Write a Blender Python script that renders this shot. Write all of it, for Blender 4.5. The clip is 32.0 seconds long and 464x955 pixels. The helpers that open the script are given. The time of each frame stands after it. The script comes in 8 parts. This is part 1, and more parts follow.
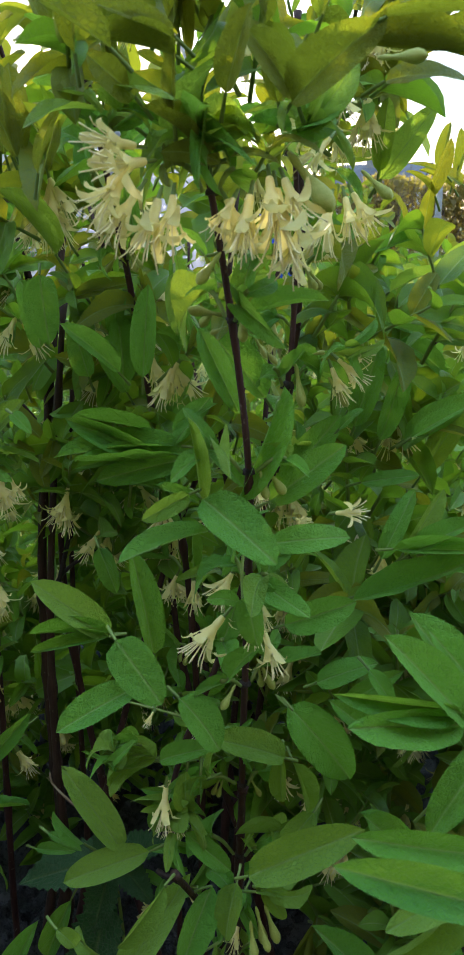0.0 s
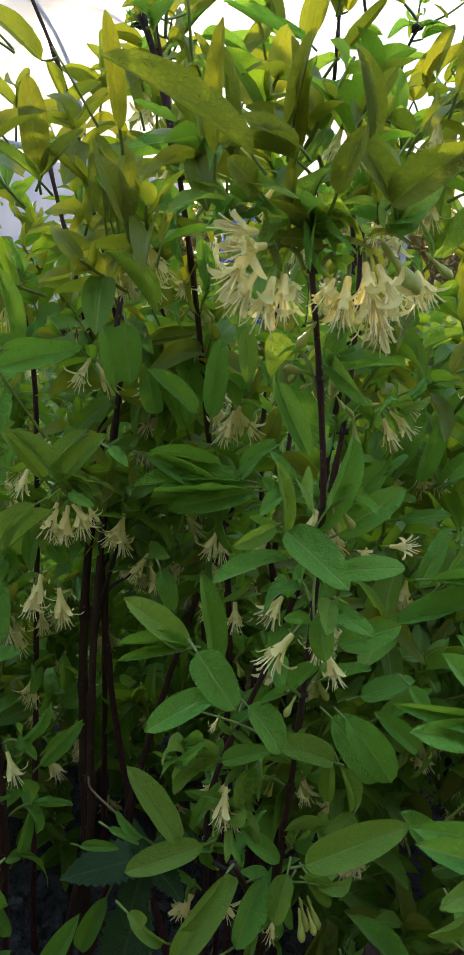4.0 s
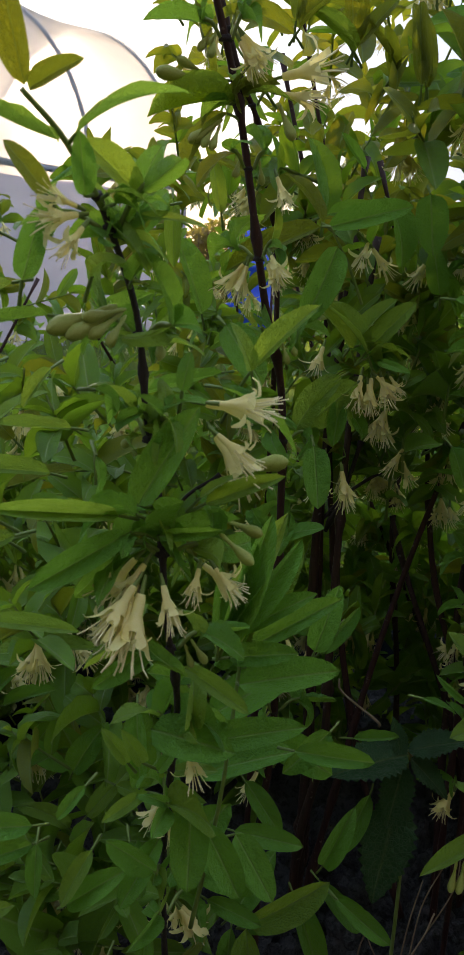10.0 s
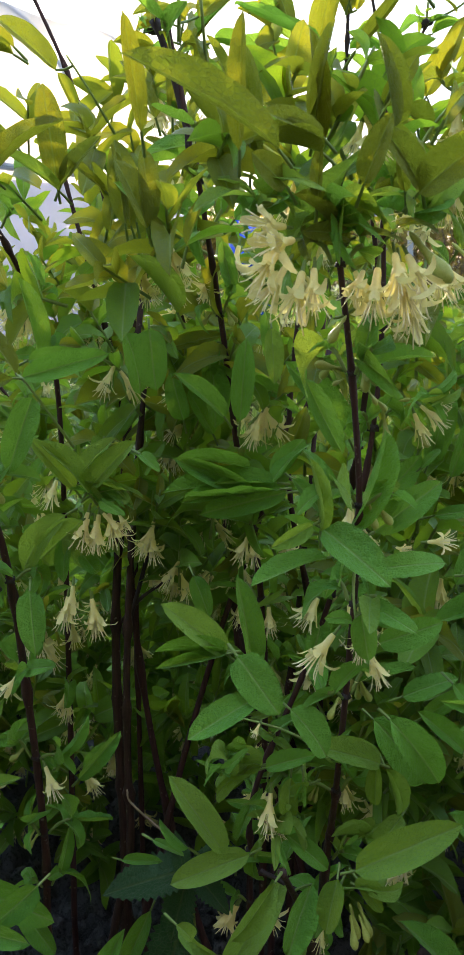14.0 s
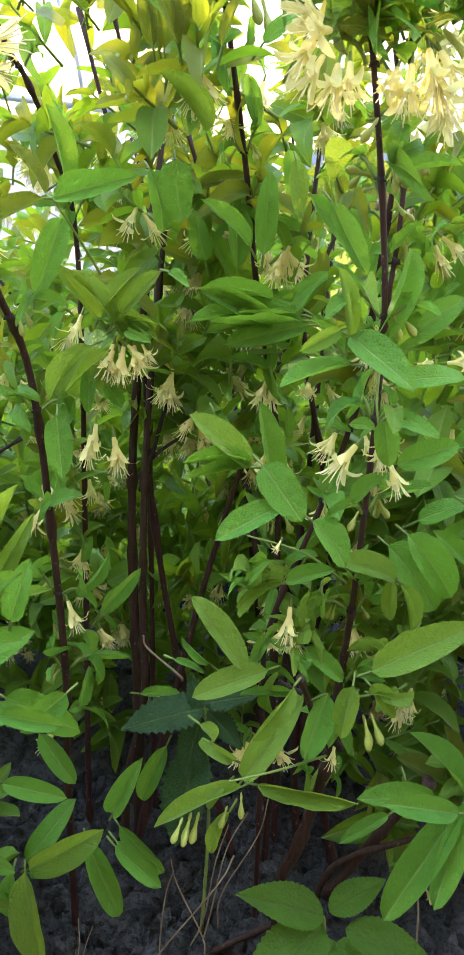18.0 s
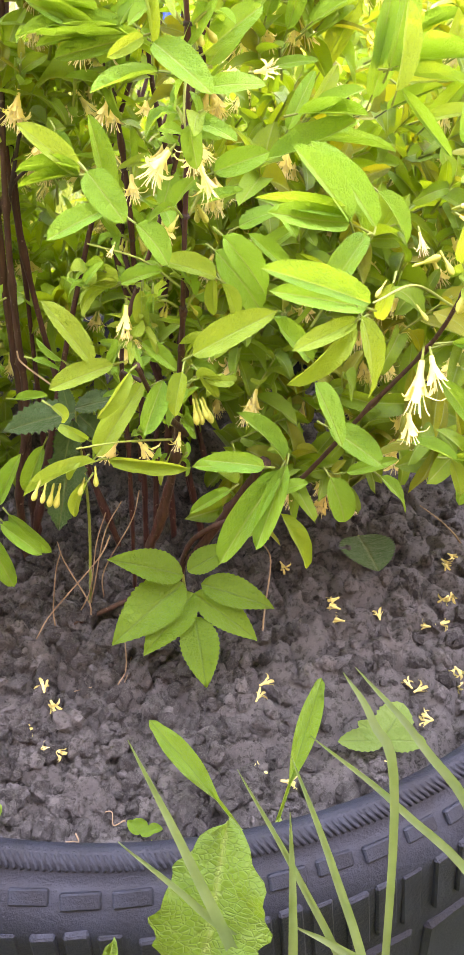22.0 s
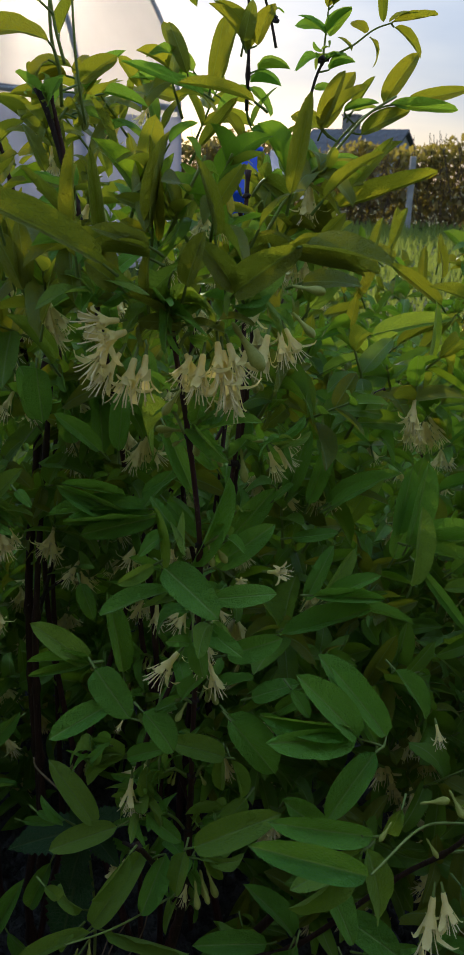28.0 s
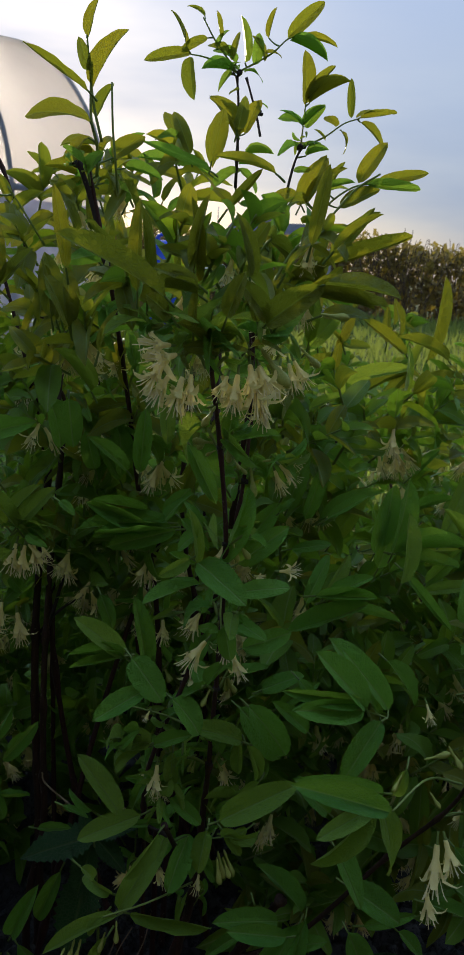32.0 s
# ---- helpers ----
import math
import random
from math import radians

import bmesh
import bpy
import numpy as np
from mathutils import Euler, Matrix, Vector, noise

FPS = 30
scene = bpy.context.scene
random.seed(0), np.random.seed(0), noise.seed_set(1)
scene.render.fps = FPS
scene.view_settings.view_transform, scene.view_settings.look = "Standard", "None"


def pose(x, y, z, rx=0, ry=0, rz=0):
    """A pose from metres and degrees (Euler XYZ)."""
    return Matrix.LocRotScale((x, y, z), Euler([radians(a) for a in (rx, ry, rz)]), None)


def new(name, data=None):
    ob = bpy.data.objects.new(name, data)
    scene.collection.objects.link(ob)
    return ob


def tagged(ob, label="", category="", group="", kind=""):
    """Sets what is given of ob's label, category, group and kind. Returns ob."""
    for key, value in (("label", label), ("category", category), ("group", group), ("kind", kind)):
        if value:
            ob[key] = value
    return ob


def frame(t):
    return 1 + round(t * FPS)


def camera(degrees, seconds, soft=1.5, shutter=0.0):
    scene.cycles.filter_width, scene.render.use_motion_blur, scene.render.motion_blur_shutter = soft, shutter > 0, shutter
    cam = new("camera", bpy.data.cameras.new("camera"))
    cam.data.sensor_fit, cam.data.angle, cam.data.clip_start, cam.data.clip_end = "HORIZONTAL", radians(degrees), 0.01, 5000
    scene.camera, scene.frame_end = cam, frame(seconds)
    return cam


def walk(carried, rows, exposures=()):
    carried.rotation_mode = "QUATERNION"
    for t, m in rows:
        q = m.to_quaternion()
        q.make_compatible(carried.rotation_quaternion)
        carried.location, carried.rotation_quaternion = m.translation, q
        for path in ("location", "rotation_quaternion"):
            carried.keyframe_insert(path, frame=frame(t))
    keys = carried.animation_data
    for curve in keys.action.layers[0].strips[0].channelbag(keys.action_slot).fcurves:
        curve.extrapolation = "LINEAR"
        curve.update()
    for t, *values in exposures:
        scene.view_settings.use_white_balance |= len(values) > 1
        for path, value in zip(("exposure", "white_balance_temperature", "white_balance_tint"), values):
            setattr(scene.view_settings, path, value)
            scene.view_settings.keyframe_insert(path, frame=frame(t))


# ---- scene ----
cam = camera(29.6, 32.0, 1.6)
cam.data.dof.use_dof, cam.data.dof.focus_distance, cam.data.dof.aperture_fstop = True, 0.54, 62.0
METRES, EYE, TILT, LEAN, TURN = 1.5, 0.75, -16.5, 0.0, 0.0
ROWS = [
    (0.0, 0.0, 0.0, 0.0, 0.0, 0.0, -0.0),
    (0.5, 0.0022, -0.0004, -0.0002, -0.19, 0.3, -0.12),
    (1.0, 0.0061, 0.0012, -0.0061, -0.14, 0.56, -0.32),
    (1.5, 0.0168, 0.0001, -0.0077, 3.37, 0.9, -0.52),
    (2.0, 0.0244, -0.0039, -0.0036, 5.93, 1.24, -0.84),
    (2.5, 0.0248, -0.0062, -0.0048, 5.33, 1.51, -1.29),
    (4.5, -0.0587, -0.0376, 0.0056, -4.72, 1.63, -1.3),
    (5.0, -0.0726, -0.0382, 0.0087, -5.27, 1.52, -0.41),
    (5.5, -0.0857, -0.0403, 0.0144, -5.33, 1.55, -0.42),
    (6.0, -0.0943, -0.0383, 0.0159, -5.89, 1.45, -0.31),
    (6.5, -0.1136, -0.0384, 0.0116, -6.48, 1.23, -0.38),
    (7.0, -0.1276, -0.0368, 0.002, -6.18, 1.31, -0.55),
    (7.5, -0.1368, -0.0339, -0.0077, -6.34, 1.18, -0.66),
    (8.0, -0.1503, -0.0312, -0.0214, -6.91, 1.19, -0.66),
    (8.5, -0.1582, -0.0315, -0.0305, -7.65, 1.37, -0.42),
    (9.0, -0.1591, -0.0372, -0.0363, -3.62, 1.95, -0.31),
    (9.5, -0.1542, -0.0281, -0.0521, -3.6, 2.65, -0.84),
    (10.0, -0.1472, -0.0258, -0.0559, -3.41, 3.21, -1.19),
    (10.5, -0.146, -0.0304, -0.0502, -1.63, 3.07, -1.43),
    (11.0, -0.1469, -0.0377, -0.0394, -1.65, 3.27, -1.55),
    (11.5, -0.1446, -0.0476, -0.0249, -0.65, 3.46, -1.64),
    (12.0, -0.1335, -0.0452, -0.0225, -0.99, 3.45, -1.49),
    (12.5, -0.1058, -0.035, -0.0088, -1.27, 3.32, -1.33),
    (13.0, -0.0767, -0.0225, -0.0051, -1.62, 3.05, -0.35),
    (13.5, -0.0565, -0.0217, -0.0019, -1.63, 2.6, 0.01),
    (14.0, -0.0412, -0.0295, -0.0012, -1.78, 2.42, 0.07),
    (14.5, -0.036, -0.0356, -0.0015, -2.11, 2.21, -0.28),
    (16.5, -0.0199, -0.0217, -0.028, 1.84, 2.03, -1.6),
    (17.0, -0.0287, -0.0245, -0.034, -0.61, 1.91, -1.62),
    (17.5, -0.0408, -0.0313, -0.0371, -2.76, 0.2, -1.49),
    (18.0, -0.0524, -0.0367, -0.0433, -2.38, -0.93, -0.6),
    (18.5, -0.068, -0.0391, -0.0546, -2.88, -6.88, -0.24),
    (19.0, -0.0832, -0.0447, -0.0595, -4.17, -8.49, -0.02),
    (19.5, -0.0969, -0.0562, -0.0626, -5.46, -9.62, 1.15),
    (20.0, -0.1047, -0.0666, -0.069, -3.42, -13.37, 2.16),
    (20.5, -0.1077, -0.0792, -0.0722, -4.03, -15.81, 2.67),
    (21.0, -0.0874, -0.0819, -0.0661, -5.25, -16.48, 3.06),
    (21.5, -0.0501, -0.0886, -0.0636, -6.2, -16.52, 1.14),
    (22.0, -0.0199, -0.0907, -0.0635, -6.86, -15.84, 0.6),
    (22.5, 0.0028, -0.0981, -0.0606, -7.32, -15.33, 0.47),
    (23.0, 0.0067, -0.0998, -0.0567, -7.68, -14.85, -0.21),
    (23.5, 0.0164, -0.0898, -0.061, -8.09, -14.66, -0.32),
    (24.0, 0.0307, -0.0895, -0.0461, -7.08, -14.06, 0.21),
    (24.5, 0.0399, -0.0959, -0.0204, -6.83, -10.87, 0.3),
    (25.0, 0.0342, -0.1038, 0.0002, -6.72, -5.42, -0.4),
    (25.5, 0.0356, -0.0976, 0.0025, -2.81, -4.69, -0.85),
    (26.0, 0.032, -0.0844, 0.0206, 1.0, -4.66, -1.63),
    (26.5, 0.0237, -0.0669, 0.0199, 2.98, -3.36, -2.79),
    (28.5, -0.0024, -0.0706, 0.04, -3.65, -2.32, -0.91),
    (29.0, -0.0077, -0.0765, 0.0369, -4.05, -2.6, -0.84),
    (29.5, -0.0129, -0.0796, 0.0313, -4.2, -2.83, -0.77),
    (30.0, -0.0262, -0.0788, 0.0189, -4.37, -1.47, -0.89),
    (30.5, -0.0238, -0.0724, 0.0054, -4.6, 0.87, -0.72),
    (31.0, -0.0096, -0.0822, 0.0059, -5.19, 1.87, -0.51),
    (31.5, -0.0145, -0.1045, 0.013, -5.32, 2.97, -0.4),
    (32.0, -0.0366, -0.1153, 0.0086, -7.18, 3.17, -0.73),
]
EXPOSURES = [
    (0.0, 1.78, 6500, 7), (2.5, 1.90, 6800, 10), (4.5, 1.33, 6700, 13), (6.0, 1.13, 7000, 15), (8.0, 1.12, 7250, 16), (10.0, 0.88, 7100, 17), (11.0, 0.73, 6750, 13), (12.0, 0.38, 6500, 11), (13.2, 1.63, 7100, 15), (14.5, 1.80, 6450, 13),
    (16.5, 2.33, 6800, 14), (18.0, 2.93, 7100, 14), (19.0, 3.78, 8700, 23), (20.0, 4.13, 10000, 31), (20.4, 4.03, 10100, 32), (21.0, 4.45, 10500, 38), (21.8, 4.36, 10600, 37), (23.0, 3.74, 10450, 37), (24.0, 3.66, 10300, 37), (25.0, 1.98, 8800, 28), (26.0, 0.83, 8000, 17),
    (26.5, 0.63, 7500, 15), (28.5, 0.23, 6350, 11), (30.0, 0.38, 6350, 11), (31.0, 0.58, 6350, 12), (32.0, 0.03, 6350, 13),
]
walk(cam, [(t, pose(0, 0, EYE, TILT, LEAN, TURN) @ pose(METRES * x, METRES * y, METRES * z, 90 + pitch, roll, yaw)) for t, x, y, z, yaw, pitch, roll in ROWS], EXPOSURES)

# ---- world, sun ----
SUN_AZ, SUN_EL = radians(-8.0), radians(13.0)      # azimuth from +y towards +x
world = bpy.data.worlds.new("sky")
scene.world = world
world.use_nodes = True
wt = world.node_tree
sky = wt.nodes.new("ShaderNodeTexSky")
sky.sky_type = "NISHITA"
sky.sun_disc = False
sky.sun_elevation, sky.sun_rotation = SUN_EL, SUN_AZ
sky.air_density, sky.dust_density, sky.ozone_density = 1.0, 1.0, 1.5
wt.nodes["Background"].inputs["Strength"].default_value = 0.10
# thin high cloud over the whole sky, denser in soft streaks
coord = wt.nodes.new("ShaderNodeTexCoord")
stretch = wt.nodes.new("ShaderNodeMapping")
stretch.inputs["Scale"].default_value = (1.2, 1.2, 4.5)
streaks = wt.nodes.new("ShaderNodeTexNoise")
streaks.inputs["Scale"].default_value, streaks.inputs["Detail"].default_value = 1.6, 5.0
veil = wt.nodes.new("ShaderNodeMapRange")
veil.inputs["From Min"].default_value, veil.inputs["From Max"].default_value = 0.35, 0.70
veil.inputs["To Min"].default_value, veil.inputs["To Max"].default_value = 0.60, 0.95
cloud = wt.nodes.new("ShaderNodeMix")
cloud.data_type = "RGBA"
wt.links.new(coord.outputs["Generated"], stretch.inputs["Vector"])
wt.links.new(stretch.outputs[0], streaks.inputs["Vector"])
wt.links.new(streaks.outputs["Fac"], veil.inputs["Value"])
wt.links.new(veil.outputs[0], cloud.inputs[0])
wt.links.new(sky.outputs["Color"], cloud.inputs[6])
# an overcast veil is brighter overhead than at the horizon
height = wt.nodes.new("ShaderNodeSeparateXYZ")
wt.links.new(coord.outputs["Generated"], height.inputs[0])
rise = wt.nodes.new("ShaderNodeMapRange")
rise.inputs["To Min"].default_value, rise.inputs["To Max"].default_value = 0.54, 2.1
wt.links.new(height.outputs[2], rise.inputs["Value"])
lit = wt.nodes.new("ShaderNodeVectorMath")
lit.operation = "SCALE"
lit.inputs[0].default_value = (4.3, 5.6, 7.9)
wt.links.new(rise.outputs[0], lit.inputs["Scale"])
wt.links.new(lit.outputs[0], cloud.inputs[7])
wt.links.new(cloud.outputs[2], wt.nodes["Background"].inputs["Color"])
sun = new("sun", bpy.data.lights.new("sun", "SUN"))
sun.data.energy, sun.data.angle, sun.data.color = 5.0, radians(3.0), (1.0, 0.86, 0.66)
sun_dir = Vector((math.sin(SUN_AZ) * math.cos(SUN_EL), math.cos(SUN_AZ) * math.cos(SUN_EL), math.sin(SUN_EL)))
sun.matrix_basis = Matrix.Translation((-2, 8, 6)) @ sun_dir.to_track_quat("Z", "Y").to_matrix().to_4x4()


# ---- materials ----
class Nodes:
    """A small builder for node materials."""

    def __init__(self, name):
        self.mat = bpy.data.materials.new(name)
        self.mat.use_nodes = True
        self.t = self.mat.node_tree
        self.bsdf = self.t.nodes["Principled BSDF"]
        self.out = self.t.nodes["Material Output"]

    def node(self, kind, **values):
        n = self.t.nodes.new(kind)
        for key, v in values.items():
            n.inputs[key.replace("_", " ")].default_value = v
        return n

    def link(self, a, b):
        self.t.links.new(a, b)

    def noise(self, scale, detail=4.0, rough=0.55, squeeze=None):
        n = self.node("ShaderNodeTexNoise", Scale=scale, Detail=detail, Roughness=rough)
        c = self.t.nodes.new("ShaderNodeTexCoord").outputs["Object"]
        if squeeze:
            m = self.t.nodes.new("ShaderNodeMapping")
            m.inputs["Scale"].default_value = squeeze
            self.link(c, m.inputs["Vector"])
            c = m.outputs[0]
        self.link(c, n.inputs["Vector"])
        return n.outputs["Fac"]

    def ramp(self, fac, stops):
        r = self.t.nodes.new("ShaderNodeValToRGB")
        while len(r.color_ramp.elements) < len(stops):
            r.color_ramp.elements.new(0.5)
        for e, (p, c) in zip(r.color_ramp.elements, stops):
            e.position, e.color = p, (*c, 1)
        self.link(fac, r.inputs["Fac"])
        return r.outputs["Color"]

    def mix(self, fac, a, b, blend="MIX"):
        m = self.t.nodes.new("ShaderNodeMix")
        m.data_type, m.blend_type = "RGBA", blend
        for slot, v in ((m.inputs[0], fac), (m.inputs[6], a), (m.inputs[7], b)):
            if isinstance(v, (int, float)):
                slot.default_value = v
            elif isinstance(v, tuple):
                slot.default_value = (*v, 1)
            else:
                self.link(v, slot)
        return m.outputs[2]

    def math(self, op, a, b=0.0):
        m = self.t.nodes.new("ShaderNodeMath")
        m.operation = op
        for slot, v in zip(m.inputs, (a, b)):
            if isinstance(v, (int, float)):
                slot.default_value = v
            else:
                self.link(v, slot)
        return m.outputs[0]

    def bump(self, height, strength, distance=0.002):
        b = self.node("ShaderNodeBump", Strength=strength, Distance=distance)
        self.link(height, b.inputs["Height"])
        self.link(b.outputs["Normal"], self.bsdf.inputs["Normal"])
        return b.outputs["Normal"]

    def done(self, color=None, rough=0.6, metal=0.0, spec=0.4):
        if isinstance(color, tuple):
            self.bsdf.inputs["Base Color"].default_value = (*color, 1)
        elif color is not None:
            self.link(color, self.bsdf.inputs["Base Color"])
        if isinstance(rough, (int, float)):
            self.bsdf.inputs["Roughness"].default_value = rough
        else:
            self.link(rough, self.bsdf.inputs["Roughness"])
        self.bsdf.inputs["Metallic"].default_value = metal
        self.bsdf.inputs["Specular IOR Level"].default_value = spec
        return self.mat


def leaf_material(name, dark, light, through_colour, joined, amount=0.42, vein=(0.38, 0.50, 0.16), ribs=0.85):
    """A leaf: two greens by piece, pale midrib and side veins, faint mottling and hair, light coming through."""
    k = Nodes(name)
    if joined:
        rnd = k.t.nodes.new("ShaderNodeNewGeometry").outputs["Random Per Island"]
    else:
        rnd = k.t.nodes.new("ShaderNodeObjectInfo").outputs["Random"]
    uv = k.t.nodes.new("ShaderNodeUVMap").outputs["UV"]
    sep = k.t.nodes.new("ShaderNodeSeparateXYZ")
    k.link(uv, sep.inputs[0])
    u, v = sep.outputs[0], sep.outputs[1]
    side = k.math("ABSOLUTE", k.math("SUBTRACT", v, 0.5))
    midrib = k.math("SUBTRACT", 1.0, k.math("MINIMUM", k.math("MULTIPLY", side, 22.0), 1.0))
    slant = k.math("SUBTRACT", k.math("MULTIPLY", u, 7.0), k.math("MULTIPLY", side, 5.0))
    wave = k.math("ABSOLUTE", k.math("SUBTRACT", k.math("FRACT", slant), 0.5))
    veins = k.math("SUBTRACT", 1.0, k.math("MINIMUM", k.math("MULTIPLY", wave, 9.0), 1.0))
    lines = k.math("MAXIMUM", midrib, k.math("MULTIPLY", veins, 0.13))
    unit = 1.0 if joined else 0.045      # single leaves are scaled from a leaf of length 1
    squeeze = (1.0, 1.0, 1.0) if joined else (0.36, 1.0, 1.0)      # keeps the grain round on narrow leaves
    fine = k.noise(700.0 * unit, 3.0, squeeze=squeeze)
    blot = k.noise(45.0 * unit, 3.0, squeeze=squeeze)
    net = k.node("ShaderNodeTexVoronoi", Scale=620.0 * unit)
    net.feature = "DISTANCE_TO_EDGE"
    place = k.t.nodes.new("ShaderNodeTexCoord")
    grid = k.t.nodes.new("ShaderNodeMapping")
    grid.inputs["Scale"].default_value = squeeze
    k.link(place.outputs["Object"], grid.inputs["Vector"])
    k.link(grid.outputs[0], net.inputs["Vector"])
    mesh = k.math("SUBTRACT", 1.0, k.math("MINIMUM", k.math("MULTIPLY", net.outputs["Distance"], 9.0), 1.0))
    base = k.mix(rnd, dark, light)
    base = k.mix(k.ramp(blot, [(0.42, (0, 0, 0)), (0.70, (0.6, 0.6, 0.6))]), base, light)
    base = k.mix(k.math("MULTIPLY", lines, ribs), base, vein)
    base = k.mix(k.math("MULTIPLY", mesh, 0.10), base, vein)
    base = k.mix(k.math("MULTIPLY", fine, 0.22), base, (dark[0] * 0.7, dark[1] * 0.7, dark[2] * 0.7))
    height = k.math("ADD", k.math("MULTIPLY", lines, -0.5), k.math("MULTIPLY", fine, 0.18))
    height = k.math("ADD", height, k.math("MULTIPLY", k.noise(160.0 * unit, 2.0, squeeze=squeeze), 1.3))
    height = k.math("ADD", height, k.math("MULTIPLY", mesh, -0.22))
    nrm = k.bump(height, 0.55, 0.0009 if joined else 0.0055)
    k.done(base, rough=0.42, spec=0.22)
    k.bsdf.inputs["Sheen Weight"].default_value = 0.04
    tr = k.t.nodes.new("ShaderNodeBsdfTranslucent")
    tcol = k.mix(rnd, through_colour, (through_colour[0] * 0.62, through_colour[1] * 0.8, through_colour[2]))
    tcol = k.mix(k.math("MULTIPLY", mesh, 0.30), tcol, (dark[0], dark[1], dark[2]))
    tcol = k.mix(k.math("MULTIPLY", lines, 0.5), tcol, (dark[0], dark[1], dark[2]))
    k.link(tcol, tr.inputs["Color"])
    k.link(nrm, tr.inputs["Normal"])
    mx = k.t.nodes.new("ShaderNodeMixShader")
    mx.inputs[0].default_value = amount
    k.link(k.bsdf.outputs[0], mx.inputs[1])
    k.link(tr.outputs[0], mx.inputs[2])
    k.link(mx.outputs[0], k.out.inputs["Surface"])
    return k.mat


GREEN = ((0.036, 0.185, 0.024), (0.150, 0.388, 0.047), (0.38, 0.60, 0.045))
# filler leaves: the crown's inner shade is put into this darker green
INNER_SHADE = ((0.026, 0.088, 0.019), (0.140, 0.300, 0.034), (0.44, 0.63, 0.025))
# young olive-yellow leaves, with the backlit look of the tops put into the colour
YOUNG_BACKLIT = ((0.075, 0.130, 0.018), (0.180, 0.215, 0.036), (0.46, 0.44, 0.02))
leaf_green = leaf_material("leaf_green", *GREEN, False)
leaf_young = leaf_material("leaf_young", (0.085, 0.230, 0.030), (0.235, 0.400, 0.065), (0.50, 0.61, 0.045), False, 0.5)
leaf_gold_backlit = leaf_material("leaf_gold_backlit", *YOUNG_BACKLIT, False, 0.42)
foliage_shade_green = leaf_material("foliage_shade_green", *INNER_SHADE, True, 0.38)
foliage_young_backlit = leaf_material("foliage_young_backlit", *YOUNG_BACKLIT, True, 0.5)


def bark_material(name, dark, light):
    k = Nodes(name)
    long = k.t.nodes.new("ShaderNodeTexCoord")
    mp = k.t.nodes.new("ShaderNodeMapping")
    mp.inputs["Scale"].default_value = (420, 420, 38)
    k.link(long.outputs["Object"], mp.inputs["Vector"])
    n = k.node("ShaderNodeTexNoise", Scale=1.0, Detail=5.0, Roughness=0.65)
    k.link(mp.outputs[0], n.inputs["Vector"])
    spots = k.ramp(k.noise(260.0, 2.0), [(0.66, (0, 0, 0)), (0.74, (1, 1, 1))])
    base = k.ramp(n.outputs["Fac"], [(0.3, dark), (0.7, light)])
    base = k.mix(k.math("MULTIPLY", spots, 0.35), base, (0.30, 0.26, 0.22))
    k.bump(n.outputs["Fac"], 0.6, 0.0012)
    return k.done(base, rough=0.62, spec=0.3)


bark_young = bark_material("bark_young", (0.020, 0.008, 0.008), (0.060, 0.023, 0.019))
bark_old = bark_material("bark_old", (0.016, 0.008, 0.006), (0.060, 0.029, 0.021))
bark_black = bark_material("bark_black", (0.012, 0.009, 0.010), (0.05, 0.035, 0.035))


def soft_material(name, a, b, scale=120.0, rough=0.6, amount=0.0, tcol=(0.5, 0.5, 0.2), relief=0.2, spec=0.3):
    """A plain natural surface in two tones, with light coming through where amount is above 0."""
    k = Nodes(name)
    n = k.noise(scale)
    big = k.noise(scale * 0.13, 2.0)
    base = k.ramp(k.math("ADD", k.math("MULTIPLY", n, 0.6), k.math("MULTIPLY", big, 0.4)), [(0.35, a), (0.65, b)])
    k.bump(n, relief, 0.001)
    k.done(base, rough=rough, spec=spec)
    if amount:
        tr = k.t.nodes.new("ShaderNodeBsdfTranslucent")
        tr.inputs["Color"].default_value = (*tcol, 1)
        mx = k.t.nodes.new("ShaderNodeMixShader")
        mx.inputs[0].default_value = amount
        k.link(k.bsdf.outputs[0], mx.inputs[1])
        k.link(tr.outputs[0], mx.inputs[2])
        k.link(mx.outputs[0], k.out.inputs["Surface"])
    return k.mat


petal_mat = soft_material("petal_cream", (0.80, 0.71, 0.26), (0.90, 0.84, 0.43), 90, 0.6, 0.42, (0.88, 0.80, 0.36))
stamen_mat = soft_material("stamen_cream", (0.76, 0.68, 0.34), (0.88, 0.82, 0.5), 200, 0.6)
bud_mat = soft_material("bud_green", (0.22, 0.30, 0.05), (0.42, 0.44, 0.12), 140, 0.5, 0.2, (0.5, 0.55, 0.15))
shoot_mat = soft_material("shoot_green", (0.12, 0.19, 0.04), (0.22, 0.30, 0.08), 150, 0.5, 0.1, (0.4, 0.5, 0.1))
stalk_mat = soft_material("stalk_green", (0.09, 0.15, 0.03), (0.16, 0.23, 0.055), 150, 0.5)
grass_mat = soft_material("grass_blade", (0.045, 0.090, 0.045), (0.10, 0.165, 0.095), 60, 0.45, 0.25, (0.35, 0.55, 0.1))
lawn_mat = soft_material("lawn_grass", (0.035, 0.075, 0.018), (0.10, 0.14, 0.03), 40, 0.6, 0.25, (0.4, 0.5, 0.08))
weed_mat = leaf_material("weed_leaf", (0.045, 0.14, 0.014), (0.080, 0.19, 0.022), (0.33, 0.52, 0.02), False, ribs=0.16)
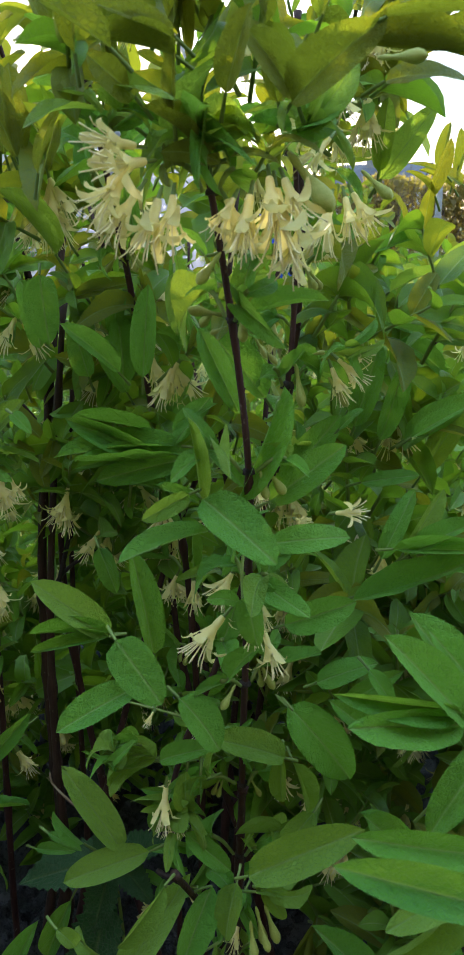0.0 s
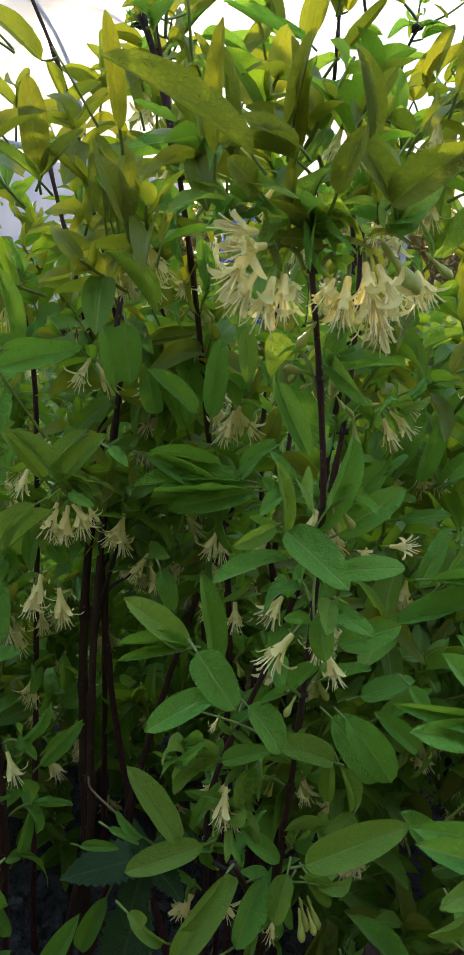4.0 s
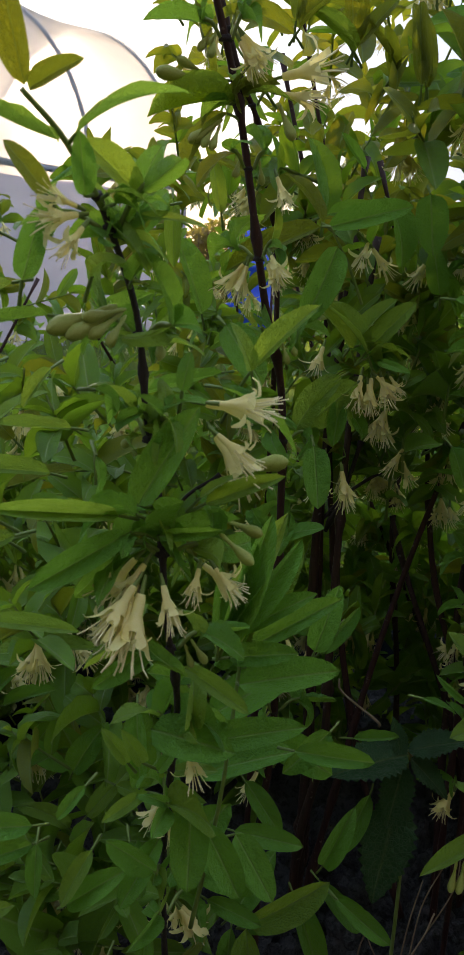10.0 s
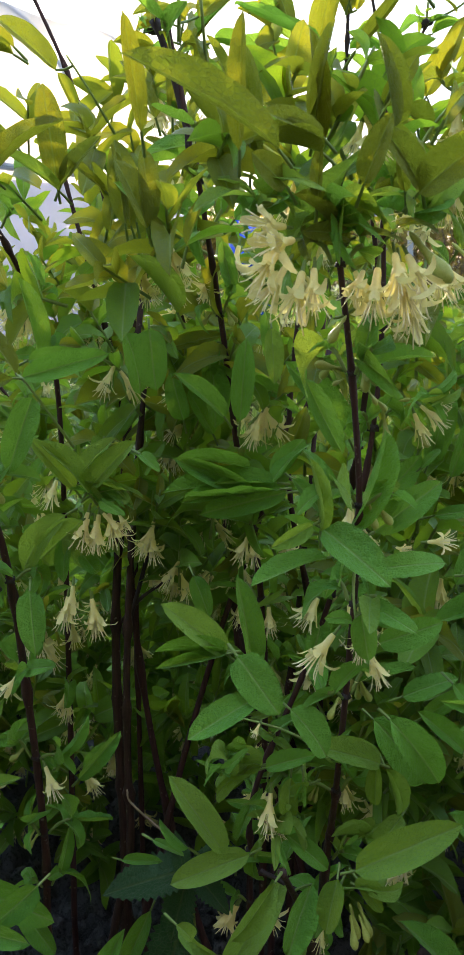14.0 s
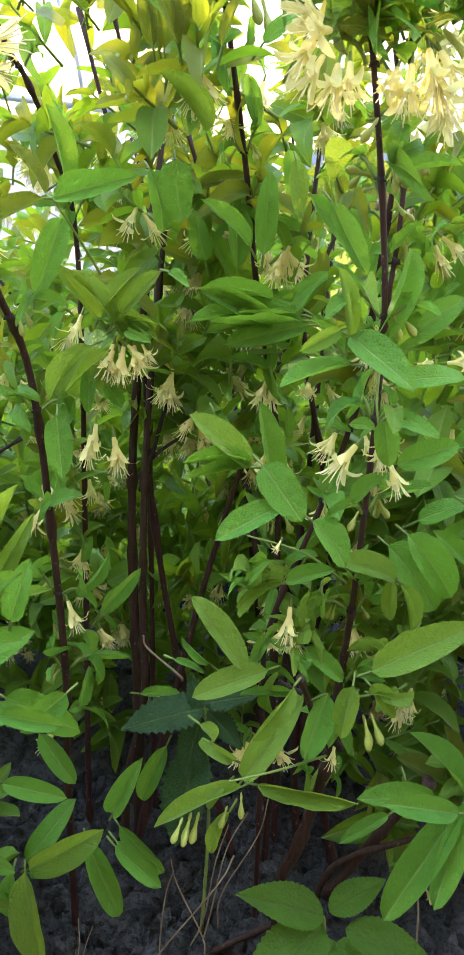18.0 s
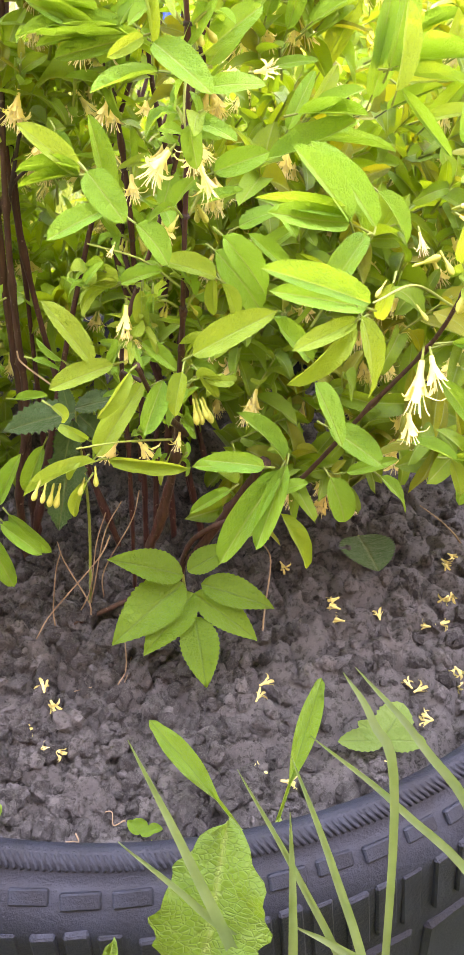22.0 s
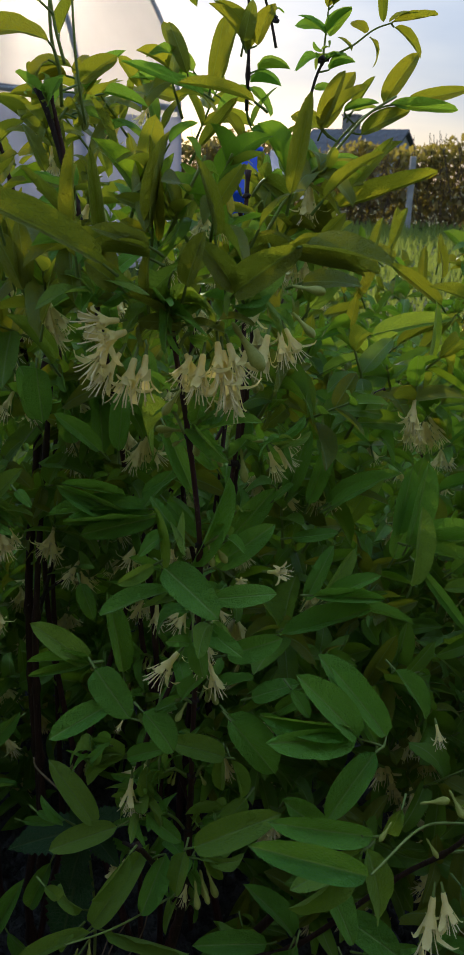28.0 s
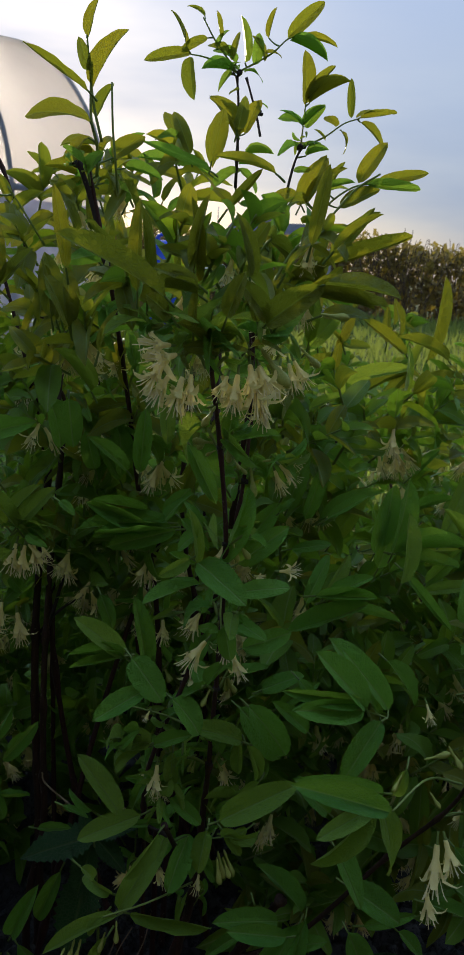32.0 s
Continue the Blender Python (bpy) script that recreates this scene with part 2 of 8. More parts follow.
wilted_mat = soft_material("wilted_petal", (0.46, 0.44, 0.16), (0.66, 0.60, 0.26), 120, 0.7, 0.2, (0.6, 0.55, 0.2))
seedling_mat = leaf_material("seedling_leaf", (0.07, 0.16, 0.04), (0.11, 0.21, 0.06), (0.34, 0.52, 0.06), False, ribs=0.12)
dock_mat = leaf_material("dock_leaf", (0.032, 0.095, 0.014), (0.060, 0.135, 0.022), (0.26, 0.46, 0.02), False, ribs=0.3)
nettle_mat = leaf_material("nettle_leaf", (0.014, 0.052, 0.020), (0.026, 0.078, 0.030), (0.12, 0.30, 0.05), False, 0.25, ribs=0.2)
straw_mat = soft_material("dry_straw", (0.13, 0.09, 0.055), (0.28, 0.21, 0.14), 90, 0.7)
stone_mat = soft_material("pale_stone", (0.11, 0.105, 0.10), (0.33, 0.325, 0.315), 60, 0.8, relief=0.5)


def soil_material():
    k = Nodes("dry_soil")
    a, b, c = k.noise(26.0, 6.0), k.noise(190.0, 6.0, 0.7), k.noise(900.0, 3.0, 0.6)
    base = k.ramp(a, [(0.3, (0.020, 0.0222, 0.0262)), (0.5, (0.042, 0.0448, 0.0505)), (0.72, (0.088, 0.0915, 0.100))])
    rnd = k.t.nodes.new("ShaderNodeNewGeometry").outputs["Random Per Island"]
    base = k.mix(k.math("MULTIPLY", k.math("MULTIPLY", rnd, rnd), 0.55), base, (0.150, 0.154, 0.164))
    # low grain coloured almost black, painting the shade between crumbs
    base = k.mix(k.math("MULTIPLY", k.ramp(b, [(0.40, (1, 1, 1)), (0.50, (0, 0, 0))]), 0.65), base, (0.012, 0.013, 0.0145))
    base = k.mix(k.math("MULTIPLY", k.ramp(c, [(0.50, (0, 0, 0)), (0.68, (1, 1, 1))]), 0.40), base, (0.150, 0.150, 0.152))
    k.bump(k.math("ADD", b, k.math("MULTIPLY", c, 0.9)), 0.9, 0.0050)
    return k.done(base, rough=0.95, spec=0.15)


soil_mat = soil_material()


def rubber_material():
    k = Nodes("worn_rubber")
    a, b = k.noise(22.0, 5.0), k.noise(300.0, 4.0, 0.7)
    base = k.ramp(a, [(0.35, (0.0035, 0.0065, 0.0125)), (0.6, (0.0070, 0.0128, 0.0240)), (0.8, (0.018, 0.027, 0.043))])
    base = k.mix(k.math("MULTIPLY", b, 0.3), base, (0.018, 0.022, 0.034))
    k.bump(b, 0.6, 0.002)
    return k.done(base, rough=0.6, spec=0.22)


rubber_mat = rubber_material()


def film_material():
    k = Nodes("polythene_film")
    n = k.noise(1.1, 5.0, 0.6)
    dirt = k.ramp(n, [(0.3, (0.56, 0.56, 0.57)), (0.7, (0.36, 0.37, 0.40))])
    k.bump(k.noise(2.3, 4.0), 0.3, 0.05)
    k.done(dirt, rough=0.35, spec=0.4)
    tr = k.t.nodes.new("ShaderNodeBsdfTranslucent")
    k.link(dirt, tr.inputs["Color"])
    clear = k.t.nodes.new("ShaderNodeBsdfTransparent")
    clear.inputs["Color"].default_value = (0.95, 0.95, 0.95, 1)
    m1 = k.t.nodes.new("ShaderNodeMixShader")
    m1.inputs[0].default_value = 0.75
    k.link(k.bsdf.outputs[0], m1.inputs[1])
    k.link(tr.outputs[0], m1.inputs[2])
    m2 = k.t.nodes.new("ShaderNodeMixShader")
    m2.inputs[0].default_value = 0.10
    haze = k.t.nodes.new("ShaderNodeBsdfRefraction")
    haze.inputs["Roughness"].default_value, haze.inputs["IOR"].default_value = 0.62, 1.12
    haze.inputs["Color"].default_value = (0.95, 0.95, 0.95, 1)
    m3 = k.t.nodes.new("ShaderNodeMixShader")
    m3.inputs[0].default_value = 0.55
    k.link(m1.outputs[0], m3.inputs[1])
    k.link(haze.outputs[0], m3.inputs[2])
    k.link(m3.outputs[0], m2.inputs[1])
    k.link(clear.outputs[0], m2.inputs[2])
    k.link(m2.outputs[0], k.out.inputs["Surface"])
    return k.mat


film_mat = film_material()
curtain_mat = soft_material("grey_film", (0.30, 0.29, 0.33), (0.40, 0.39, 0.43), 1.5, 0.4, 0.35, (0.45, 0.44, 0.50))
steel_mat = soft_material("galvanised_tube", (0.22, 0.23, 0.24), (0.36, 0.37, 0.38), 30, 0.45)
blue_mat = soft_material("blue_plastic", (0.008, 0.05, 0.42), (0.015, 0.08, 0.55), 12, 0.38, spec=0.5)
bag_mat = soft_material("white_plastic", (0.72, 0.72, 0.74), (0.82, 0.82, 0.84), 10, 0.45, 0.3, (0.8, 0.8, 0.8))
roof_mat = soft_material("slate_roof", (0.055, 0.06, 0.07), (0.11, 0.115, 0.125), 3, 0.75)
wall_mat = soft_material("rendered_wall", (0.30, 0.29, 0.27), (0.40, 0.38, 0.36), 2, 0.9)
brick_mat = soft_material("chimney_brick", (0.15, 0.14, 0.13), (0.24, 0.22, 0.20), 5, 0.9)
glass_mat = soft_material("window_glass", (0.02, 0.025, 0.03), (0.03, 0.035, 0.04), 1, 0.1, relief=0.0, spec=0.5)
hedge_mat = soft_material("hedge_leaf", (0.05, 0.05, 0.02), (0.17, 0.13, 0.05), 1.5, 0.7, 0.3, (0.5, 0.4, 0.06))
twig_mat = soft_material("hedge_twig", (0.06, 0.045, 0.03), (0.14, 0.10, 0.07), 4, 0.9)
# dark surface of the added wall that blocks light behind the path
blocker_mat = soft_material("blocker_dark", (0.05, 0.045, 0.04), (0.09, 0.08, 0.07), 2, 0.9)
post_mat = soft_material("grey_post", (0.20, 0.20, 0.19), (0.34, 0.33, 0.31), 8, 0.9)


def turf_material():
    k = Nodes("turf")
    a, b = k.noise(0.35, 4.0), k.noise(14.0, 5.0, 0.7)
    base = k.ramp(a, [(0.35, (0.035, 0.065, 0.016)), (0.65, (0.085, 0.105, 0.025))])
    base = k.mix(k.math("MULTIPLY", b, 0.5), base, (0.035, 0.05, 0.015))
    k.bump(b, 0.8, 0.03)
    return k.done(base, rough=0.95, spec=0.1)


turf_mat = turf_material()


# ---- builders ----
def mesh_of(name, verts, faces, material, uvs=None, smooth=True):
    me = bpy.data.meshes.new(name)
    me.from_pydata([tuple(map(float, v)) for v in verts], [], [tuple(map(int, q)) for q in faces])
    if uvs is not None:
        layer = me.uv_layers.new(name="UVMap")
        idx = np.empty(len(me.loops), dtype=np.int32)
        me.loops.foreach_get("vertex_index", idx)
        layer.data.foreach_set("uv", np.asarray(uvs, dtype=np.float32)[idx].ravel())
    if smooth:
        me.polygons.foreach_set("use_smooth", np.ones(len(me.polygons), dtype=bool))
    me.materials.append(material)
    return me


def thing(name, place, label, category, group="", kind=""):
    ob = new(name)
    ob.empty_display_size = 0.02
    ob.matrix_basis = Matrix.Translation(place)
    return tagged(ob, label, category, group, kind)


def part(name, data, material, parent, label="", m=None, kind=""):
    """Links a mesh (or a bmesh) as one part under a thing or a part, at the world pose m."""
    if isinstance(data, bmesh.types.BMesh):
        me = bpy.data.meshes.new(name)
        data.to_mesh(me)
        data.free()
        me.materials.append(material)
        me.polygons.foreach_set("use_smooth", np.ones(len(me.polygons), dtype=bool))
        data = me
    ob = new(name, data)
    ob.parent = parent
    inv = Matrix.Identity(4)
    p = parent
    chain = []
    while p:
        chain.append(p)
        p = p.parent
    w = Matrix.Identity(4)
    for q in reversed(chain):
        w = w @ q.matrix_parent_inverse @ q.matrix_basis
    ob.matrix_parent_inverse = w.inverted()
    if m is not None:
        ob.matrix_basis = m
    if label:
        ob["label"] = label
    if kind:
        ob["kind"] = kind
    return ob


def smooth_line(points, n=6):
    """A Catmull-Rom line through the points."""
    p = [Vector(q) for q in points]
    p = [p[0] * 2 - p[1]] + p + [p[-1] * 2 - p[-2]]
    out = []
    for i in range(1, len(p) - 2):
        a, b, c, d = p[i - 1], p[i], p[i + 1], p[i + 2]
        for j in range(n):
            t = j / n
            out.append(0.5 * ((2 * b) + (c - a) * t + (2 * a - 5 * b + 4 * c - d) * t * t + (3 * b - a - 3 * c + d) * t ** 3))
    out.append(p[-2])
    return out


def tube(points, r0, r1, sides=8, nodes=0.0, swell=1.6, closed=True, jitter=0.0):
    """Vertices and faces of a tapering tube; a swelling every `nodes` metres."""
    verts, faces = [], []
    run, last = 0.0, points[0]
    up = Vector((0.31, 0.95, 0.02))
    total = sum((b - a).length for a, b in zip(points, points[1:])) or 1.0
    for i, p in enumerate(points):
        d = (points[min(i + 1, len(points) - 1)] - points[max(i - 1, 0)]).normalized()
        side = d.cross(up).normalized()
        over = side.cross(d)
        run += (p - last).length
        last = p
        r = r0 + (r1 - r0) * run / total
        if nodes:
            ph = (run / nodes) % 1.0
            r *= 1 + (swell - 1) * max(0.0, 1 - min(ph, 1 - ph) * nodes / 0.006)
        for j in range(sides):
            a = 2 * math.pi * j / sides
            k = 1 + jitter * math.sin(3.1 * j + 1.7 * i)
            verts.append(p + (side * math.cos(a) + over * math.sin(a)) * r * k)
        if i:
            b = i * sides
            for j in range(sides):
                j2 = (j + 1) % sides
                faces.append((b - sides + j, b - sides + j2, b + j2, b + j))
    if closed:
        faces.append(tuple(range(sides))[::-1])
        faces.append(tuple(range(len(verts) - sides, len(verts))))
    return verts, faces


def leaf_shape(fold=0.25, bend=0.25, twist=0.0, wave=0.0, blunt=1.0, along=8, across=4):
    """A leaf of length 1 along +y and width 1, facing +z; the tip bends down by `bend`."""
    verts, uvs, faces = [], [], []
    for i in range(along + 1):
        u = i / along
        w = 0.5 * max(0.0, 1 - abs(2 * u ** (0.92 / blunt) - 1) ** (1.85 + 0.4 * blunt)) ** 0.60
        w = max(w, 0.012)
        a = bend * u
        y = u if abs(bend) < 1e-4 else math.sin(a) / bend
        z0 = 0.0 if abs(bend) < 1e-4 else -(1 - math.cos(a)) / bend
        for j in range(across + 1):
            s = 2 * j / across - 1
            x = s * w
            z = abs(s) * w * fold * 0.30 + wave * (0.030 * math.sin(9 * u + 2 * s) + 0.014 * math.sin(23 * u + 5 * s + fold * 9)) * abs(s)
            tw = twist * u
            verts.append((x * math.cos(tw) - z * math.sin(tw), y, z0 + (x * math.sin(tw) + z * math.cos(tw))))
            uvs.append((u, 0.5 + 0.5 * s * max(0.25, 2 * w)))
    for i in range(along):
        for j in range(across):
            a = i * (across + 1) + j
            faces.append((a, a + 1, a + across + 2, a + across + 1))
    return np.array(verts), faces, np.array(uvs)


SHAPES = [dict(fold=0.9, bend=0.25, wave=0.3), dict(fold=1.2, bend=0.5, wave=0.5), dict(fold=0.6, bend=0.9, twist=0.35, wave=0.5), dict(fold=1.0, bend=-0.3, twist=-0.15, wave=0.8),
          dict(fold=0.9, bend=0.6, twist=-0.4, blunt=1.15, wave=0.6), dict(fold=2.2, bend=0.35, wave=0.4), dict(fold=0.8, bend=1.6, wave=1.2, twist=0.4), dict(fold=0.6, bend=0.15, blunt=1.25, wave=0.3),
          dict(fold=1.6, bend=2.5, wave=0.8, twist=0.5), dict(fold=2.6, bend=1.9, wave=0.5, twist=-0.6)]
HERO = {}
for n, kw in enumerate(SHAPES):
    for key, mat in (("green", leaf_green), ("young", leaf_young), ("gold", leaf_gold_backlit)):
        v, f, uv = leaf_shape(**kw, along=14, across=6)
        HERO[key, n] = mesh_of("leaf", v * (1, 1, 1), f, mat, uv)
FILL = [leaf_shape(**kw, along=8, across=4) for kw in SHAPES]


def leaf_pose(base, tip, width, roll=0.0, facing=(0.0, -0.75, 0.65)):
    """The pose that lays a unit leaf from base to tip, its face turned towards `facing`."""
    base, tip = Vector(base), Vector(tip)
    y = tip - base
    length = y.length
    y.normalize()
    z = Vector(facing)
    z = (z - y * z.dot(y)).normalized()
    x = y.cross(z)
    rot = Matrix((x, y, z)).transposed() @ Matrix.Rotation(radians(roll), 3, "Y")
    return Matrix.Translation(base) @ rot.to_4x4() @ Matrix.Diagonal((length * width, length, length, 1.0))


class Foliage:
    """Collects many small leaves and joins them into one mesh."""

    def __init__(self):
        self.v, self.f, self.uv, self.n = [], [], [], 0

    def add(self, shape, m):
        v, f, uv = shape
        a = np.array(m)
        self.v.append(v @ a[:3, :3].T + a[:3, 3])
        self.f.append(np.array(f) + self.n)
        self.uv.append(uv)
        self.n += len(v)

    def mesh(self, name, material):
        v = np.concatenate(self.v).astype(np.float32)
        f = np.concatenate(self.f).astype(np.int32)
        uv = np.concatenate(self.uv).astype(np.float32)
        me = bpy.data.meshes.new(name)
        me.vertices.add(len(v))
        me.vertices.foreach_set("co", v.ravel())
        me.loops.add(f.size)
        me.loops.foreach_set("vertex_index", f.ravel())
        me.polygons.add(len(f))
        me.polygons.foreach_set("loop_start", np.arange(0, f.size, f.shape[1], dtype=np.int32))
        me.polygons.foreach_set("use_smooth", np.ones(len(f), dtype=bool))
        layer = me.uv_layers.new(name="UVMap")
        layer.data.foreach_set("uv", uv[f.ravel()].ravel())
        me.materials.append(material)
        me.update(calc_edges=True)
        me.validate()
        return me


def flower_shape(lobes=5, sides=10):
    """A funnel flower of length 1 along +y: tube, flared lobes and stamens. Returns corolla and stamens."""
    verts, faces = [], []
    prof = [(0.0, 0.055), (0.12, 0.07), (0.3, 0.075), (0.42, 0.115), (0.54, 0.155)]
    for y, r in prof:
        for j in range(sides):
            a = 2 * math.pi * j / sides
            verts.append((r * math.cos(a), y, r * math.sin(a)))
    for i in range(len(prof) - 1):
        for j in range(sides):
            a, b = i * sides + j, i * sides + (j + 1) % sides
            faces.append((a, b, b + sides, a + sides))
    top = (len(prof) - 1) * sides
    for k in range(lobes):
        j = k * 2
        mid = 2 * math.pi * (j + 0.5) / sides
        c, s = math.cos(mid), math.sin(mid)
        n = len(verts)
        droop = 0.05 * (k % 3)
        curl = 0.05 * ((k * 7) % 4)
        rows = ((0.62, 0.180, 0.085), (0.72, 0.215, 0.095), (0.82 - droop, 0.255 + curl, 0.082), (0.88 - 2 * droop, 0.30 + 1.6 * curl, 0.054), (0.86 - 3 * droop, 0.34 + 2 * curl, 0.016))
        for y, r, w in rows:
            for q in (-1, 0, 1):
                d = r - 0.025 * (q == 0)
                verts.append((c * d - s * w * q, y, s * d + c * w * q))
        a, b = top + j, top + (j + 1) % sides
        faces.append((a, b, n + 2, n + 1))
        faces.append((a, n + 1, n))
        for i in range(4):
            for e in (0, 1):
                h = n + 3 * i + e
                faces.append((h, h + 1, h + 4, h + 3))
    sv, sf = [], []
    for k in range(9):
        a = 2 * math.pi * k / 9 + 0.3
        sp = 0.10 + 0.07 * (k % 3)
        line = [Vector((0.04 * math.cos(a), 0.45, 0.04 * math.sin(a))), Vector((sp * 0.6 * math.cos(a), 0.78, sp * 0.6 * math.sin(a))),
                Vector((sp * math.cos(a), 1.02, sp * math.sin(a))), Vector((sp * 1.35 * math.cos(a), 1.12 + 0.06 * (k % 2), sp * 1.35 * math.sin(a)))]
        v, f = tube(line, 0.010, 0.013, 4)
        sf += [tuple(q + len(sv) for q in x) for x in f]
        sv += v
    return (np.array(verts), faces), (np.array([tuple(v) for v in sv]), sf)


(cor_v, cor_f), (sta_v, sta_f) = flower_shape()
COROLLA = mesh_of("corolla", cor_v, cor_f, petal_mat)
STAMENS = mesh_of("stamens", sta_v, sta_f, stamen_mat)
FILL_COROLLA = (cor_v, [q if len(q) == 4 else (*q, q[2]) for q in cor_f], np.zeros((len(cor_v), 2)))
FILL_STAMEN = (sta_v, [q for q in sta_f], np.zeros((len(sta_v), 2)))


def bud_shape():
    verts, faces = [], []
    prof = [(0.0, 0.05), (0.10, 0.10), (0.18, 0.11), (0.28, 0.085), (0.45, 0.12), (0.65, 0.22), (0.80, 0.27), (0.92, 0.20), (0.98, 0.09), (1.0, 0.01)]
    for y, r in prof:
        for j in range(8):
            a = 2 * math.pi * j / 8
            verts.append((r * math.cos(a), y, r * math.sin(a)))
    for i in range(len(prof) - 1):
        for j in range(8):
            a, b = i * 8 + j, i * 8 + (j + 1) % 8
            faces.append((a, b, b + 8, a + 8))
    return np.array(verts), faces


bud_v, bud_f = bud_shape()
BUD = mesh_of("bud", bud_v, bud_f, bud_mat)


def at_pose(base, tip, spin=0.0, wide=1.0):
    base, tip = Vector(base), Vector(tip)
    d = tip - base
    q = d.to_track_quat("Y", "Z").to_matrix().to_4x4()
    s = d.length
    return Matrix.Translation(base) @ q @ Matrix.Rotation(spin, 4, "Y") @ Matrix.Diagonal((s * wide, s, s * wide, 1.0))

# ---- ground, tyre planter, soil ----
rng = random.Random(7)
TYRE = Vector((-0.040, 0.592, 0.0))
OVAL = 0.026
LIP_R, LIP_Z, SOIL_Z = 0.432, 0.232, 0.178


def ground_sheet():
    rings = [0.02, 0.2, 0.5, 0.8, 1.2, 1.8, 2.6, 4, 6, 9, 13, 18, 26, 40, 70, 130, 300, 900, 3000]
    verts, faces = [(TYRE.x, TYRE.y, 0)], []
    for i, r in enumerate(rings):
        for j in range(64):
            a = 2 * math.pi * j / 64
            x, y = TYRE.x + r * math.cos(a), TYRE.y + r * math.sin(a)
            amp = 0.012 if 0.55 < r < 2 else 0.05 if 2 <= r < 60 else 0.0
            verts.append((x, y, amp * noise.noise(Vector((x * 0.9, y * 0.9, 3.1))) - (0.004 if r < 0.5 else 0)))
    for j in range(64):
        faces.append((0, 1 + j, 1 + (j + 1) % 64))
    for i in range(len(rings) - 1):
        for j in range(64):
            a, b = 1 + i * 64 + j, 1 + i * 64 + (j + 1) % 64
            faces.append((a, a + 64, b + 64, b))
    ob = new("ground", mesh_of("ground", verts, faces, turf_mat))
    tagged(ob, "rough mown turf with dry patches round the planter", "ground", kind="structure")


ground_sheet()


def light_blocker():
    """An unseen wall added behind the path to block low sky light on the shrub."""
    bm = bmesh.new()
    bmesh.ops.create_cube(bm, size=1.0)
    for q in bm.verts:
        q.co = Vector((q.co.x * 16.0, -1.3 + q.co.y * 0.2, 1.25 + q.co.z * 2.7))
    me = bpy.data.meshes.new("wall_south")
    bm.to_mesh(me)
    bm.free()
    me.materials.append(blocker_mat)
    tagged(new("wall_south", me), "plain dark wall added out of view to block sky light", "wall", kind="structure")


light_blocker()


def lathe(profile, seg=160, wobble=0.0):
    verts, faces = [], []
    n = len(profile)
    for j in range(seg):
        a = 2 * math.pi * j / seg
        k = 1 + wobble * math.cos(2 * a + 1.4)
        for r, z in profile:
            verts.append((r * k * math.cos(a), r * k * math.sin(a), z))
    for j in range(seg):
        for i in range(n - 1):
            a, b = j * n + i, ((j + 1) % seg) * n + i
            faces.append((a, b, b + 1, a + 1))
    return verts, faces


def bevel_box(name, sx, sy, sz, bevel, material, taper=1.0):
    bm = bmesh.new()
    bmesh.ops.create_cube(bm, size=1.0)
    for v in bm.verts:
        k = taper if v.co.x > 0 else 1.0
        v.co = Vector((v.co.x * sx, v.co.y * sy * k, v.co.z * sz * k))
    if bevel:
        bmesh.ops.bevel(bm, geom=list(bm.edges), offset=bevel, segments=1, affect="EDGES")
    me = bpy.data.meshes.new(name)
    bm.to_mesh(me)
    bm.free()
    me.materials.append(material)
    return me


tyre = thing("tyre_planter", TYRE, "worn black truck tyre with cut-off sidewall used as planter", "tyre")
T0 = Matrix.Translation(TYRE) @ Matrix.Diagonal((1.03, 1.03, 1.0, 1.0))
prof = [(0.392, 0.0), (0.400, 0.10), (0.404, 0.218), (0.408, LIP_Z), (0.416, LIP_Z + 0.002), (0.424, LIP_Z - 0.004), (0.4265, 0.222), (0.430, 0.221), (0.440, 0.212),
        (0.4465, 0.203), (0.448, 0.192), (0.449, 0.150), (0.450, 0.060), (0.449, 0.012), (0.44, 0.0)]
v, f = lathe(prof, 200, OVAL)
part("tread_body", mesh_of("tread_body", v, f, rubber_mat), rubber_mat, tyre, m=T0)
tick_v = [(x, y, z) for x in (0, 0.0125) for y in (-0.0010, 0.0010) for z in (-0.001, 0.0016)]
tick_f = [(0, 1, 3, 2), (4, 6, 7, 5), (0, 4, 5, 1), (2, 3, 7, 6), (1, 5, 7, 3), (0, 2, 6, 4)]
ticks = Foliage()
for k in range(620):
    a = 2 * math.pi * k / 620
    w = 1 + OVAL * math.cos(2 * a + 1.4)
    m = Matrix.Rotation(a, 4, "Z") @ Matrix.Translation((0.4145 * w, 0, LIP_Z + 0.0005)) @ Matrix.Rotation(0.32, 4, "Y") @ Matrix.Rotation(0.5, 4, "Z")
    ticks.add((np.array(tick_v), tick_f, np.zeros((8, 2))), m)
part("ribs", ticks.mesh("ribs", rubber_mat), rubber_mat, tyre, "fine slanting moulded ribs along the lip", T0, "stuff")
lug = bevel_box("tread_block", 0.016, 0.0150, 0.052, 0.0012, rubber_mat, 0.97)
low = bevel_box("tread_block", 0.015, 0.0545, 0.086, 0.003, rubber_mat, 0.97)
shoulder = bevel_box("shoulder_block", 0.011, 0.024, 0.010, 0.001, rubber_mat, 0.96)
N = 46
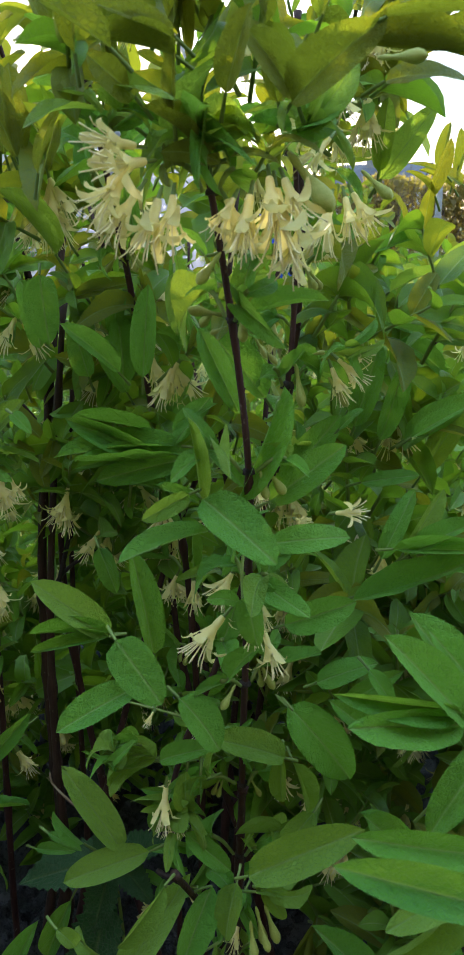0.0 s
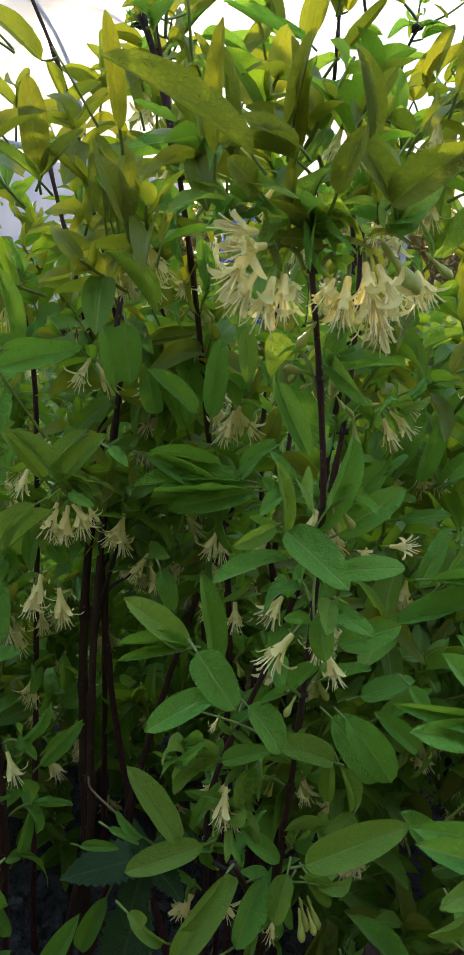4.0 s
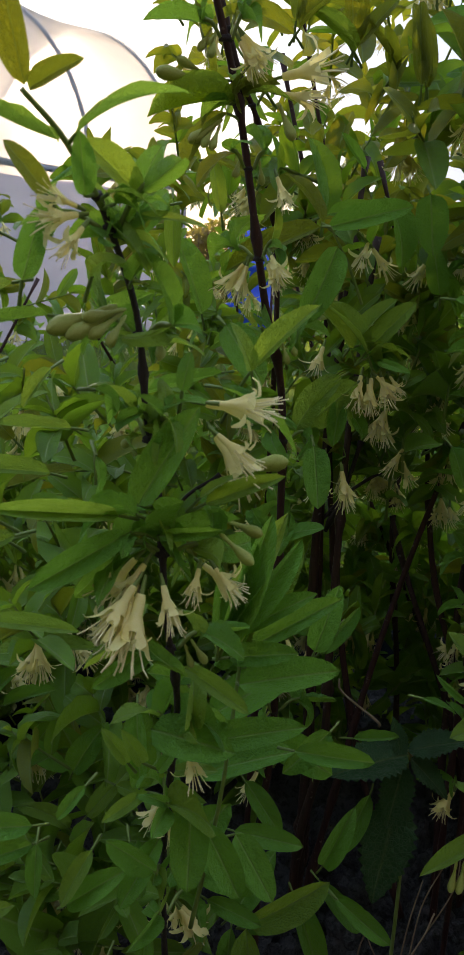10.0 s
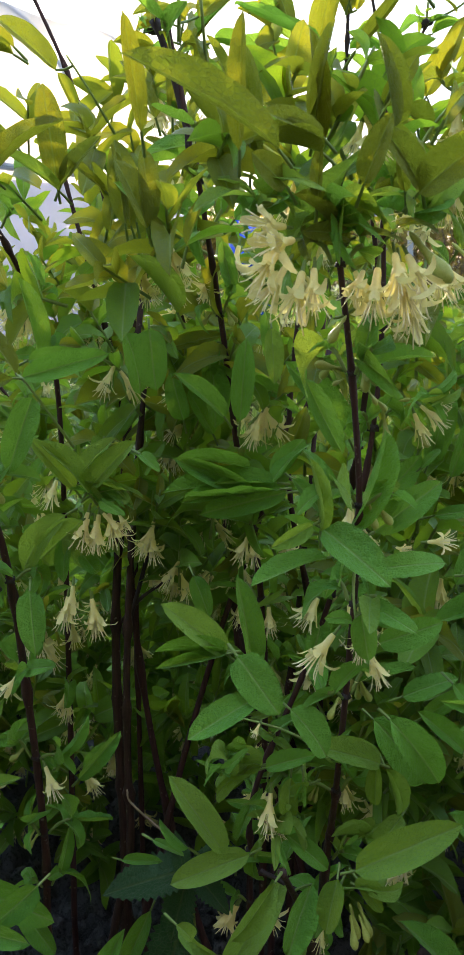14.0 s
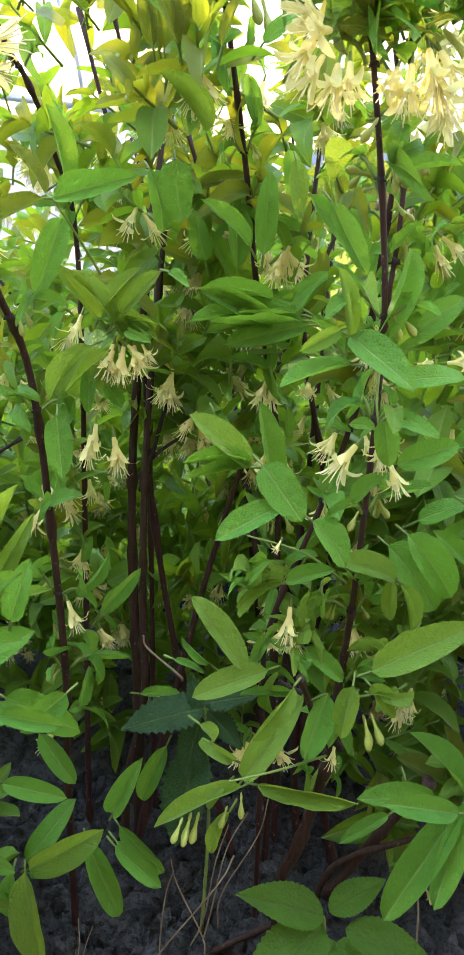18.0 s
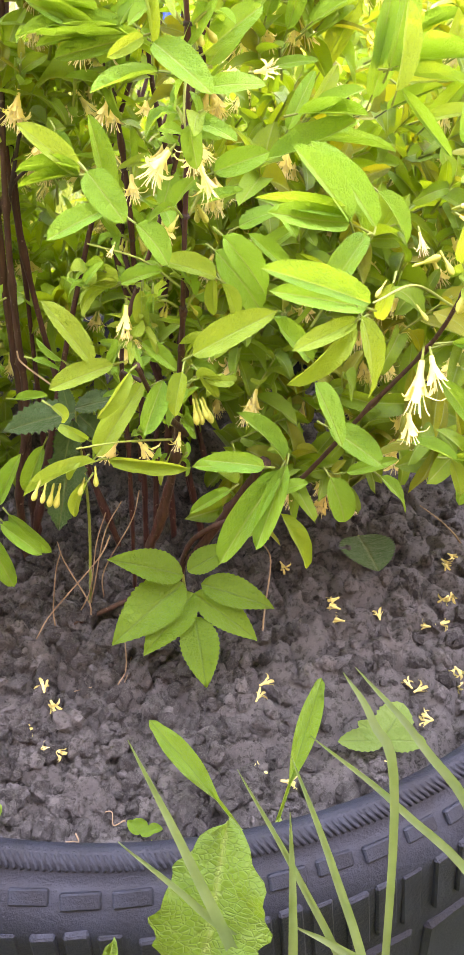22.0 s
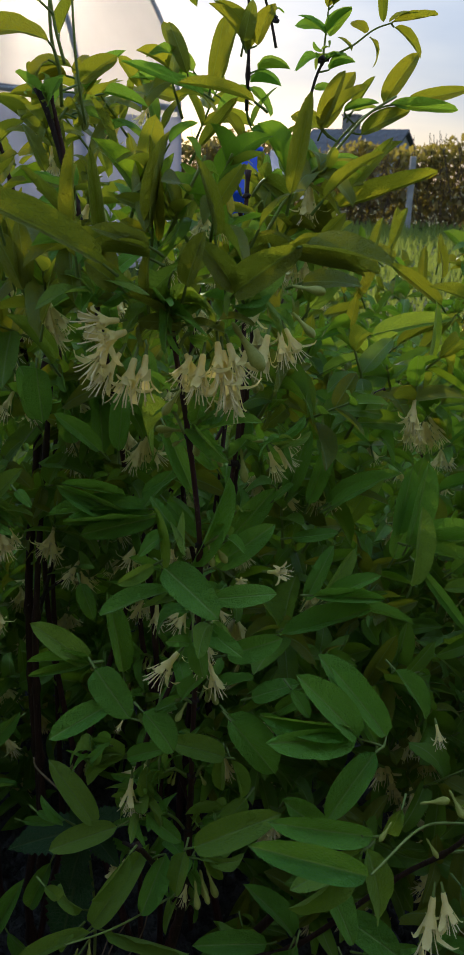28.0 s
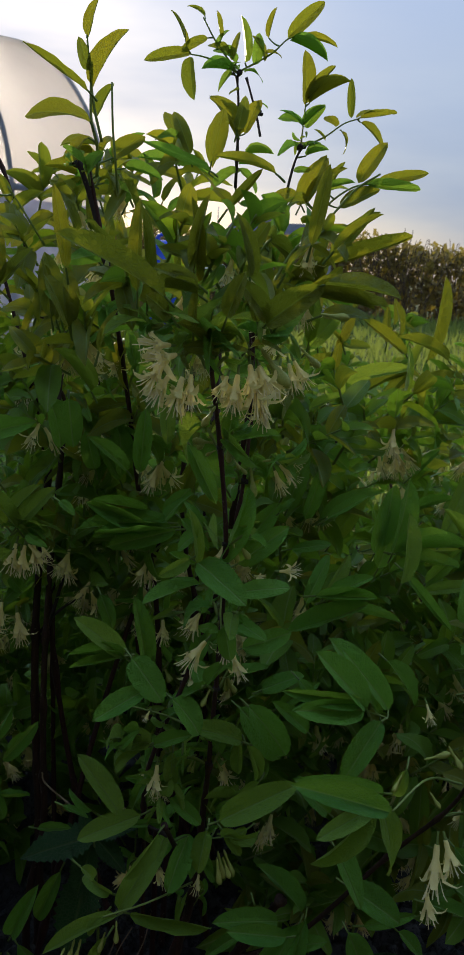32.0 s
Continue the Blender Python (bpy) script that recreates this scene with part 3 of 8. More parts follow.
for k in range(N):
    a = 2 * math.pi * k / N
    w = 1 + OVAL * math.cos(2 * a + 1.4)
    turn = T0 @ Matrix.Rotation(a, 4, "Z")
    for q in (-1, 0, 1):
        part("tread_block", lug, rubber_mat, tyre, m=turn @ Matrix.Rotation(q * 0.0425, 4, "Z") @ Matrix.Translation((0.4428 * w, 0, 0.179 - 0.003 * (k % 2) - 0.002 * abs(q))) @ Matrix.Rotation(0.10, 4, "X") @ Matrix.Rotation(-0.06, 4, "Y"))
    part("tread_block", low, rubber_mat, tyre, m=turn @ Matrix.Translation((0.4448 * w, 0.002, 0.093)) @ Matrix.Rotation(0.06, 4, "X"))
    for q in (0, 1):
        part("shoulder_block", shoulder, rubber_mat, tyre, m=turn @ Matrix.Rotation(q * 0.068, 4, "Z") @ Matrix.Translation((0.4330 * w, 0, 0.2150)) @ Matrix.Rotation(radians(-42), 4, "Y"))


def soil_height(x, y):
    """The soil's top: lumpy, cracked into slabs towards +x, raised under the shrub."""
    p = Vector((x, y, 0.0))
    d = math.hypot(x - TYRE.x, y - TYRE.y) / LIP_R
    h = 0.010 * noise.fractal(p * 16, 1.0, 2.1, 4) + 0.004 * noise.fractal(p * 70, 0.9, 2.0, 3)
    dist = noise.voronoi(p * 26 + Vector((4.2, 1.3, 0)) + noise.noise_vector(p * 20) * 0.35)[0]
    crack = min(1.0, (dist[1] - dist[0]) * 3.2)
    h += 0.016 * (math.sqrt(max(crack, 0)) - 0.8)
    dist = noise.voronoi(p * 105 + noise.noise_vector(p * 60) * 0.3)[0]
    lump = min(1.0, (dist[1] - dist[0]) * 2.0)
    h += 0.0060 * math.sqrt(lump) * max(0.25, 1.2 - 4.0 * max(0.0, x - 0.05))
    h += 0.020 * max(0.0, 1 - d * 1.25) + 0.016 * math.exp(-((x - 0.17) ** 2 + (y - 0.42) ** 2) / 0.006)
    return SOIL_Z + h - 0.012 * max(0.0, d - 0.8) * 5


def soil_bed():
    n, half = 280, 0.445
    verts, faces, idx = [], [], {}
    for i in range(n):
        for j in range(n):
            x = TYRE.x - half + 2 * half * i / (n - 1)
            y = TYRE.y - half + 2 * half * j / (n - 1)
            if math.hypot(x - TYRE.x, y - TYRE.y) < LIP_R + 0.004:
                idx[i, j] = len(verts)
                verts.append((x, y, soil_height(x, y)))
    for (i, j), a in idx.items():
        q = [(i + 1, j), (i + 1, j + 1), (i, j + 1)]
        if all(k in idx for k in q):
            faces.append((a, *(idx[k] for k in q)))
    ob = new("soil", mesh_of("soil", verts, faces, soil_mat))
    tagged(ob, "dry grey crumbly soil filling the tyre, cracked into clods", "soil", kind="structure")


soil_bed()


def clod_shape(seed, sub=2):
    bm = bmesh.new()
    bmesh.ops.create_icosphere(bm, subdivisions=sub, radius=1.0)
    for q in bm.verts:
        s = 1 + 0.6 * noise.noise(q.co * 1.3 + Vector((seed * 3.7, 0, 0))) + 0.4 * noise.noise(q.co * 3.1 + Vector((0, seed, 0)))
        q.co = Vector((q.co.x * s, q.co.y * s * 0.85, q.co.z * s * 0.7))
    bm.verts.ensure_lookup_table()
    v = np.array([tuple(q.co) for q in bm.verts])
    f = [tuple(q.index for q in p.verts) for p in bm.faces]
    bm.free()
    return v, f, np.zeros((len(v), 2))


CLODS = [clod_shape(s) for s in range(5)]
GRAINS = [clod_shape(s + 9, 1) for s in range(5)]
crumbs = Foliage()
for k in range(24000):
    a, r = rng.uniform(0, 2 * math.pi), LIP_R * 0.97 * math.sqrt(rng.random())
    x, y = TYRE.x + r * math.cos(a), TYRE.y + r * math.sin(a)
    if y > 0.62 or (x > 0.05 and y > 0.24 and rng.random() < 0.75):
        continue
    s = 0.0011 + 0.0085 * rng.random() ** 3.4
    m = Matrix.Translation((x, y, soil_height(x, y) + s * 0.3)) @ Euler((rng.uniform(0, 6), rng.uniform(0, 6), rng.uniform(0, 6))).to_matrix().to_4x4() @ Matrix.Scale(s, 4)
    crumbs.add((CLODS if s > 0.0024 else GRAINS)[k % 5], m)
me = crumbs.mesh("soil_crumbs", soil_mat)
me.polygons.foreach_set("use_smooth", np.zeros(len(me.polygons), dtype=bool))
ob = new("soil_crumbs", me)
tagged(ob, "loose crumbs and clods of dry grey soil", "soil", kind="stuff")

# ---- polytunnel ----
HOOP_P, HOOP_A, HOOP_N = Vector((-1.02, 7.88, 0)), Vector((-0.62, -0.78, 0)), Vector((-0.78, 0.62, 0))
HOOP_S, HOOP_R, HOOP_H, EAVES = 1.27, 1.55, 1.72, 1.30
HOOPS = range(-1, 6)
tunnel = thing("polytunnel", HOOP_P, "polythene-covered garden tunnel on bent steel hoops, low sun behind it", "greenhouse")


def hoop_point(s, u, k=1.0):
    """A point of the hoop at s metres along the tunnel; u runs from one foot (0) over the ridge to the other (1)."""
    leg = EAVES / (2 * EAVES + math.pi * 1.63)
    if u < leg:
        c, z = 0.0, EAVES * u / leg
    elif u > 1 - leg:
        c, z = 2 * HOOP_R, EAVES * (1 - u) / leg
    else:
        th = math.pi * (u - leg) / (1 - 2 * leg)
        c, z = HOOP_R * (1 - math.cos(th)), EAVES + HOOP_H * math.sin(th)
    c, z = HOOP_R + (c - HOOP_R) * k, z * k
    return HOOP_P + HOOP_A * s + HOOP_N * c + Vector((0, 0, z))


for i in HOOPS:
    v, f = tube([hoop_point(i * HOOP_S, j / 40, 0.985) for j in range(41)], 0.024, 0.024, 8)
    part("hoop", mesh_of("hoop", v, f, steel_mat), steel_mat, tunnel)
for u, r in ((0.19, 0.030), (0.5, 0.018), (0.81, 0.022)):
    v, f = tube([hoop_point(i * HOOP_S, u, 0.972) for i in HOOPS], r, r, 8)
    part("rail", mesh_of("rail", v, f, steel_mat), steel_mat, tunnel)
v, f = [], []
for i in range(4 * len(HOOPS) - 3):
    for j in range(41):
        sag = 0.012 * math.sin(math.pi * (i % 4) / 4)
        p = hoop_point((HOOPS[0] + i / 4) * HOOP_S, j / 40, 1.0 - sag)
        v.append(p + Vector((0, 0, 0.012 * noise.noise(p * 2.3))))
        if i and j > 7:
            a = i * 41 + j
            f.append((a, a - 1, a - 42, a - 41))
part("film", mesh_of("film", v, f, film_mat), film_mat, tunnel, "milky polythene film, slightly sagging between hoops")
f = [(a, a - 1, a - 42, a - 41) for i in range(1, 4 * len(HOOPS) - 3) for a in range(i * 41 + 1, i * 41 + 8)]
part("side_curtain", mesh_of("side_curtain", v, f, curtain_mat), curtain_mat, tunnel, "greyer film curtain along the foot of the tunnel")
ring = [hoop_point((HOOPS[0] - 0.01) * HOOP_S, j / 40, 0.98) for j in range(41)]
part("end_sheet", mesh_of("end_sheet", ring, [tuple(range(41))], film_mat, smooth=False), film_mat, tunnel, "flat polythene sheet closing the end of the tunnel")

# ---- far garden: hedge, fence, house ----
hedge = thing("hedge", (6, 17.5, 0), "rough brown and yellow-green budding hedge along the lawn", "hedge")
hv = Foliage()
quad = (np.array([(-0.5, 0, 0), (0.5, 0, 0.06), (0.35, 1, 0), (-0.35, 1, 0.06)]), [(0, 1, 2, 3)], np.zeros((4, 2)))
for k in range(30000):
    x = rng.uniform(-3, 14)
    y = 18.2 - 0.12 * x + rng.uniform(0, 1.6)
    top = 1.52 + 0.30 * noise.noise(Vector((x * 0.7, 0, 0))) + 0.2 * noise.noise(Vector((x * 3.1, y, 0)))
    z = top * rng.random() ** 0.75
    if noise.noise(Vector((x * 1.8, y * 2, z * 1.8))) < -0.12 and rng.random() < 0.8:
        continue
    s = rng.uniform(0.06, 0.16)
    hv.add(quad, Matrix.Translation((x, y, z)) @ Euler((rng.uniform(-1.5, 1.5), rng.uniform(-1, 1), rng.uniform(0, 6.3))).to_matrix().to_4x4() @ Matrix.Diagonal((s * 0.6, s, s, 1)))
part("foliage", hv.mesh("foliage", hedge_mat), hedge_mat, hedge, kind="stuff")
tw = Foliage()
bar = (np.array([(a * 0.5, b * 0.5, c) for c in (0, 1) for a, b in ((-1, -1), (1, -1), (1, 1), (-1, 1))]), [(0, 1, 5, 4), (1, 2, 6, 5), (2, 3, 7, 6), (3, 0, 4, 7)], np.zeros((8, 2)))
for k in range(1500):
    x = rng.uniform(-3, 14)
    y = 18.2 - 0.12 * x + rng.uniform(0, 1.6)
    h = 1.42 + 0.30 * noise.noise(Vector((x * 0.7, 0, 0))) + rng.uniform(-0.5, 0.35)
    tw.add(bar, Matrix.Translation((x, y, 0)) @ Euler((rng.uniform(-0.45, 0.45), rng.uniform(-0.45, 0.45), 0)).to_matrix().to_4x4() @ Matrix.Diagonal((0.010, 0.010, h, 1)))
part("twig_growth", tw.mesh("twig_growth", twig_mat), twig_mat, hedge, kind="stuff")
for x in (3.72, 9.5, 15.0):
    y = 17.0 - 0.12 * x
    post = new("fence_post", bevel_box("fence_post", 0.10, 0.10, 1.35, 0.012, post_mat))
    post.matrix_basis = Matrix.Translation((x, y, 0.63))
    tagged(post, "weathered grey post standing in front of the hedge", "post", "posts along the hedge")

house = thing("house", (9.8, 60, 0), "low grey house with a dark slate roof beyond the hedge", "house")
HM = Matrix.Translation((9.8, 60, 0.45)) @ Matrix.Rotation(radians(-32), 4, "Z")


def prism(name, lx, ly, eaves, ridge, over, mat, roof):
    """Walls with gables, or the roof's two slopes with thickness."""
    bm = bmesh.new()
    hx, hy = lx / 2, ly / 2
    if not roof:
        ring = [(-hy, -0.8), (hy, -0.8), (hy, eaves), (0, ridge), (-hy, eaves)]
    else:
        k = (ridge - eaves) / hy
        ring = [(-hy - over, eaves - k * over), (0, ridge), (hy + over, eaves - k * over), (hy + over, eaves - k * over + 0.14), (0, ridge + 0.16), (-hy - over, eaves - k * over + 0.14)]
        hx += over
    a = [bm.verts.new((-hx, y, z)) for y, z in ring]
    b = [bm.verts.new((hx, y, z)) for y, z in ring]
    n = len(ring)
    if roof:
        for s in (a, b):
            bm.faces.new((s[0], s[1], s[4], s[5]))
            bm.faces.new((s[1], s[2], s[3], s[4]))
    else:
        bm.faces.new(a)
        bm.faces.new(b)
    for i in range(n):
        bm.faces.new((a[i], a[(i + 1) % n], b[(i + 1) % n], b[i]))
    bmesh.ops.recalc_face_normals(bm, faces=list(bm.faces))
    me = bpy.data.meshes.new(name)
    bm.to_mesh(me)
    bm.free()
    me.materials.append(mat)
    return me


part("wall", prism("wall", 6.0, 4.6, 2.0, 3.45, 0, wall_mat, False), wall_mat, house, m=HM)
roof = part("roof", prism("roof", 6.0, 4.6, 2.0, 3.45, 0.3, roof_mat, True), roof_mat, house, m=HM)
part("chimney", bevel_box("chimney", 0.95, 0.8, 1.4, 0.03, brick_mat), brick_mat, roof, "weathered brick chimney stack", HM @ Matrix.Translation((-0.6, 0.0, 3.70)))
part("chimney_cap", bevel_box("chimney_cap", 1.08, 0.93, 0.12, 0.02, brick_mat), brick_mat, roof, m=HM @ Matrix.Translation((-0.6, 0.0, 4.42)))
for x in (-1.8, 1.4):
    part("window", bevel_box("window", 1.0, 0.08, 1.0, 0.01, glass_mat), glass_mat, house, m=HM @ Matrix.Translation((x, -2.31, 1.3)))
v, f = tube([Vector((5.9, 60, 0)), Vector((5.9, 60, 3.0)), Vector((5.9, 60, 4.9))], 0.05, 0.03, 6)
mast = new("aerial_mast", mesh_of("aerial_mast", v, f, steel_mat))
tagged(mast, "thin grey aerial mast beside the house", "mast")


# ---- the honeysuckle shrub in the tyre ----
shrub = thing("honeysuckle_shrub", (-0.03, 0.48, 0.18), "honeysuckle shrub with cream flowers and fresh leaves in the tyre", "shrub")
BARK = {"young": bark_young, "old": bark_old, "black": bark_black, "shoot": shoot_mat}
pick = random.Random(11)
WOOD, FEET, STEMLETS, LINES = [], [], [], []


def stem(kind, r_tip, r_base, *points):
    """One stem from its tip down; a long one goes into the soil."""
    pts = [Vector(p) for p in points]
    if kind != "shoot" and pts[-1].z < 0.42 and len(pts) > 3:
        pts.append(Vector((pts[-1].x, pts[-1].y + 0.01, 0.165)))
    line = smooth_line(pts, 9)
    WOOD.extend(line)
    LINES.append((kind, line))
    k = {"old": 0.85, "shoot": 0.9}.get(kind, 0.78)
    v, f = tube(line, r_tip * k, r_base * k, 8, 0.0 if kind == "shoot" else 0.062, 1.75, jitter=0.05 if kind == "old" else 0.02)
    part("shoot" if kind == "shoot" else "stem", mesh_of("stem", v, f, BARK[kind]), BARK[kind], shrub, {"old": "old stem with peeling brown bark", "black": "thin blackish twig"}.get(kind, ""))


def leaf(base, tip, width, roll, shape, kind):
    # high leaves turn gold: backlight given by colour
    high = base[2] > 0.73
    if high and (kind == "young" or base[2] > 0.76 or pick.random() < 0.4):
        kind = "gold"
    part("leaf", HERO[kind, shape], None, shrub, m=leaf_pose(base, tip, width * (0.58 if high else 0.82), roll + (pick.uniform(-35, 35) if high else 0)))
    FEET.append((Vector(base), Vector(tip)))


def flower(base, tip):
    root, tip = Vector(base), Vector(tip)
    base = root.lerp(tip, 0.30) + Vector((pick.uniform(-0.003, 0.003), 0, pick.uniform(-0.002, 0.002)))
    STEMLETS.append((root, base))
    bloom(base, tip)
    if root.y < 0.25:
        return
    turn = Vector((pick.uniform(-0.006, 0.006), pick.uniform(0.0, 0.008), pick.uniform(-0.003, 0.005)))
    bloom(base + turn * 0.3, tip + turn)


def bloom(base, tip):
    ob = part("flower", COROLLA, None, shrub, m=at_pose(base, tip, pick.uniform(0, 6.28), pick.uniform(0.95, 1.3)))
    sub = new("stamen_tuft", STAMENS)
    sub.parent = ob


def bud(base, tip):
    part("bud", BUD, None, shrub, m=at_pose(base, tip, pick.uniform(0, 6.28), 0.50))


stem("young", .0017, .0024, (-0.009, 0.318, 0.769), (-0.008, 0.320, 0.763), (0.002, 0.325, 0.699), (0.007, 0.330, 0.639), (0.005, 0.340, 0.536), (0.004, 0.360, 0.458), (0.001, 0.380, 0.376), (-0.020, 0.400, 0.273))
stem("young", .0015, .0026, (0.029, 0.430, 0.837), (0.028, 0.420, 0.803), (0.029, 0.410, 0.739), (0.027, 0.405, 0.687), (0.020, 0.400, 0.636), (0.014, 0.400, 0.611), (-0.004, 0.410, 0.539), (-0.032, 0.420, 0.451), (-0.033, 0.430, 0.392), (-0.032, 0.440, 0.326))
stem("young", .0020, .0036, (-0.232, 0.335, 0.871), (-0.222, 0.345, 0.831), (-0.218, 0.350, 0.818), (-0.199, 0.364, 0.755), (-0.182, 0.380, 0.669), (-0.168, 0.400, 0.612), (-0.163, 0.420, 0.507), (-0.160, 0.430, 0.408), (-0.163, 0.440, 0.329))
stem("young", .0018, .0034, (-0.216, 0.490, 0.882), (-0.212, 0.490, 0.860), (-0.193, 0.490, 0.795), (-0.180, 0.500, 0.768), (-0.170, 0.520, 0.733), (-0.159, 0.540, 0.666), (-0.160, 0.540, 0.434), (-0.163, 0.540, 0.256))
stem("young", .0018, .0034, (-0.081, 0.440, 0.874), (-0.077, 0.440, 0.857), (-0.065, 0.441, 0.799), (-0.052, 0.450, 0.722), (-0.043, 0.460, 0.654), (-0.030, 0.470, 0.585), (-0.023, 0.480, 0.501), (-0.020, 0.500, 0.347))
stem("young", .0016, .0030, (-0.181, 0.600, 0.940), (-0.149, 0.600, 0.867), (-0.129, 0.600, 0.787), (-0.112, 0.600, 0.712), (-0.105, 0.600, 0.682), (-0.113, 0.580, 0.555), (-0.111, 0.570, 0.247))
stem("black", .0015, .0022, (-0.249, 0.226, 0.702), (-0.247, 0.230, 0.697), (-0.237, 0.239, 0.666), (-0.233, 0.242, 0.629), (-0.228, 0.240, 0.599), (-0.225, 0.240, 0.557), (-0.220, 0.262, 0.508), (-0.224, 0.285, 0.440), (-0.224, 0.310, 0.370), (-0.220, 0.345, 0.248))
stem("old", .0022, .0058, (-0.101, 0.560, 0.758), (-0.113, 0.540, 0.651), (-0.121, 0.530, 0.563), (-0.124, 0.530, 0.504), (-0.124, 0.530, 0.428), (-0.121, 0.530, 0.332), (-0.122, 0.530, 0.249))
stem("old", .0020, .0045, (-0.098, 0.520, 0.705), (-0.110, 0.510, 0.577), (-0.114, 0.500, 0.495), (-0.115, 0.500, 0.421), (-0.115, 0.500, 0.349), (-0.129, 0.500, 0.271))
stem("black", .0018, .0022, (-0.099, 0.520, 0.571), (-0.109, 0.520, 0.533), (-0.118, 0.530, 0.504))
stem("black", .0014, .0018, (-0.084, 0.520, 0.550), (-0.105, 0.520, 0.535), (-0.120, 0.530, 0.513))
stem("black", .0014, .0018, (-0.195, 0.500, 0.550), (-0.221, 0.500, 0.529), (-0.232, 0.500, 0.486))
stem("old", .0016, .0030, (-0.025, 0.316, 0.477), (-0.012, 0.340, 0.438), (0.008, 0.370, 0.399))
stem("old", .0020, .0058, (0.005, 0.350, 0.497), (0.004, 0.362, 0.457), (0.001, 0.380, 0.376), (-0.011, 0.395, 0.306), (-0.020, 0.400, 0.273))
stem("old", .0035, .0045, (0.066, 0.380, 0.368), (0.044, 0.400, 0.315), (0.012, 0.410, 0.255))
stem("shoot", .0009, .0012, (-0.079, 0.440, 0.935), (-0.079, 0.440, 0.903), (-0.075, 0.440, 0.885), (-0.075, 0.445, 0.867))
stem("black", .0022, .0026, (-0.087, 0.440, 0.876), (-0.078, 0.440, 0.851), (-0.064, 0.445, 0.798))
stem("old", .0012, .0030, (0.139, 0.220, 0.588), (0.144, 0.260, 0.539), (0.142, 0.290, 0.497), (0.125, 0.330, 0.439), (0.077, 0.380, 0.335), (0.012, 0.410, 0.273))
stem("young", .0016, .0022, (0.157, 0.600, 0.679), (0.147, 0.600, 0.674), (0.129, 0.600, 0.662))
stem("black", .0012, .0016, (-0.022, 0.330, 0.460), (-0.031, 0.330, 0.465), (-0.034, 0.330, 0.467))
stem("young", .0018, .0030, (0.243, 0.460, 0.694), (0.242, 0.460, 0.664), (0.240, 0.460, 0.642), (0.238, 0.480, 0.539))
stem("young", .0016, .0026, (0.026, 0.470, 0.819), (0.037, 0.470, 0.747), (0.032, 0.470, 0.670), (0.027, 0.470, 0.620))
stem("shoot", .0009, .0013, (-0.193, 0.285, 0.525), (-0.200, 0.285, 0.452), (-0.211, 0.300, 0.373))
stem("shoot", .0009, .0013, (-0.269, 0.212, 0.729), (-0.258, 0.218, 0.717), (-0.247, 0.228, 0.698))
stem("shoot", .0006, .0009, (0.004, 0.312, 0.608), (0.004, 0.320, 0.619), (0.006, 0.328, 0.636))
stem("shoot", .0006, .0009, (-0.130, 0.430, 0.857), (-0.120, 0.430, 0.842), (-0.108, 0.440, 0.822))
stem("shoot", .0006, .0009, (-0.150, 0.385, 0.703), (-0.139, 0.390, 0.685), (-0.129, 0.400, 0.666))
stem("shoot", .0006, .0009, (-0.061, 0.280, 0.443), (-0.035, 0.300, 0.435), (-0.002, 0.360, 0.401))
stem("shoot", .0006, .0009, (0.083, 0.215, 0.552), (0.114, 0.250, 0.547), (0.147, 0.280, 0.524))
stem("shoot", .0006, .0009, (-0.051, 0.360, 0.536), (-0.020, 0.360, 0.526), (0.006, 0.375, 0.502))
stem("shoot", .0006, .0009, (0.103, 0.295, 0.559), (0.093, 0.310, 0.530), (0.081, 0.330, 0.493))
stem("shoot", .0007, .0011, (0.104, 0.410, 0.876), (0.088, 0.410, 0.865), (0.071, 0.410, 0.845), (0.051, 0.410, 0.826), (0.038, 0.410, 0.803))
stem("shoot", .0007, .0010, (-0.066, 0.430, 0.922), (-0.065, 0.430, 0.896), (-0.063, 0.430, 0.875), (-0.061, 0.440, 0.856))
leaf((0.026, 0.330, 0.549), (0.056, 0.320, 0.518), .42, 0, 4, "green")
leaf((0.061, 0.350, 0.557), (0.072, 0.340, 0.545), .5, 0, 1, "green")
leaf((0.039, 0.360, 0.545), (0.062, 0.350, 0.562), .5, 0, 2, "green")
leaf((0.081, 0.214, 0.552), (0.031, 0.205, 0.575), .30, 0, 0, "green")
leaf((0.090, 0.400, 0.586), (0.136, 0.380, 0.589), .2, -30, 0, "green")
leaf((0.150, 0.500, 0.594), (0.164, 0.500, 0.651), .36, 0, 0, "green")
leaf((0.148, 0.450, 0.595), (0.180, 0.440, 0.616), .3, 0, 1, "green")
leaf((0.177, 0.450, 0.586), (0.200, 0.440, 0.618), .35, 0, 3, "green")
leaf((0.046, 0.270, 0.432), (0.011, 0.265, 0.442), .4, 0, 0, "green")
leaf((-0.036, 0.285, 0.798), (-0.086, 0.265, 0.829), .36, 0, 0, "green")
leaf((-0.087, 0.330, 0.809), (-0.092, 0.320, 0.851), .3, 0, 0, "young")
leaf((-0.052, 0.340, 0.807), (-0.080, 0.330, 0.831), .3, 0, 3, "young")
leaf((-0.114, 0.440, 0.794), (-0.136, 0.430, 0.809), .35, 0, 3, "green")
leaf((-0.028, 0.450, 0.732), (-0.021, 0.440, 0.694), .45, 0, 4, "green")
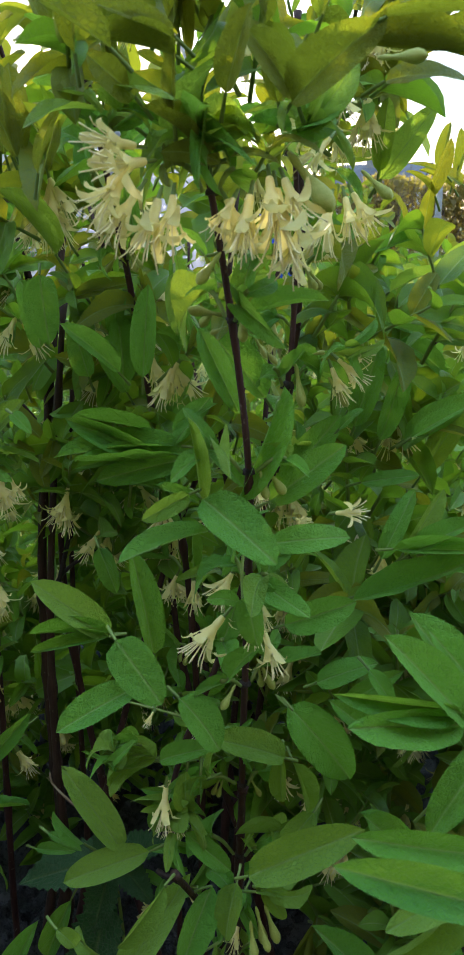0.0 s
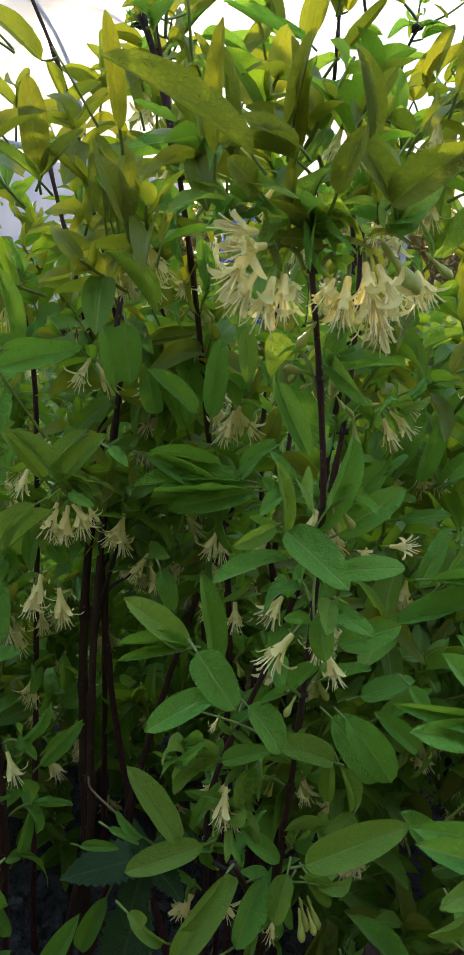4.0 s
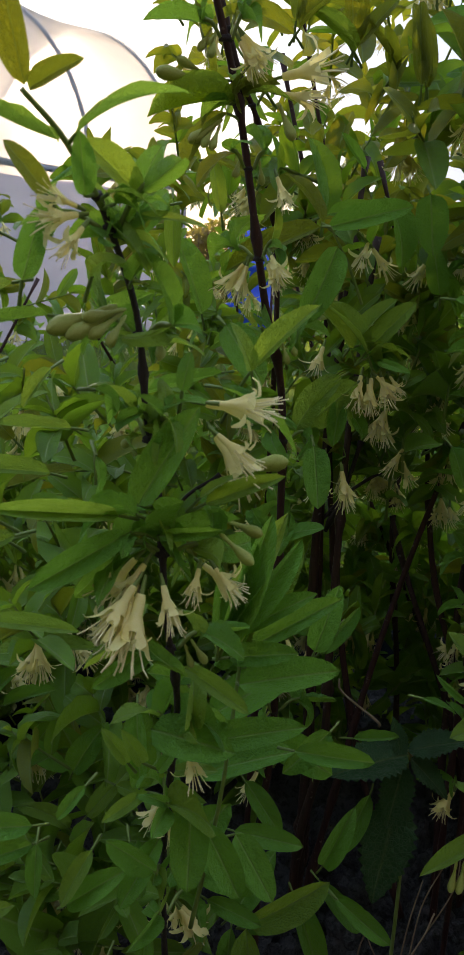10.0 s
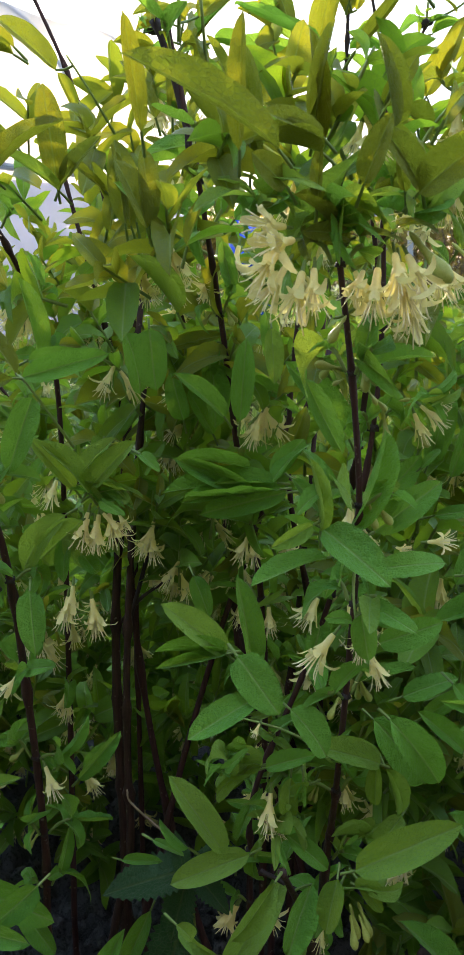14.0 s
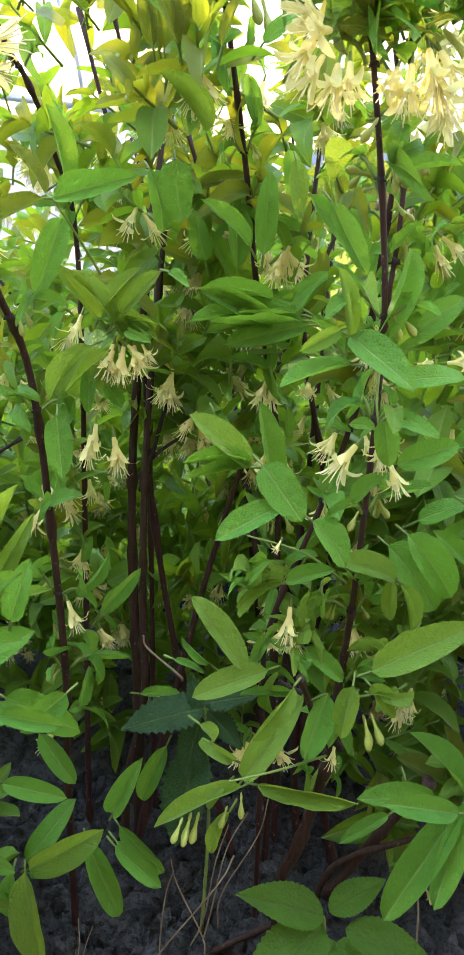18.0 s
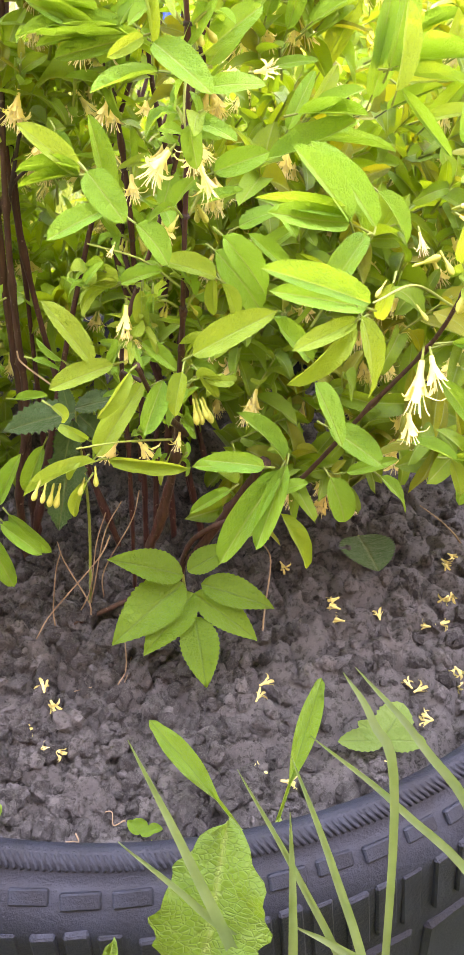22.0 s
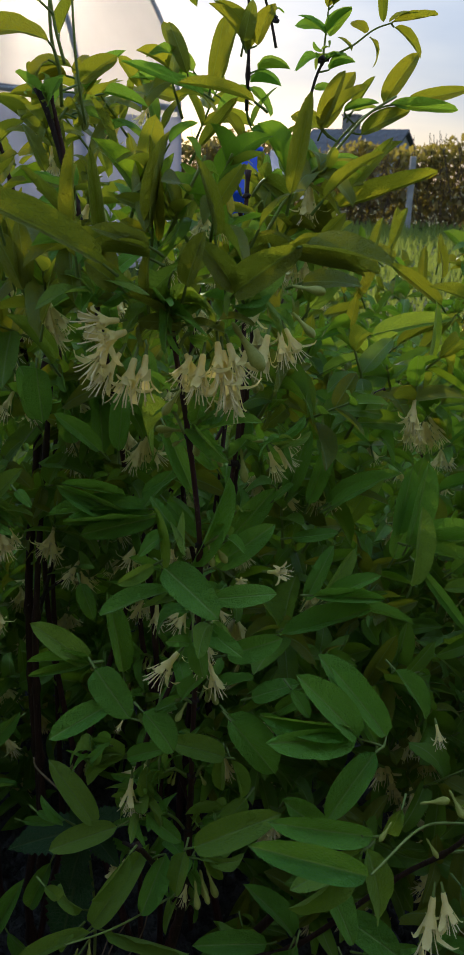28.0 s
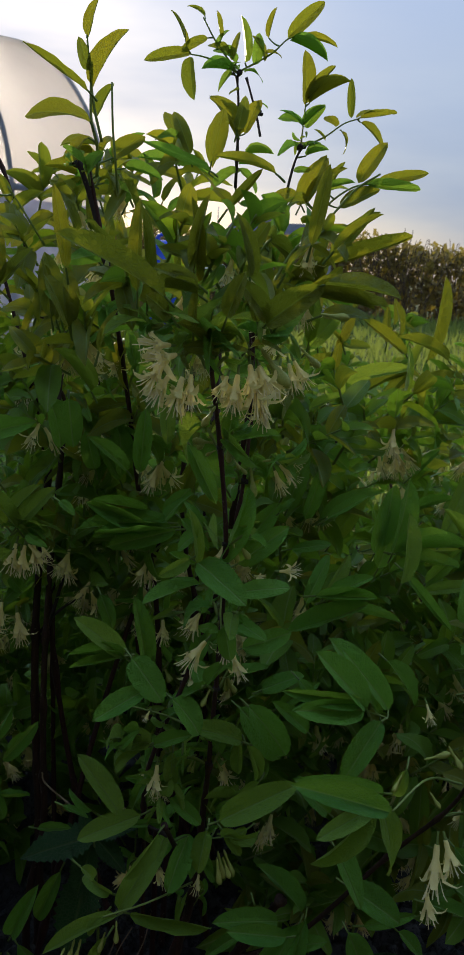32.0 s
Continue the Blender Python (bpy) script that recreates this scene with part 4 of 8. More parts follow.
leaf((-0.055, 0.450, 0.715), (-0.063, 0.440, 0.692), .4, 0, 2, "green")
leaf((-0.152, 0.385, 0.593), (-0.149, 0.375, 0.562), .55, 0, 7, "green")
leaf((0.016, 0.420, 0.666), (-0.017, 0.410, 0.710), .4, 0, 0, "green")
leaf((-0.068, 0.420, 0.588), (-0.058, 0.410, 0.566), .5, 0, 4, "green")
leaf((-0.120, 0.450, 0.466), (-0.137, 0.440, 0.456), .5, 0, 0, "green")
leaf((-0.283, 0.235, 0.593), (-0.304, 0.225, 0.607), .4, 0, 1, "young")
leaf((-0.278, 0.235, 0.588), (-0.304, 0.220, 0.580), .34, 0, 0, "young")
leaf((-0.201, 0.272, 0.533), (-0.183, 0.275, 0.586), .26, 10, 5, "green")
leaf((-0.199, 0.272, 0.537), (-0.170, 0.275, 0.576), .24, 20, 5, "green")
leaf((-0.196, 0.272, 0.537), (-0.167, 0.265, 0.558), .3, 0, 0, "green")
leaf((-0.199, 0.272, 0.526), (-0.172, 0.265, 0.532), .45, 0, 7, "green")
leaf((-0.203, 0.272, 0.535), (-0.190, 0.272, 0.579), .22, 20, 5, "green")
leaf((-0.204, 0.272, 0.532), (-0.203, 0.275, 0.564), .25, 0, 5, "green")
leaf((-0.208, 0.275, 0.486), (-0.168, 0.262, 0.501), .36, 0, 7, "green")
leaf((-0.213, 0.275, 0.458), (-0.214, 0.262, 0.421), .52, 0, 7, "green")
leaf((-0.207, 0.285, 0.440), (-0.189, 0.275, 0.407), .45, 0, 0, "green")
leaf((-0.214, 0.280, 0.513), (-0.235, 0.270, 0.519), .5, 0, 3, "green")
leaf((-0.227, 0.260, 0.481), (-0.220, 0.255, 0.496), .4, 0, 2, "green")
leaf((-0.260, 0.290, 0.455), (-0.272, 0.280, 0.445), .4, 0, 1, "green")
leaf((-0.282, 0.280, 0.442), (-0.317, 0.270, 0.447), .4, 0, 0, "green")
leaf((-0.282, 0.280, 0.433), (-0.310, 0.270, 0.428), .4, 0, 3, "green")
leaf((-0.280, 0.280, 0.433), (-0.281, 0.270, 0.409), .38, 0, 4, "green")
leaf((-0.318, 0.270, 0.400), (-0.289, 0.265, 0.414), .4, 0, 0, "young")
leaf((-0.194, 0.280, 0.510), (-0.154, 0.270, 0.523), .42, 0, 0, "green")
leaf((-0.168, 0.285, 0.476), (-0.134, 0.275, 0.475), .34, 0, 3, "green")
leaf((-0.192, 0.290, 0.431), (-0.174, 0.280, 0.402), .5, 0, 7, "green")
leaf((-0.207, 0.290, 0.418), (-0.179, 0.280, 0.407), .45, 0, 4, "green")
leaf((-0.189, 0.285, 0.525), (-0.155, 0.275, 0.552), .3, 0, 0, "green")
leaf((-0.161, 0.290, 0.521), (-0.152, 0.290, 0.551), .45, 0, 7, "green")
leaf((-0.187, 0.360, 0.383), (-0.150, 0.350, 0.381), .4, 0, 0, "green")
leaf((-0.125, 0.380, 0.326), (-0.097, 0.370, 0.303), .35, 0, 1, "green")
leaf((-0.129, 0.400, 0.331), (-0.112, 0.400, 0.369), .4, 0, 5, "green")
leaf((0.204, 0.350, 0.387), (0.199, 0.340, 0.351), .35, 0, 3, "green")
leaf((0.085, 0.340, 0.466), (0.052, 0.330, 0.500), .4, 0, 3, "green")
leaf((0.129, 0.420, 0.609), (0.144, 0.420, 0.661), .35, 0, 0, "green")
leaf((0.191, 0.450, 0.628), (0.219, 0.440, 0.645), .4, 0, 0, "green")
leaf((0.130, 0.420, 0.625), (0.136, 0.420, 0.669), .35, 0, 0, "green")
leaf((0.177, 0.550, 0.751), (0.137, 0.540, 0.781), .35, 0, 0, "young")
leaf((0.203, 0.520, 0.750), (0.162, 0.510, 0.774), .35, 0, 1, "young")
leaf((0.209, 0.500, 0.739), (0.167, 0.490, 0.743), .25, 0, 2, "young")
leaf((0.196, 0.550, 0.747), (0.206, 0.540, 0.816), .3, 0, 0, "young")
leaf((0.134, 0.600, 0.779), (0.138, 0.600, 0.809), .45, 0, 0, "young")
leaf((0.137, 0.600, 0.777), (0.114, 0.600, 0.787), .4, 0, 4, "young")
leaf((0.175, 0.600, 0.757), (0.173, 0.600, 0.789), .4, 0, 0, "young")
leaf((0.225, 0.520, 0.759), (0.242, 0.510, 0.789), .35, 0, 3, "young")
leaf((0.215, 0.480, 0.800), (0.201, 0.480, 0.819), .3, 0, 0, "young")
leaf((0.230, 0.380, 0.411), (0.249, 0.370, 0.423), .3, 0, 0, "young")
leaf((-0.069, 0.330, 0.765), (-0.061, 0.330, 0.789), .36, 0, 0, "young")
leaf((0.105, 0.500, 0.759), (0.119, 0.500, 0.791), .40, 0, 0, "young")
leaf((0.110, 0.500, 0.761), (0.098, 0.500, 0.778), .50, 0, 4, "young")
leaf((-0.052, 0.400, 0.682), (-0.073, 0.390, 0.707), .36, 0, 1, "green")
leaf((-0.043, 0.420, 0.676), (-0.040, 0.420, 0.720), .34, 0, 0, "green")
leaf((-0.009, 0.320, 0.737), (-0.016, 0.315, 0.749), .25, 0, 2, "green")
leaf((-0.092, 0.360, 0.671), (-0.083, 0.350, 0.667), .5, 0, 1, "green")
leaf((0.074, 0.500, 0.730), (0.101, 0.490, 0.743), .35, 0, 0, "green")
leaf((0.088, 0.500, 0.710), (0.112, 0.490, 0.727), .3, 0, 1, "young")
leaf((0.082, 0.500, 0.696), (0.106, 0.480, 0.685), .35, 0, 3, "green")
leaf((0.062, 0.480, 0.718), (0.071, 0.470, 0.693), .4, 0, 4, "green")
leaf((-0.076, 0.460, 0.815), (-0.094, 0.460, 0.824), .35, 0, 0, "young")
leaf((-0.172, 0.500, 0.824), (-0.189, 0.500, 0.840), .4, 0, 0, "young")
leaf((-0.113, 0.500, 0.744), (-0.129, 0.490, 0.763), .4, 0, 0, "green")
leaf((-0.209, 0.420, 0.736), (-0.189, 0.410, 0.728), .35, 0, 0, "young")
leaf((-0.203, 0.420, 0.710), (-0.209, 0.420, 0.736), .4, 0, 3, "young")
leaf((-0.057, 0.470, 0.659), (-0.071, 0.460, 0.688), .4, 0, 0, "green")
leaf((-0.033, 0.480, 0.681), (-0.004, 0.470, 0.675), .35, 0, 1, "green")
leaf((0.006, 0.460, 0.708), (-0.008, 0.455, 0.723), .45, 0, 0, "green")
leaf((-0.014, 0.420, 0.644), (0.006, 0.410, 0.625), .35, 0, 0, "green")
leaf((-0.244, 0.310, 0.333), (-0.251, 0.300, 0.285), .36, 0, 0, "young")
leaf((-0.251, 0.300, 0.356), (-0.264, 0.290, 0.332), .38, 0, 1, "green")
leaf((-0.232, 0.305, 0.365), (-0.237, 0.295, 0.329), .34, 0, 0, "green")
leaf((-0.281, 0.290, 0.323), (-0.251, 0.290, 0.346), .28, 0, 0, "young")
leaf((-0.125, 0.370, 0.331), (-0.097, 0.360, 0.309), .36, 0, 3, "green")
leaf((-0.202, 0.330, 0.364), (-0.174, 0.320, 0.356), .40, 0, 0, "green")
leaf((-0.177, 0.420, 0.376), (-0.153, 0.410, 0.344), .4, 0, 0, "green")
leaf((-0.096, 0.430, 0.360), (-0.116, 0.420, 0.319), .35, 0, 1, "green")
leaf((-0.232, 0.280, 0.459), (-0.251, 0.270, 0.451), .35, 0, 0, "young")
leaf((-0.240, 0.290, 0.427), (-0.234, 0.280, 0.400), .45, 0, 4, "green")
leaf((-0.230, 0.260, 0.500), (-0.197, 0.250, 0.496), .6, 0, 7, "green")
leaf((-0.218, 0.255, 0.530), (-0.192, 0.245, 0.516), .3, 0, 0, "young")
leaf((-0.234, 0.270, 0.479), (-0.240, 0.260, 0.497), .4, 0, 1, "young")
leaf((0.212, 0.400, 0.610), (0.219, 0.400, 0.657), .34, 0, 0, "young")
leaf((0.175, 0.420, 0.631), (0.192, 0.420, 0.681), .34, 0, 1, "young")
leaf((0.143, 0.450, 0.611), (0.199, 0.440, 0.619), .26, 0, 0, "young")
leaf((0.101, 0.450, 0.618), (0.126, 0.450, 0.662), .34, 0, 3, "young")
leaf((0.157, 0.400, 0.598), (0.193, 0.390, 0.608), .3, 0, 0, "young")
leaf((0.069, 0.350, 0.520), (0.045, 0.340, 0.547), .35, 0, 0, "green")
leaf((0.056, 0.380, 0.522), (0.078, 0.370, 0.545), .35, 0, 1, "green")
leaf((0.110, 0.320, 0.394), (0.140, 0.310, 0.409), .3, 0, 0, "green")
leaf((-0.049, 0.300, 0.799), (-0.050, 0.290, 0.844), .27, 0, 0, "young")
leaf((-0.018, 0.330, 0.810), (-0.013, 0.325, 0.852), .19, 20, 5, "green")
leaf((0.042, 0.310, 0.827), (0.047, 0.300, 0.867), .32, 0, 0, "young")
leaf((0.059, 0.330, 0.825), (0.080, 0.320, 0.849), .24, 0, 1, "young")
leaf((0.002, 0.360, 0.846), (0.021, 0.350, 0.868), .28, 0, 3, "young")
leaf((0.027, 0.350, 0.866), (-0.007, 0.340, 0.875), .28, 0, 0, "young")
leaf((0.167, 0.700, 0.776), (0.172, 0.700, 0.815), .36, 0, 0, "young")
leaf((0.168, 0.700, 0.771), (0.143, 0.690, 0.788), .35, 0, 1, "young")
leaf((0.211, 0.700, 0.767), (0.211, 0.700, 0.794), .40, 0, 0, "young")
leaf((0.138, 0.600, 0.720), (0.198, 0.590, 0.739), .28, 0, 0, "young")
leaf((0.115, 0.550, 0.709), (0.148, 0.540, 0.730), .28, 0, 3, "young")
leaf((0.188, 0.600, 0.704), (0.213, 0.590, 0.720), .3, 0, 1, "young")
leaf((0.010, 0.310, 0.809), (0.003, 0.300, 0.841), .22, 10, 5, "green")
leaf((0.029, 0.310, 0.812), (0.042, 0.300, 0.839), .25, 10, 6, "young")
leaf((0.150, 0.230, 0.601), (0.162, 0.222, 0.630), .36, 0, 1, "green")
leaf((0.165, 0.240, 0.619), (0.187, 0.225, 0.597), .45, 0, 7, "green")
leaf((0.146, 0.260, 0.646), (0.159, 0.250, 0.674), .4, 0, 7, "green")
leaf((-0.267, 0.280, 0.402), (-0.242, 0.270, 0.427), .4, 0, 0, "green")
leaf((-0.256, 0.280, 0.430), (-0.272, 0.270, 0.405), .36, 0, 4, "young")
leaf((-0.226, 0.290, 0.430), (-0.243, 0.280, 0.401), .4, 0, 3, "green")
leaf((-0.240, 0.270, 0.479), (-0.249, 0.265, 0.496), .4, 0, 1, "young")
leaf((-0.223, 0.275, 0.472), (-0.202, 0.270, 0.477), .36, 0, 2, "young")
leaf((-0.298, 0.300, 0.640), (-0.314, 0.290, 0.626), .36, 0, 0, "young")
leaf((-0.276, 0.310, 0.638), (-0.288, 0.300, 0.624), .36, 0, 1, "young")
leaf((-0.268, 0.310, 0.613), (-0.299, 0.300, 0.613), .3, 0, 3, "young")
leaf((-0.277, 0.310, 0.593), (-0.312, 0.300, 0.599), .3, 0, 0, "young")
leaf((-0.302, 0.320, 0.613), (-0.284, 0.310, 0.632), .34, 0, 2, "young")
leaf((-0.259, 0.340, 0.655), (-0.239, 0.330, 0.673), .34, 0, 4, "green")
leaf((-0.302, 0.340, 0.693), (-0.318, 0.330, 0.696), .34, 0, 1, "young")
leaf((-0.298, 0.280, 0.537), (-0.261, 0.270, 0.539), .24, 0, 0, "young")
leaf((-0.304, 0.280, 0.514), (-0.314, 0.270, 0.537), .4, 0, 3, "young")
leaf((-0.230, 0.450, 0.813), (-0.240, 0.440, 0.818), .5, 0, 4, "young")
leaf((-0.214, 0.450, 0.804), (-0.237, 0.440, 0.816), .36, 0, 3, "young")
leaf((0.084, 0.440, 0.825), (0.108, 0.430, 0.857), .32, 0, 0, "young")
leaf((0.073, 0.440, 0.816), (0.136, 0.430, 0.836), .22, 0, 3, "young")
leaf((0.058, 0.440, 0.807), (0.099, 0.430, 0.809), .2, 0, 9, "green")
flower((-0.034, 0.520, 0.531), (-0.031, 0.510, 0.519))
flower((-0.024, 0.345, 0.496), (-0.030, 0.335, 0.482))
flower((-0.009, 0.450, 0.606), (-0.013, 0.440, 0.594))
flower((0.214, 0.450, 0.695), (0.201, 0.440, 0.678))
flower((0.219, 0.450, 0.691), (0.216, 0.440, 0.672))
flower((0.227, 0.460, 0.755), (0.250, 0.450, 0.753))
flower((0.230, 0.460, 0.655), (0.224, 0.450, 0.644))
flower((0.245, 0.460, 0.642), (0.259, 0.450, 0.643))
flower((0.230, 0.460, 0.633), (0.223, 0.450, 0.613))
flower((0.266, 0.420, 0.549), (0.257, 0.410, 0.530))
flower((0.269, 0.420, 0.544), (0.273, 0.410, 0.527))
flower((0.223, 0.420, 0.699), (0.212, 0.410, 0.677))
flower((0.227, 0.420, 0.643), (0.226, 0.410, 0.620))
bud((0.041, 0.270, 0.793), (0.053, 0.260, 0.792))
bud((-0.083, 0.280, 0.423), (-0.088, 0.275, 0.412))
bud((-0.080, 0.280, 0.421), (-0.083, 0.275, 0.410))
bud((0.099, 0.250, 0.550), (0.093, 0.245, 0.543))

def sprig_leaf(base, tip, width, shape, kind):
    part("leaf", HERO[kind, shape], None, shrub, m=leaf_pose(base, tip, width * 0.90, pick.uniform(-32, 32)))
    FEET.append((Vector(base), Vector(tip)))


def blossom(base, tip):
    """A flower on its short green foot."""
    root, tip = Vector(base), Vector(tip)
    foot = root.lerp(tip, 0.22)
    STEMLETS.append((root, foot))
    bloom(foot, tip)


sprig_leaf((-0.011, 0.316, 0.648), (0.017, 0.300, 0.629), .58, 7, "green")
sprig_leaf((-0.009, 0.316, 0.635), (-0.043, 0.302, 0.631), .36, 0, "green")
sprig_leaf((-0.016, 0.312, 0.651), (-0.033, 0.304, 0.643), .42, 1, "young")
sprig_leaf((-0.011, 0.320, 0.645), (-0.030, 0.314, 0.653), .30, 3, "green")
sprig_leaf((-0.012, 0.317, 0.647), (-0.015, 0.320, 0.679), .17, 5, "young")
sprig_leaf((0.002, 0.330, 0.642), (0.024, 0.345, 0.687), .20, 5, "green")
sprig_leaf((0.015, 0.334, 0.641), (0.044, 0.330, 0.666), .40, 1, "green")
sprig_leaf((0.015, 0.326, 0.626), (0.047, 0.318, 0.634), .40, 2, "green")
sprig_leaf((-0.024, 0.400, 0.647), (-0.084, 0.395, 0.648), .24, 0, "green")
sprig_leaf((-0.023, 0.398, 0.644), (-0.072, 0.388, 0.637), .28, 3, "green")
sprig_leaf((-0.038, 0.405, 0.653), (-0.075, 0.400, 0.663), .18, 5, "green")
sprig_leaf((0.006, 0.310, 0.611), (0.009, 0.302, 0.591), .58, 4, "green")
sprig_leaf((0.003, 0.314, 0.606), (-0.007, 0.308, 0.614), .48, 2, "green")
sprig_leaf((0.011, 0.316, 0.610), (0.022, 0.308, 0.606), .60, 2, "green")
sprig_leaf((0.014, 0.318, 0.613), (0.024, 0.312, 0.610), .30, 6, "green")
sprig_leaf((0.023, 0.350, 0.579), (0.053, 0.344, 0.592), .48, 1, "green")
sprig_leaf((-0.037, 0.372, 0.554), (-0.043, 0.368, 0.606), .28, 0, "green")
sprig_leaf((-0.052, 0.336, 0.581), (-0.079, 0.326, 0.610), .38, 0, "young")
sprig_leaf((-0.052, 0.336, 0.582), (-0.084, 0.328, 0.588), .18, 5, "green")
sprig_leaf((-0.052, 0.335, 0.581), (-0.084, 0.326, 0.579), .18, 5, "green")
sprig_leaf((-0.047, 0.322, 0.586), (-0.028, 0.312, 0.562), .62, 7, "green")
sprig_leaf((-0.039, 0.318, 0.567), (-0.069, 0.300, 0.559), .42, 0, "green")
sprig_leaf((-0.022, 0.326, 0.557), (-0.001, 0.316, 0.541), .58, 4, "green")
sprig_leaf((0.023, 0.334, 0.523), (-0.007, 0.326, 0.540), .44, 1, "young")
sprig_leaf((-0.034, 0.340, 0.519), (-0.067, 0.332, 0.536), .28, 8, "young")
sprig_leaf((-0.034, 0.340, 0.519), (-0.066, 0.330, 0.518), .34, 6, "young")
sprig_leaf((-0.042, 0.338, 0.527), (-0.063, 0.330, 0.539), .24, 8, "green")
sprig_leaf((-0.032, 0.338, 0.519), (-0.010, 0.332, 0.531), .42, 1, "green")
sprig_leaf((-0.020, 0.334, 0.516), (-0.023, 0.326, 0.492), .38, 2, "young")
sprig_leaf((-0.014, 0.334, 0.514), (-0.016, 0.328, 0.492), .28, 9, "green")
sprig_leaf((-0.011, 0.334, 0.512), (-0.027, 0.326, 0.512), .30, 6, "young")
sprig_leaf((0.022, 0.336, 0.522), (0.020, 0.330, 0.500), .40, 1, "young")
sprig_leaf((0.027, 0.338, 0.518), (0.036, 0.332, 0.495), .32, 5, "young")
sprig_leaf((-0.052, 0.346, 0.465), (-0.078, 0.354, 0.505), .34, 0, "young")
sprig_leaf((-0.070, 0.348, 0.467), (-0.086, 0.352, 0.480), .20, 5, "green")
sprig_leaf((-0.039, 0.346, 0.464), (-0.080, 0.338, 0.454), .38, 0, "young")
sprig_leaf((0.007, 0.300, 0.490), (0.050, 0.290, 0.520), .36, 0, "young")
sprig_leaf((-0.009, 0.326, 0.462), (-0.023, 0.314, 0.432), .44, 3, "green")
sprig_leaf((0.002, 0.318, 0.471), (-0.006, 0.308, 0.444), .48, 4, "young")
sprig_leaf((-0.021, 0.334, 0.484), (0.001, 0.326, 0.469), .40, 1, "green")
sprig_leaf((0.013, 0.318, 0.469), (0.024, 0.310, 0.457), .40, 1, "young")
sprig_leaf((0.016, 0.316, 0.467), (0.041, 0.308, 0.465), .28, 6, "young")
sprig_leaf((0.011, 0.318, 0.466), (0.029, 0.312, 0.475), .28, 9, "young")
sprig_leaf((-0.029, 0.310, 0.476), (-0.047, 0.296, 0.450), .28, 1, "young")
sprig_leaf((-0.075, 0.306, 0.457), (-0.057, 0.296, 0.450), .40, 8, "young")
sprig_leaf((0.088, 0.290, 0.568), (0.058, 0.280, 0.609), .36, 0, "green")
sprig_leaf((0.089, 0.292, 0.566), (0.037, 0.276, 0.576), .28, 3, "green")
sprig_leaf((0.084, 0.294, 0.571), (0.039, 0.282, 0.583), .22, 5, "green")
sprig_leaf((0.100, 0.300, 0.558), (0.072, 0.306, 0.607), .40, 0, "green")
sprig_leaf((0.097, 0.286, 0.562), (0.070, 0.268, 0.534), .38, 1, "green")
sprig_leaf((0.026, 0.368, 0.528), (0.062, 0.358, 0.493), .46, 4, "green")
sprig_leaf((0.078, 0.372, 0.604), (0.098, 0.380, 0.632), .28, 0, "young")
sprig_leaf((0.080, 0.370, 0.604), (0.108, 0.366, 0.625), .32, 1, "green")
sprig_leaf((0.073, 0.372, 0.606), (0.114, 0.364, 0.609), .22, 5, "green")
sprig_leaf((0.055, 0.374, 0.579), (0.109, 0.366, 0.597), .24, 3, "green")
sprig_leaf((0.084, 0.400, 0.651), (0.111, 0.400, 0.669), .25, 0, "green")
sprig_leaf((0.063, 0.410, 0.626), (0.090, 0.400, 0.634), .3, 2, "green")
blossom((-0.000, 0.326, 0.599), (-0.016, 0.316, 0.583))
blossom((0.012, 0.328, 0.591), (0.018, 0.318, 0.574))
blossom((-0.034, 0.345, 0.541), (-0.038, 0.340, 0.535))
bud((0.008, 0.312, 0.456), (0.010, 0.306, 0.441))
bud((0.012, 0.312, 0.456), (0.016, 0.306, 0.445))
blossom((0.048, 0.398, 0.695), (0.061, 0.392, 0.689))
blossom((0.045, 0.398, 0.691), (0.059, 0.390, 0.679))
blossom((0.044, 0.400, 0.688), (0.051, 0.394, 0.670))
bud((0.029, 0.398, 0.686), (0.032, 0.392, 0.667))
bud((0.044, 0.398, 0.680), (0.053, 0.394, 0.667))
bud((0.034, 0.398, 0.690), (0.042, 0.394, 0.692))
blossom((0.025, 0.340, 0.632), (0.030, 0.330, 0.633))
blossom((0.041, 0.352, 0.630), (0.054, 0.344, 0.633))
bud((0.011, 0.336, 0.703), (0.017, 0.330, 0.697))
bud((0.009, 0.336, 0.706), (0.013, 0.332, 0.699))
bud((-0.002, 0.330, 0.715), (-0.016, 0.322, 0.718))
bud((-0.002, 0.330, 0.711), (-0.008, 0.324, 0.709))
sprig_leaf((-0.001, 0.332, 0.713), (0.014, 0.326, 0.707), .30, 6, "green")
sprig_leaf((0.029, 0.400, 0.691), (0.053, 0.394, 0.696), .24, 8, "green")
sprig_leaf((0.030, 0.400, 0.688), (0.048, 0.394, 0.683), .30, 9, "green")
sprig_leaf((0.049, 0.392, 0.657), (0.059, 0.388, 0.671), .30, 6, "green")
sprig_leaf((-0.018, 0.302, 0.804), (-0.040, 0.290, 0.813), .34, 0, "gold")
sprig_leaf((-0.018, 0.304, 0.799), (-0.043, 0.292, 0.806), .22, 5, "gold")
sprig_leaf((-0.031, 0.304, 0.787), (-0.044, 0.294, 0.798), .62, 7, "gold")
sprig_leaf((-0.019, 0.306, 0.783), (-0.020, 0.300, 0.802), .28, 1, "gold")
sprig_leaf((-0.002, 0.302, 0.788), (0.004, 0.290, 0.811), .42, 0, "gold")
